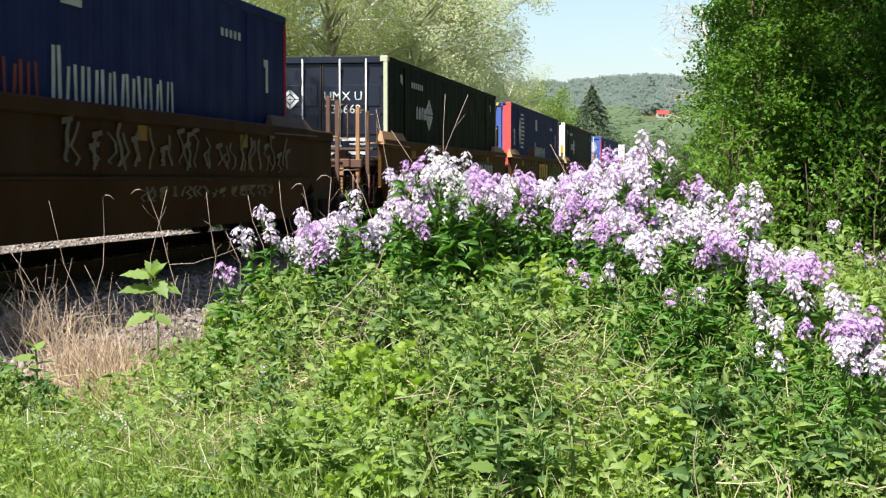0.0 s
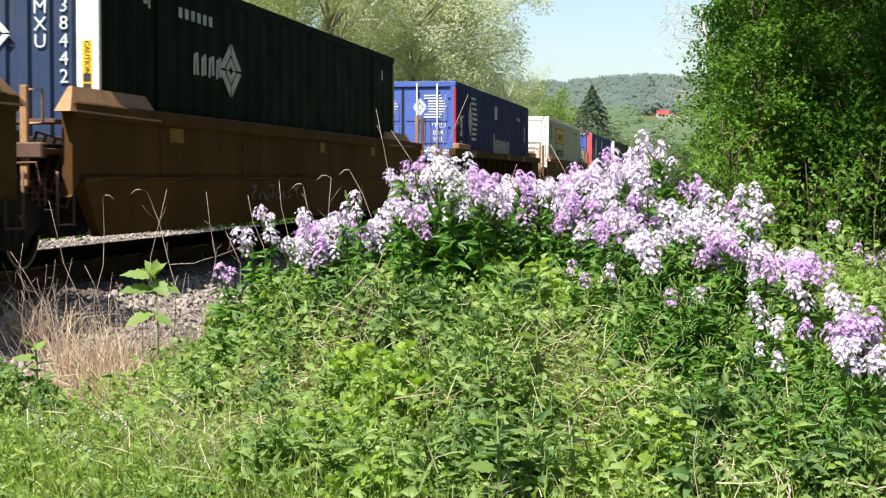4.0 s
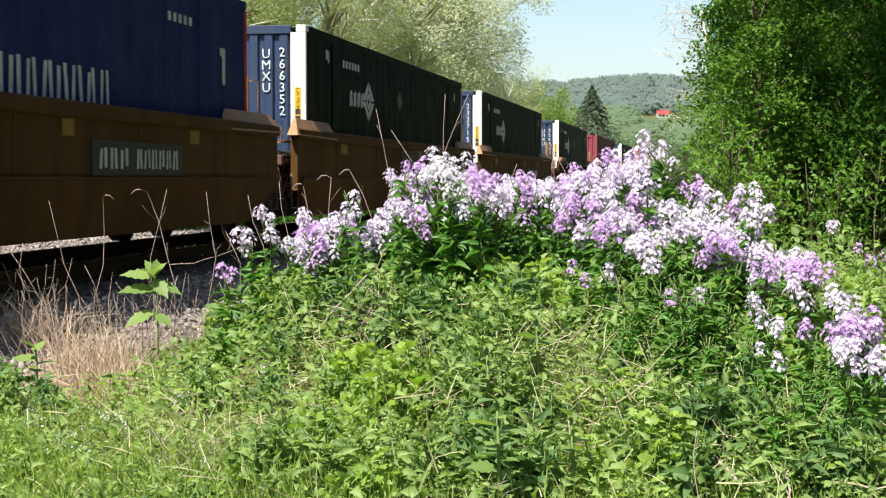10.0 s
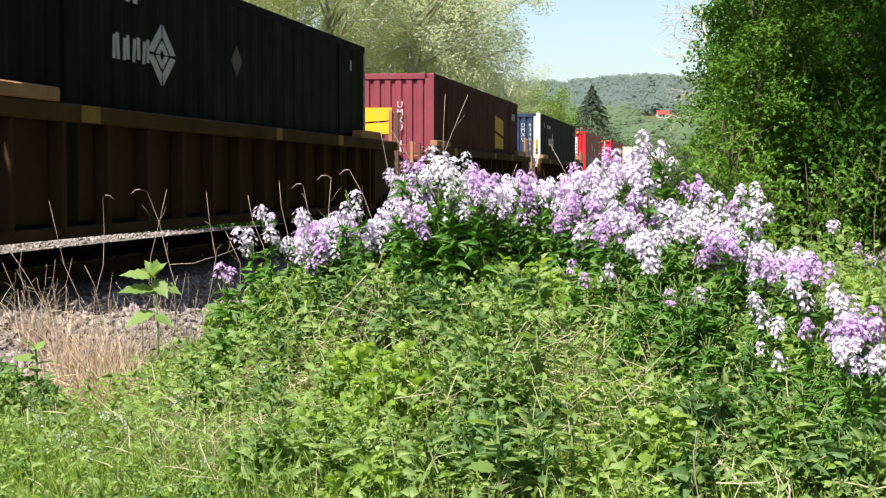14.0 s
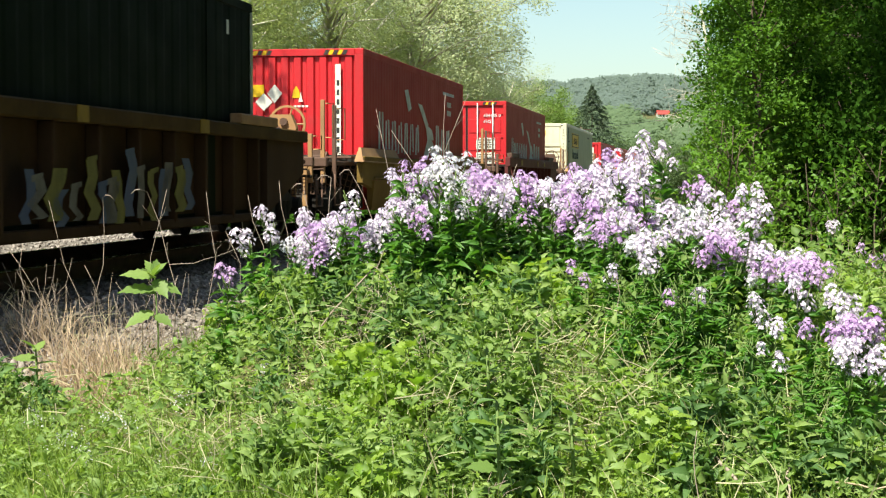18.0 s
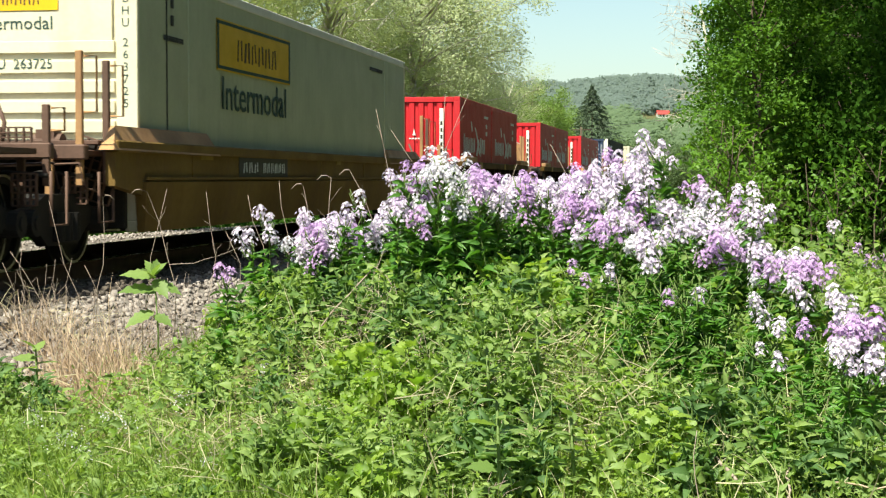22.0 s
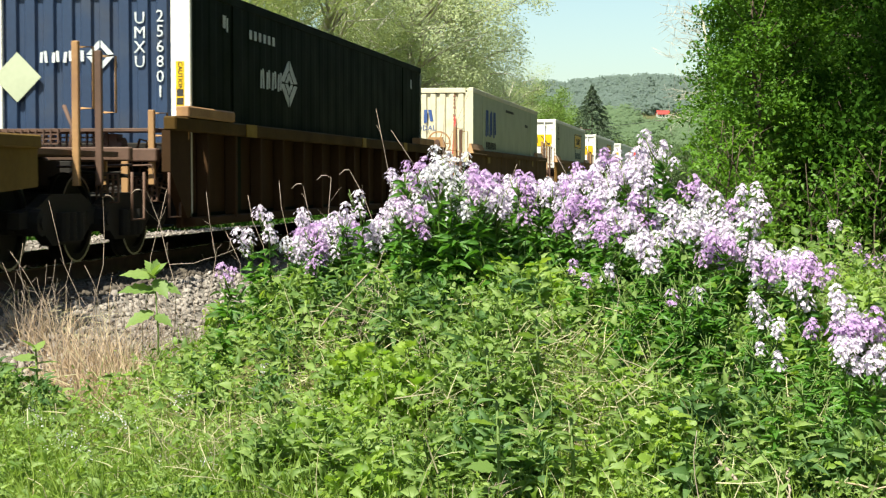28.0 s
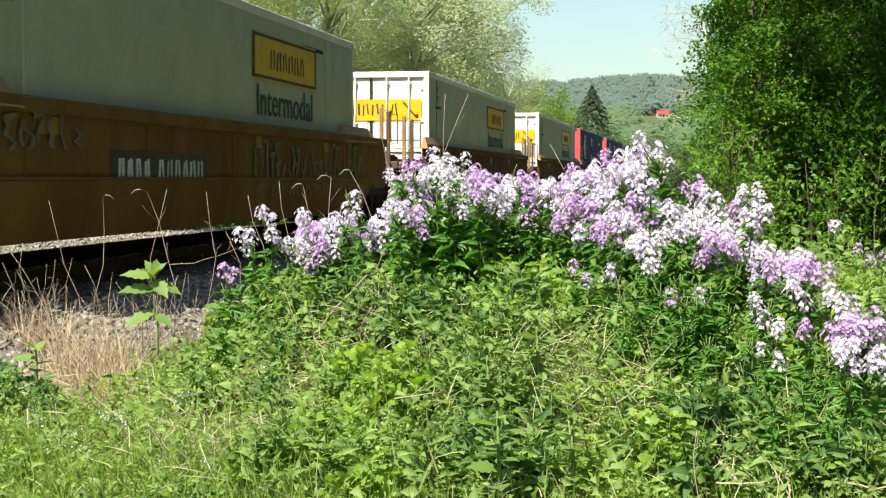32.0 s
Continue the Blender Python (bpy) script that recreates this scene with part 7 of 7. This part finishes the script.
def dead_brush(x, y, h, n, seed):
    """A tangle of bare twigs."""
    r = np.random.default_rng(seed)
    g = Geo()
    for k in range(n):
        a, sp = r.uniform(0, 6.28), r.uniform(0.1, 0.5)
        p = np.array((r.normal(0, 0.06), r.normal(0, 0.06), 0.0))
        e = p + np.array((math.cos(a) * sp * h, math.sin(a) * sp * h, h * r.uniform(0.4, 1.0)))
        pts = [p + (e - p) * q + r.normal(0, 0.025, 3) * (q > 0) for q in np.linspace(0, 1, 5)]
        g.tube([tuple(q) for q in pts], 0.003, 4, 0.0012, graft=True)
        for m in range(3):
            b = pts[int(r.integers(1, 4))]
            w = b + r.normal(0, 0.09, 3)
            g.tube([tuple(b), tuple((b + w) / 2 + r.normal(0, 0.012, 3)), tuple(w)], 0.0016, 3, 0.0008, graft=True)
    ob = new("dead_brush", g.mesh("dead_brush", DEADSTEM, True))
    ob.location = (x, y, float(ground_z(x, y)) - 0.01)
    tagged(ob, "tangle of bare grey-brown twigs beside the track", "dead brush", "dead brush")


def tall_leafy(x, y, h, size=1.0):
    rng = np.random.default_rng(int(abs(x) * 1000))
    ob = new("broadleaf_plant", Geo().tube([(0, 0, 0), (0.01, 0, h * 0.5), (0.0, 0.01, h)], 0.011, 6, 0.006).mesh("stem", STEMGREEN, True))
    ob.location = (x, y, float(ground_z(x, y)) - 0.01)
    tagged(ob, "tall green plant with large pointed leaves", "weed")
    V, F = TOOTHED
    me = cached("bigleaf", lambda: raw_mesh("leaf", V * (1, 0.78, 1), F, HERB, False))
    for k in range(13):
        z = h * (0.3 + 0.7 * k / 12)
        a = k * 2.4
        s = 0.24 if z < h * 0.85 else 0.16
        part("leaf", me, ob, "", Matrix.Translation((0, 0, z)) @ Euler((rng.normal(0, 0.2), -0.15 - (0.5 if z > h * 0.9 else 0), a)).to_matrix().to_4x4() @ Matrix.Scale(size * s * rng.uniform(0.8, 1.2), 4))


def pointed_plant(x, y, top):
    """A single stem with a crown of large pointed leaves at its tip and one lower leaf."""
    z0 = float(ground_z(x, y)) - 0.01
    h = top - z0
    ob = new("broadleaf_plant", Geo().tube([(0.02, 0, 0), (0.025, 0, h * 0.5), (0.0, 0.01, h)], 0.007, 7, 0.005).mesh("stem", STEMGREEN, True))
    ob.location = (x, y, z0)
    tagged(ob, "green plant with large pointed leaves at the top of its stem", "weed")
    V, F = TOOTHED
    me = cached("pointleaf", lambda: raw_mesh("leaf", V * (1, 0.62, 1.4), F, HERB, False))
    # height below the tip, bearing, tilt upwards, length
    for dz, a, up, size in ((0.02, 185, 12, 0.23), (0.02, 250, 30, 0.17), (0.0, 300, 45, 0.14), (0.0, 80, 60, 0.13), (0.0, 150, 55, 0.13), (0.0, 20, 50, 0.12), (0.03, -50, -30, 0.19), (0.06, -15, -12, 0.20),
                            (0.10, 190, 4, 0.24), (0.12, 120, 10, 0.18), (0.10, 60, 5, 0.18), (0.24, 205, -20, 0.22), (0.26, -30, -20, 0.16)):
        part("leaf", me, ob, "", Matrix.Translation((0.0, 0, h - dz)) @ Euler((-0.5 if 90 < a < 270 else 0.5, -radians(up), radians(a))).to_matrix().to_4x4() @ Matrix.Scale(size, 4))


# ---- trees ----
BARK = material("grey_brown_bark", (0.13, 0.10, 0.075), (0.07, 0.055, 0.04), 0.95, scale=6, fine=30, bump=0.6, spec=0.1, streak=0.6)
PALEBARK = material("pale_sycamore_bark", (0.62, 0.58, 0.48), (0.34, 0.31, 0.24), 0.9, scale=1.5, fine=12, bump=0.2, spec=0.1)
# Lighter copy of the wood's leaf, sunlight put into its colour.
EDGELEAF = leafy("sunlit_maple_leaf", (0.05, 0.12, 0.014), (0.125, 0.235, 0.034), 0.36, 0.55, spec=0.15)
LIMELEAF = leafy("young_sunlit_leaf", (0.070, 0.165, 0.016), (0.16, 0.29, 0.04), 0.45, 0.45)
PALELEAF = leafy("pale_spring_leaf", (0.27, 0.31, 0.18), (0.45, 0.48, 0.31), 0.4, 0.8, spec=0.1)
MIDLEAF = leafy("fresh_spring_leaf", (0.11, 0.19, 0.035), (0.23, 0.32, 0.075), 0.35, 0.6)
SPRUCE = leafy("spruce_needles", (0.06, 0.095, 0.055), (0.125, 0.165, 0.10), 0.1, 0.7)
# Distance haze is put into this greyed, bluish leaf colour.
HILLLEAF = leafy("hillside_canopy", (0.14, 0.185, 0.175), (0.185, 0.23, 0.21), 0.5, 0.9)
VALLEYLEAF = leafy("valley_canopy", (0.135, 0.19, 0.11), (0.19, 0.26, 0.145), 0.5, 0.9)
SOFTLEAF = leafy("soft_green_leaf", (0.075, 0.125, 0.05), (0.14, 0.20, 0.085), 0.35, 0.7)


def tree_meshes(key, seed, h, spread, trunk_r, n_limb, n_leaf, leaf, leafmat, bark, low=0.2, puff=0.55, tmpl=LEAF_LO, flat=1.0, calm=False):
    def make():
        rng = np.random.default_rng(seed)
        g = Geo()
        trunk = [(0, 0, -0.1)] + [(rng.normal(0, 0.02) * h * k / 6, rng.normal(0, 0.02) * h * k / 6, h * 0.92 * k / 6) for k in range(1, 7)]
        g.tube(trunk, trunk_r, 9, trunk_r * 0.2)
        lim, tips = Geo(), []
        for k in range(n_limb):
            z = h * (low + (0.92 - low) * (k + rng.random()) / n_limb)
            a = k * 2.4 + rng.normal(0, 0.4)
            reach = spread * (0.55 + 0.6 * math.sin(math.pi * min(1, max(0.08, (z / h - low) / (1.08 - low))))) * rng.uniform(0.7, 1.1)
            p0 = np.array([0, 0, z * 0.85])
            e = np.array([math.cos(a) * reach, math.sin(a) * reach, z + reach * rng.uniform(0.0, 0.4) - p0[2] * 0.0])
            m1 = p0 + (e - p0) * 0.5 + np.array([0, 0, 0.12 * reach]) + rng.normal(0, 0.05 * reach, 3)
            lim.tube([tuple(p0), tuple(m1), tuple(e)], trunk_r * 0.34, 6, trunk_r * 0.06)
            tips += [p0 + (e - p0) * 0.62, e]
            for q in range(4):
                b = p0 + (e - p0) * rng.uniform(0.35, 0.95)
                w = b + np.clip(rng.normal(0, 1, 3), -1.2, 1.2) * 0.24 * reach + np.array([0, 0, 0.08 * reach])
                lim.tube([tuple(b), tuple((b + w) / 2 + rng.normal(0, 0.03 * reach, 3)), tuple(w)], trunk_r * 0.10, 4, trunk_r * 0.03)
                tips.append(w)
        tips = np.array(tips)
        c = rng.integers(0, len(tips), n_leaf)
        clump = tips[:, None, :] + np.clip(rng.normal(0, 1, (len(tips), 4, 3)), -1.3, 1.3) * spread * 0.13
        P = clump[c, rng.integers(0, 4, n_leaf)] + np.clip(rng.normal(0, 1, (n_leaf, 3)), -1.7, 1.7) * puff * 0.36
        P[:, 2] = np.maximum(tips[c][:, 2] + (P[:, 2] - tips[c][:, 2]) * flat, 0.15)
        D = rng.normal(0, 1, (n_leaf, 3)) * (1, 1, 0.4 + 0.6 * flat) + (0, 0, -0.25)
        if calm:
            D = np.cross(D, np.array((-0.3, -0.5, 0.75)))
        ln = leaf * rng.uniform(0.6, 1.3, n_leaf)
        v, f = leaves(tmpl, P, D, ln, ln * (0.8 if tmpl is LEAF_LO else 0.55), rng, 0.35 if calm else 0.9 * flat, (-0.3, -0.5, 0.75) if calm else (0, 0, 1))
        return g.mesh("trunk", bark, True), lim.mesh("branching", bark, True), raw_mesh("crown", v, f, leafmat)
    return cached(("tree", key), make)


def add_tree(name, meshes, x, y, scale, turn, label, category, group, dz=0.0):
    ob = holder(name, label, category, group, pose(x, y, float(ground_z(x, y)) + dz, 0, 0, turn) @ Matrix.Scale(scale, 4))
    for n, me in zip(("trunk", "branching", "crown"), meshes):
        part(n, me, ob)
    return ob


def build_trees():
    rng = np.random.default_rng(21)
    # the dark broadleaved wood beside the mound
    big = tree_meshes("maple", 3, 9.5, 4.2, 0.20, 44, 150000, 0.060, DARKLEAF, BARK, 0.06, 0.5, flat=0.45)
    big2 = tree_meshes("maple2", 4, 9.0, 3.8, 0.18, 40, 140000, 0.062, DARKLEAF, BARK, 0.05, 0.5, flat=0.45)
    # Those out of sight are added to block sky light on the train.
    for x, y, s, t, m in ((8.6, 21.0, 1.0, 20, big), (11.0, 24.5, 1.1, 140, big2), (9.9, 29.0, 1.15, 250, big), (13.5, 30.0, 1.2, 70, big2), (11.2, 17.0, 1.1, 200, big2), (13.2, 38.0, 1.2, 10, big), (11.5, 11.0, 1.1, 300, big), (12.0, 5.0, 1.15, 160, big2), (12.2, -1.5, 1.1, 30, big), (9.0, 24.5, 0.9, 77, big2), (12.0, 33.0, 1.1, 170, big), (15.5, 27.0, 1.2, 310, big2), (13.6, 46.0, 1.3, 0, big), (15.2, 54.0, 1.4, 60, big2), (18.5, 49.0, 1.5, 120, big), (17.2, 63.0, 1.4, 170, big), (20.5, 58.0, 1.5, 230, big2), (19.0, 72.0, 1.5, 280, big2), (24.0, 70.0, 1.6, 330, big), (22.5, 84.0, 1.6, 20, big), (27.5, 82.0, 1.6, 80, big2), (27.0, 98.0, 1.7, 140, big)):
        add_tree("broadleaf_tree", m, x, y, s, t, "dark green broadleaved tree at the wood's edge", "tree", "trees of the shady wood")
    # Unseen trees added to shade the wood; the last one shades the track.
    tall = tree_meshes("tall", 5, 14.0, 4.6, 0.26, 26, 60000, 0.12, DARKLEAF, BARK, 0.46, 0.6)
    for x, y, s, t in ((8.8, 8.5, 1.1, 0), (6.8, 14.0, 1.1, 120), (7.2, 17.5, 1.1, 220), (-9.5, 29.5, 0.9, 40)):
        add_tree("tall_tree", tall, x, y, s, t, "tall dark green tree out of view, added to cast shade", "tree", "trees of the shady wood")
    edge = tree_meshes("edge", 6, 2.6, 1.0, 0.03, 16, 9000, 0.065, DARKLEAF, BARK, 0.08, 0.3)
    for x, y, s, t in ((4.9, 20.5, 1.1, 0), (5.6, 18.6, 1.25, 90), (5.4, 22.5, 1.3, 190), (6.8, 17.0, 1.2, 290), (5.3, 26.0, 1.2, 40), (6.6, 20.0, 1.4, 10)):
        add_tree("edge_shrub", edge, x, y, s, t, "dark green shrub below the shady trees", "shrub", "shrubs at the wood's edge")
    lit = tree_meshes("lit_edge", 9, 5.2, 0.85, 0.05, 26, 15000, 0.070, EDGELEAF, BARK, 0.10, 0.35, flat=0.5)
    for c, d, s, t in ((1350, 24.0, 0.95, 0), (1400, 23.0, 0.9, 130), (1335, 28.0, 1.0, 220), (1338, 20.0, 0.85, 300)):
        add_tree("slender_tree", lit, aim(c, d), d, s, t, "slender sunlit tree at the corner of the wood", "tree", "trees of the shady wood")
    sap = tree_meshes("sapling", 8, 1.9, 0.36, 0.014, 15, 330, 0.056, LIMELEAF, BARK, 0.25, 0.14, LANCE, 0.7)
    for c, top, d, t in ((1290, 190, 15.0, 0), (1335, 205, 15.5, 80), (1275, 250, 16.0, 150), (1430, 262, 13.5, 200), (1475, 270, 13.0, 260), (1555, 230, 13.5, 30), (1272, 180, 15.3, 20), (1312, 225, 14.6, 110), (1345, 300, 14.0, 310)):
        x = aim(c, d)
        h = EYE_Z - d * (top - 316) / 2997 - float(ground_z(x, d))
        add_tree("sapling", sap, x, d, h / 1.9, t, "young sunlit sapling with light green leaves", "sapling", "saplings before the wood")
    # bare pale branches reaching out of the wood
    tw = np.random.default_rng(63)
    d = 28.0
    g = Geo().tube([(0, 0, 0), (0.1, 0, 1.8), (-0.1, 0, 3.2), (-0.3, 0, 4.4)], 0.05, 6, 0.015)
    twigs = Geo()
    for k in range(26):
        z = tw.uniform(2.4, 4.2)
        b = np.array((-0.1, 0.0, z))
        e = b + (-tw.uniform(0.3, 0.85), tw.normal(0, 0.3), tw.uniform(-0.25, 0.35))
        twigs.tube([tuple(b), tuple((b + e) / 2 + tw.normal(0, 0.06, 3)), tuple(e)], 0.007, 4, 0.003, graft=True)
        for q in range(6):
            p = b + (e - b) * tw.uniform(0.3, 1.0)
            w = p + tw.normal(0, 0.16, 3) + (-0.05, 0, 0.03)
            twigs.tube([tuple(p), tuple((p + w) / 2 + tw.normal(0, 0.02, 3)), tuple(w)], 0.0035, 3, 0.0015, graft=True)
    x = aim(1268, d)
    bare = holder("bare_tree", "thin leafless pale tree at the wood's edge", "tree", "", pose(x, d, float(ground_z(x, d))))
    part("trunk", g.mesh("trunk", PALEBARK, True), bare)
    part("branching", twigs.mesh("branching", PALEBARK, True), bare)
    # pale spring trees behind the line
    pale = [tree_meshes("pale%d" % k, 30 + k, 19, 6.0, 0.42, 34, 48000, 0.19, PALELEAF, PALEBARK, 0.16, 1.3, calm=True) for k in range(3)]
    fresh = [tree_meshes("fresh%d" % k, 40 + k, 15, 5.2, 0.30, 22, 26000, 0.24, MIDLEAF, BARK, 0.08, 1.3) for k in range(2)]
    for i, (x, y, s) in enumerate(((-2.2, 128, 1.0), (1.0, 140, 0.97), (-8, 120, 1.0), (-14, 112, 1.0), (-4, 150, 1.1), (-21, 108, 1.0), (-27, 96, 1.0), (-12, 135, 1.1), (-20, 128, 1.15), (-32, 88, 1.0), (6.2, 160, 0.60), (-28, 120, 1.2), (-36, 104, 1.2))):
        add_tree("spring_tree", pale[i % 3], x, y, s, i * 67, "pale olive tree in thin spring leaf, white limbs", "tree", "pale trees behind the track")
    for i, (x, y, s) in enumerate(((10.5, 190, 0.72), (13.5, 225, 0.75), (7.5, 175, 0.7), (-16, 92, 0.5), (-20, 78, 0.5), (-24, 66, 0.5), (-30, 72, 0.7), (-36, 60, 0.8), (-42, 80, 0.9), (-26, 50, 0.5), (-34, 46, 0.7), (-22, 40, 0.45), (-18, 60, 0.42), (17, 260, 0.8), (0, 170, 0.9), (-8, 165, 1.0), (-20, 160, 1.1), (-34, 140, 1.2), (-46, 110, 1.2))):
        add_tree("young_tree", fresh[i % 2], x, y, s, i * 71, "fresh green tree behind the railway line", "tree", "green trees behind the track")
    # spruce
    sp = np.random.default_rng(55)
    hh = 12.5
    n = 16000
    t = sp.uniform(0.02, 1, n) ** 0.8
    lay = np.round(t * 22) / 22 * 0.5 + t * 0.5
    a = sp.uniform(0, 6.28, n)
    bough = 0.75 + 0.25 * np.sin(a * 7 + lay * 40)
    r = (1 - lay) * 9.6 * np.sqrt(sp.uniform(0.03, 1, n)) * bough
    P = np.stack([r * np.cos(a), r * np.sin(a), lay * hh + 0.4 - r * 0.28 + sp.normal(0, 0.08, n)], -1)
    D = np.stack([np.cos(a), np.sin(a), sp.uniform(-0.6, 0.2, n)], -1)
    v, f = leaves(LEAF_LO, P, D, 0.42 * (1.1 - 0.5 * t), 0.16, sp, 0.4)
    ob = holder("spruce_tree", "dark green conical spruce beyond the train", "tree", "", pose(aim(1047, 215), 215, float(ground_z(aim(1047, 215), 215)) + 0.2))
    part("trunk", Geo().tube([(0, 0, -0.4), (0, 0, hh)], 0.2, 7, 0.03).mesh("trunk", BARK, True), ob)
    part("crown", raw_mesh("crown", v, f, SPRUCE), ob)
    # bushes between the line and the wood
    bush = tree_meshes("bush", 60, 3.4, 1.7, 0.05, 16, 9000, 0.12, SOFTLEAF, BARK, 0.06, 0.4)
    for c, d, s, t in ((1150, 150, 0.8, 0), (1185, 130, 0.8, 50), (1212, 110, 1.0, 99), (1232, 80, 0.8, 140), (1128, 235, 2.0, 250), (1215, 62, 0.6, 300), (1095, 330, 1.7, 45), (1142, 245, 1.9, 10), (1175, 280, 1.7, 75), (1205, 220, 1.5, 160), (1070, 300, 1.6, 33)):
        add_tree("bush", bush, aim(c, d), d, s, t, "fresh green bush beside the line", "bush", "bushes beside the line")
    # wooded hills
    n = 3600
    d = rng.uniform(330, 1750, n)
    c = rng.uniform(880, 1420, n)
    x = aim(c, d)
    z = ground_z(x, d)
    keep = rng.random(n) < np.clip((d - 250) / 900, 0.3, 1)
    x, d, z = x[keep], d[keep], z[keep]
    n = len(x)
    size = rng.uniform(4.5, 8.0, n) * np.clip(d / 1200, 0.45, 1)
    k = 120
    house = (np.abs(x - aim(1172, d)) < 16) & (d > 930) & (d < 1150)
    for nm, mat, lab, sel in (("hillside_woods", HILLLEAF, "spring woods covering the far hills, haze put into their grey-green colour", (d > 1120) & ~house), ("valley_woods", VALLEYLEAF, "light green trees in the valley below the hills", (d <= 1120) & ~house)):
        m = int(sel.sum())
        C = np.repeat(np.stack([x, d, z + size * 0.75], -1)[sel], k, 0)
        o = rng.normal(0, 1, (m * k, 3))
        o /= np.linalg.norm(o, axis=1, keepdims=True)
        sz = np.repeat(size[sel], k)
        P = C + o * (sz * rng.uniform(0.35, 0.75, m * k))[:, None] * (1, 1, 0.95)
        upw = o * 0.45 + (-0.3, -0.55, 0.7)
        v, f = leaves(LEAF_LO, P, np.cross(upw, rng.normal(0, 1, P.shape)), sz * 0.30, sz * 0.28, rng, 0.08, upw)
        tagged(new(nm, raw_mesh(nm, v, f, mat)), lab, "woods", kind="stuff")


ROOF = material("red_metal_roof", (0.55, 0.06, 0.05), (0.45, 0.05, 0.045), 0.5, scale=1.0, bump=0.02)
WALLPAINT = material("pale_house_paint", (0.62, 0.60, 0.55), (0.5, 0.48, 0.44), 0.8, scale=1.0, bump=0.05)
GLASSDARK = material("dark_window_glass", (0.03, 0.035, 0.04), (0.02, 0.025, 0.03), 0.1, scale=1.0, bump=0.0, spec=0.8)
CABLE = material("black_cable", (0.03, 0.03, 0.03), (0.04, 0.04, 0.04), 0.7, bump=0.0)


def build_far_things():
    d = 1130.0
    x = aim(1172, d)
    h = holder("farmhouse", "small pale house with a red metal roof on the hillside", "house", "", pose(x, d, float(ground_z(x, d)) - 0.2, 0, 0, 8) @ Matrix.Scale(1.15, 4))
    part("wall", Geo().prism([(-2.2, -3.0), (2.2, -3.0), (2.2, 2.6), (0, 4.2), (-2.2, 2.6)], "x", -3.4, 3.4).mesh("wall", WALLPAINT), h)
    part("roof", Geo().prism([(-2.7, 2.3), (0, 4.5), (2.7, 2.3), (2.7, 2.15), (0, 4.3), (-2.7, 2.15)], "x", -3.8, 3.8).mesh("roof", ROOF), h, "red metal roof")
    for wx in (-2, 0, 2):
        w = part("window", box_mesh("window", 0.9, 0.08, 1.2, GLASSDARK), h, "", at(wx, -2.22, 0.8))
        part("window_frame", Geo().box(-0.55, 0.55, -0.05, 0.02, -0.08, 0.0).box(-0.55, 0.55, -0.05, 0.02, 1.2, 1.28).mesh("window_frame", WALLPAINT), w)
    g = Geo().tube([(aim(1040, 180), 180, EYE_Z + 180 * 86 / 2997), (aim(1150, 175), 175, EYE_Z + 175 * 100 / 2997), (aim(1290, 170), 170, EYE_Z + 170 * 113 / 2997)], 0.02, 5)
    for xx, yy, zz in ((aim(1028, 181), 181.0, 85), (aim(1300, 170), 170.0, 114)):
        top = EYE_Z + yy * zz / 2997
        p = holder("utility_pole", "weathered wooden utility pole with a cable", "utility pole", "utility poles", pose(xx, yy, float(ground_z(xx, yy))))
        hgt = top + 0.3 - float(ground_z(xx, yy))
        part("pole", Geo().tube([(0, 0, -0.3), (0, 0, hgt)], 0.14, 8, 0.1).mesh("pole", BARK, True), p)
        part("crossarm", box_mesh("crossarm", 2.0, 0.1, 0.12, BARK), p, "", at(0, 0, hgt - 0.35))
    tagged(new("overhead_cable", g.mesh("overhead_cable", CABLE)), "thin black overhead cable between two poles", "cable")


# ---- motion of the train, its wheels and the wind in the flowers ----
def motions():
    times = [0.0] + [float(k) for k in range(1, 32, 1)] + [32.0]
    for ob, s0, z in MOVERS:
        walk(ob, [(t, on_track(train_s(s0, t), 0, z)) for t in times])
    for ws, y, s0 in WHEELS:
        rows, a, fr = [], 0.0, 0
        seen = [k for k in range(0, 961) if 11.0 < train_s(s0, k / 30.0) + y < 40.0]
        base = Matrix.Translation((0, y, 0.457))
        rows.append((0.0, base.copy()))
        last = 0
        for k in seen:
            if k <= last:
                continue
            d = train_s(s0, (k - 1) / 30.0) - train_s(s0, k / 30.0)
            a += d / 0.457
            if k - last > 1:
                rows.append(((k - 1) / 30.0, base @ Matrix.Rotation(a - d / 0.457, 4, "X")))
            rows.append((k / 30.0, base @ Matrix.Rotation(a, 4, "X")))
            last = k
        if last < 960:
            rows.append((32.0, base @ Matrix.Rotation(a, 4, "X")))
        if len(rows) > 2:
            walk(ws, rows)
    rng = random.Random(77)
    for ob, m in FLOWERS:
        rows = []
        loc, rot, sc = m.decompose()
        for k in range(0, 33, 2):
            amp = 0.25 if k < 15 else 0.75
            q = Euler((radians(rng.gauss(0, amp)), radians(rng.gauss(0.3 * amp, amp)), 0)).to_quaternion()
            rows.append((float(k), Matrix.LocRotScale(loc, q @ rot, None)))
        walk(ob, rows)


build_ground()
build_foreground()
build_trees()
build_far_things()
build_train()
build_track()
motions()
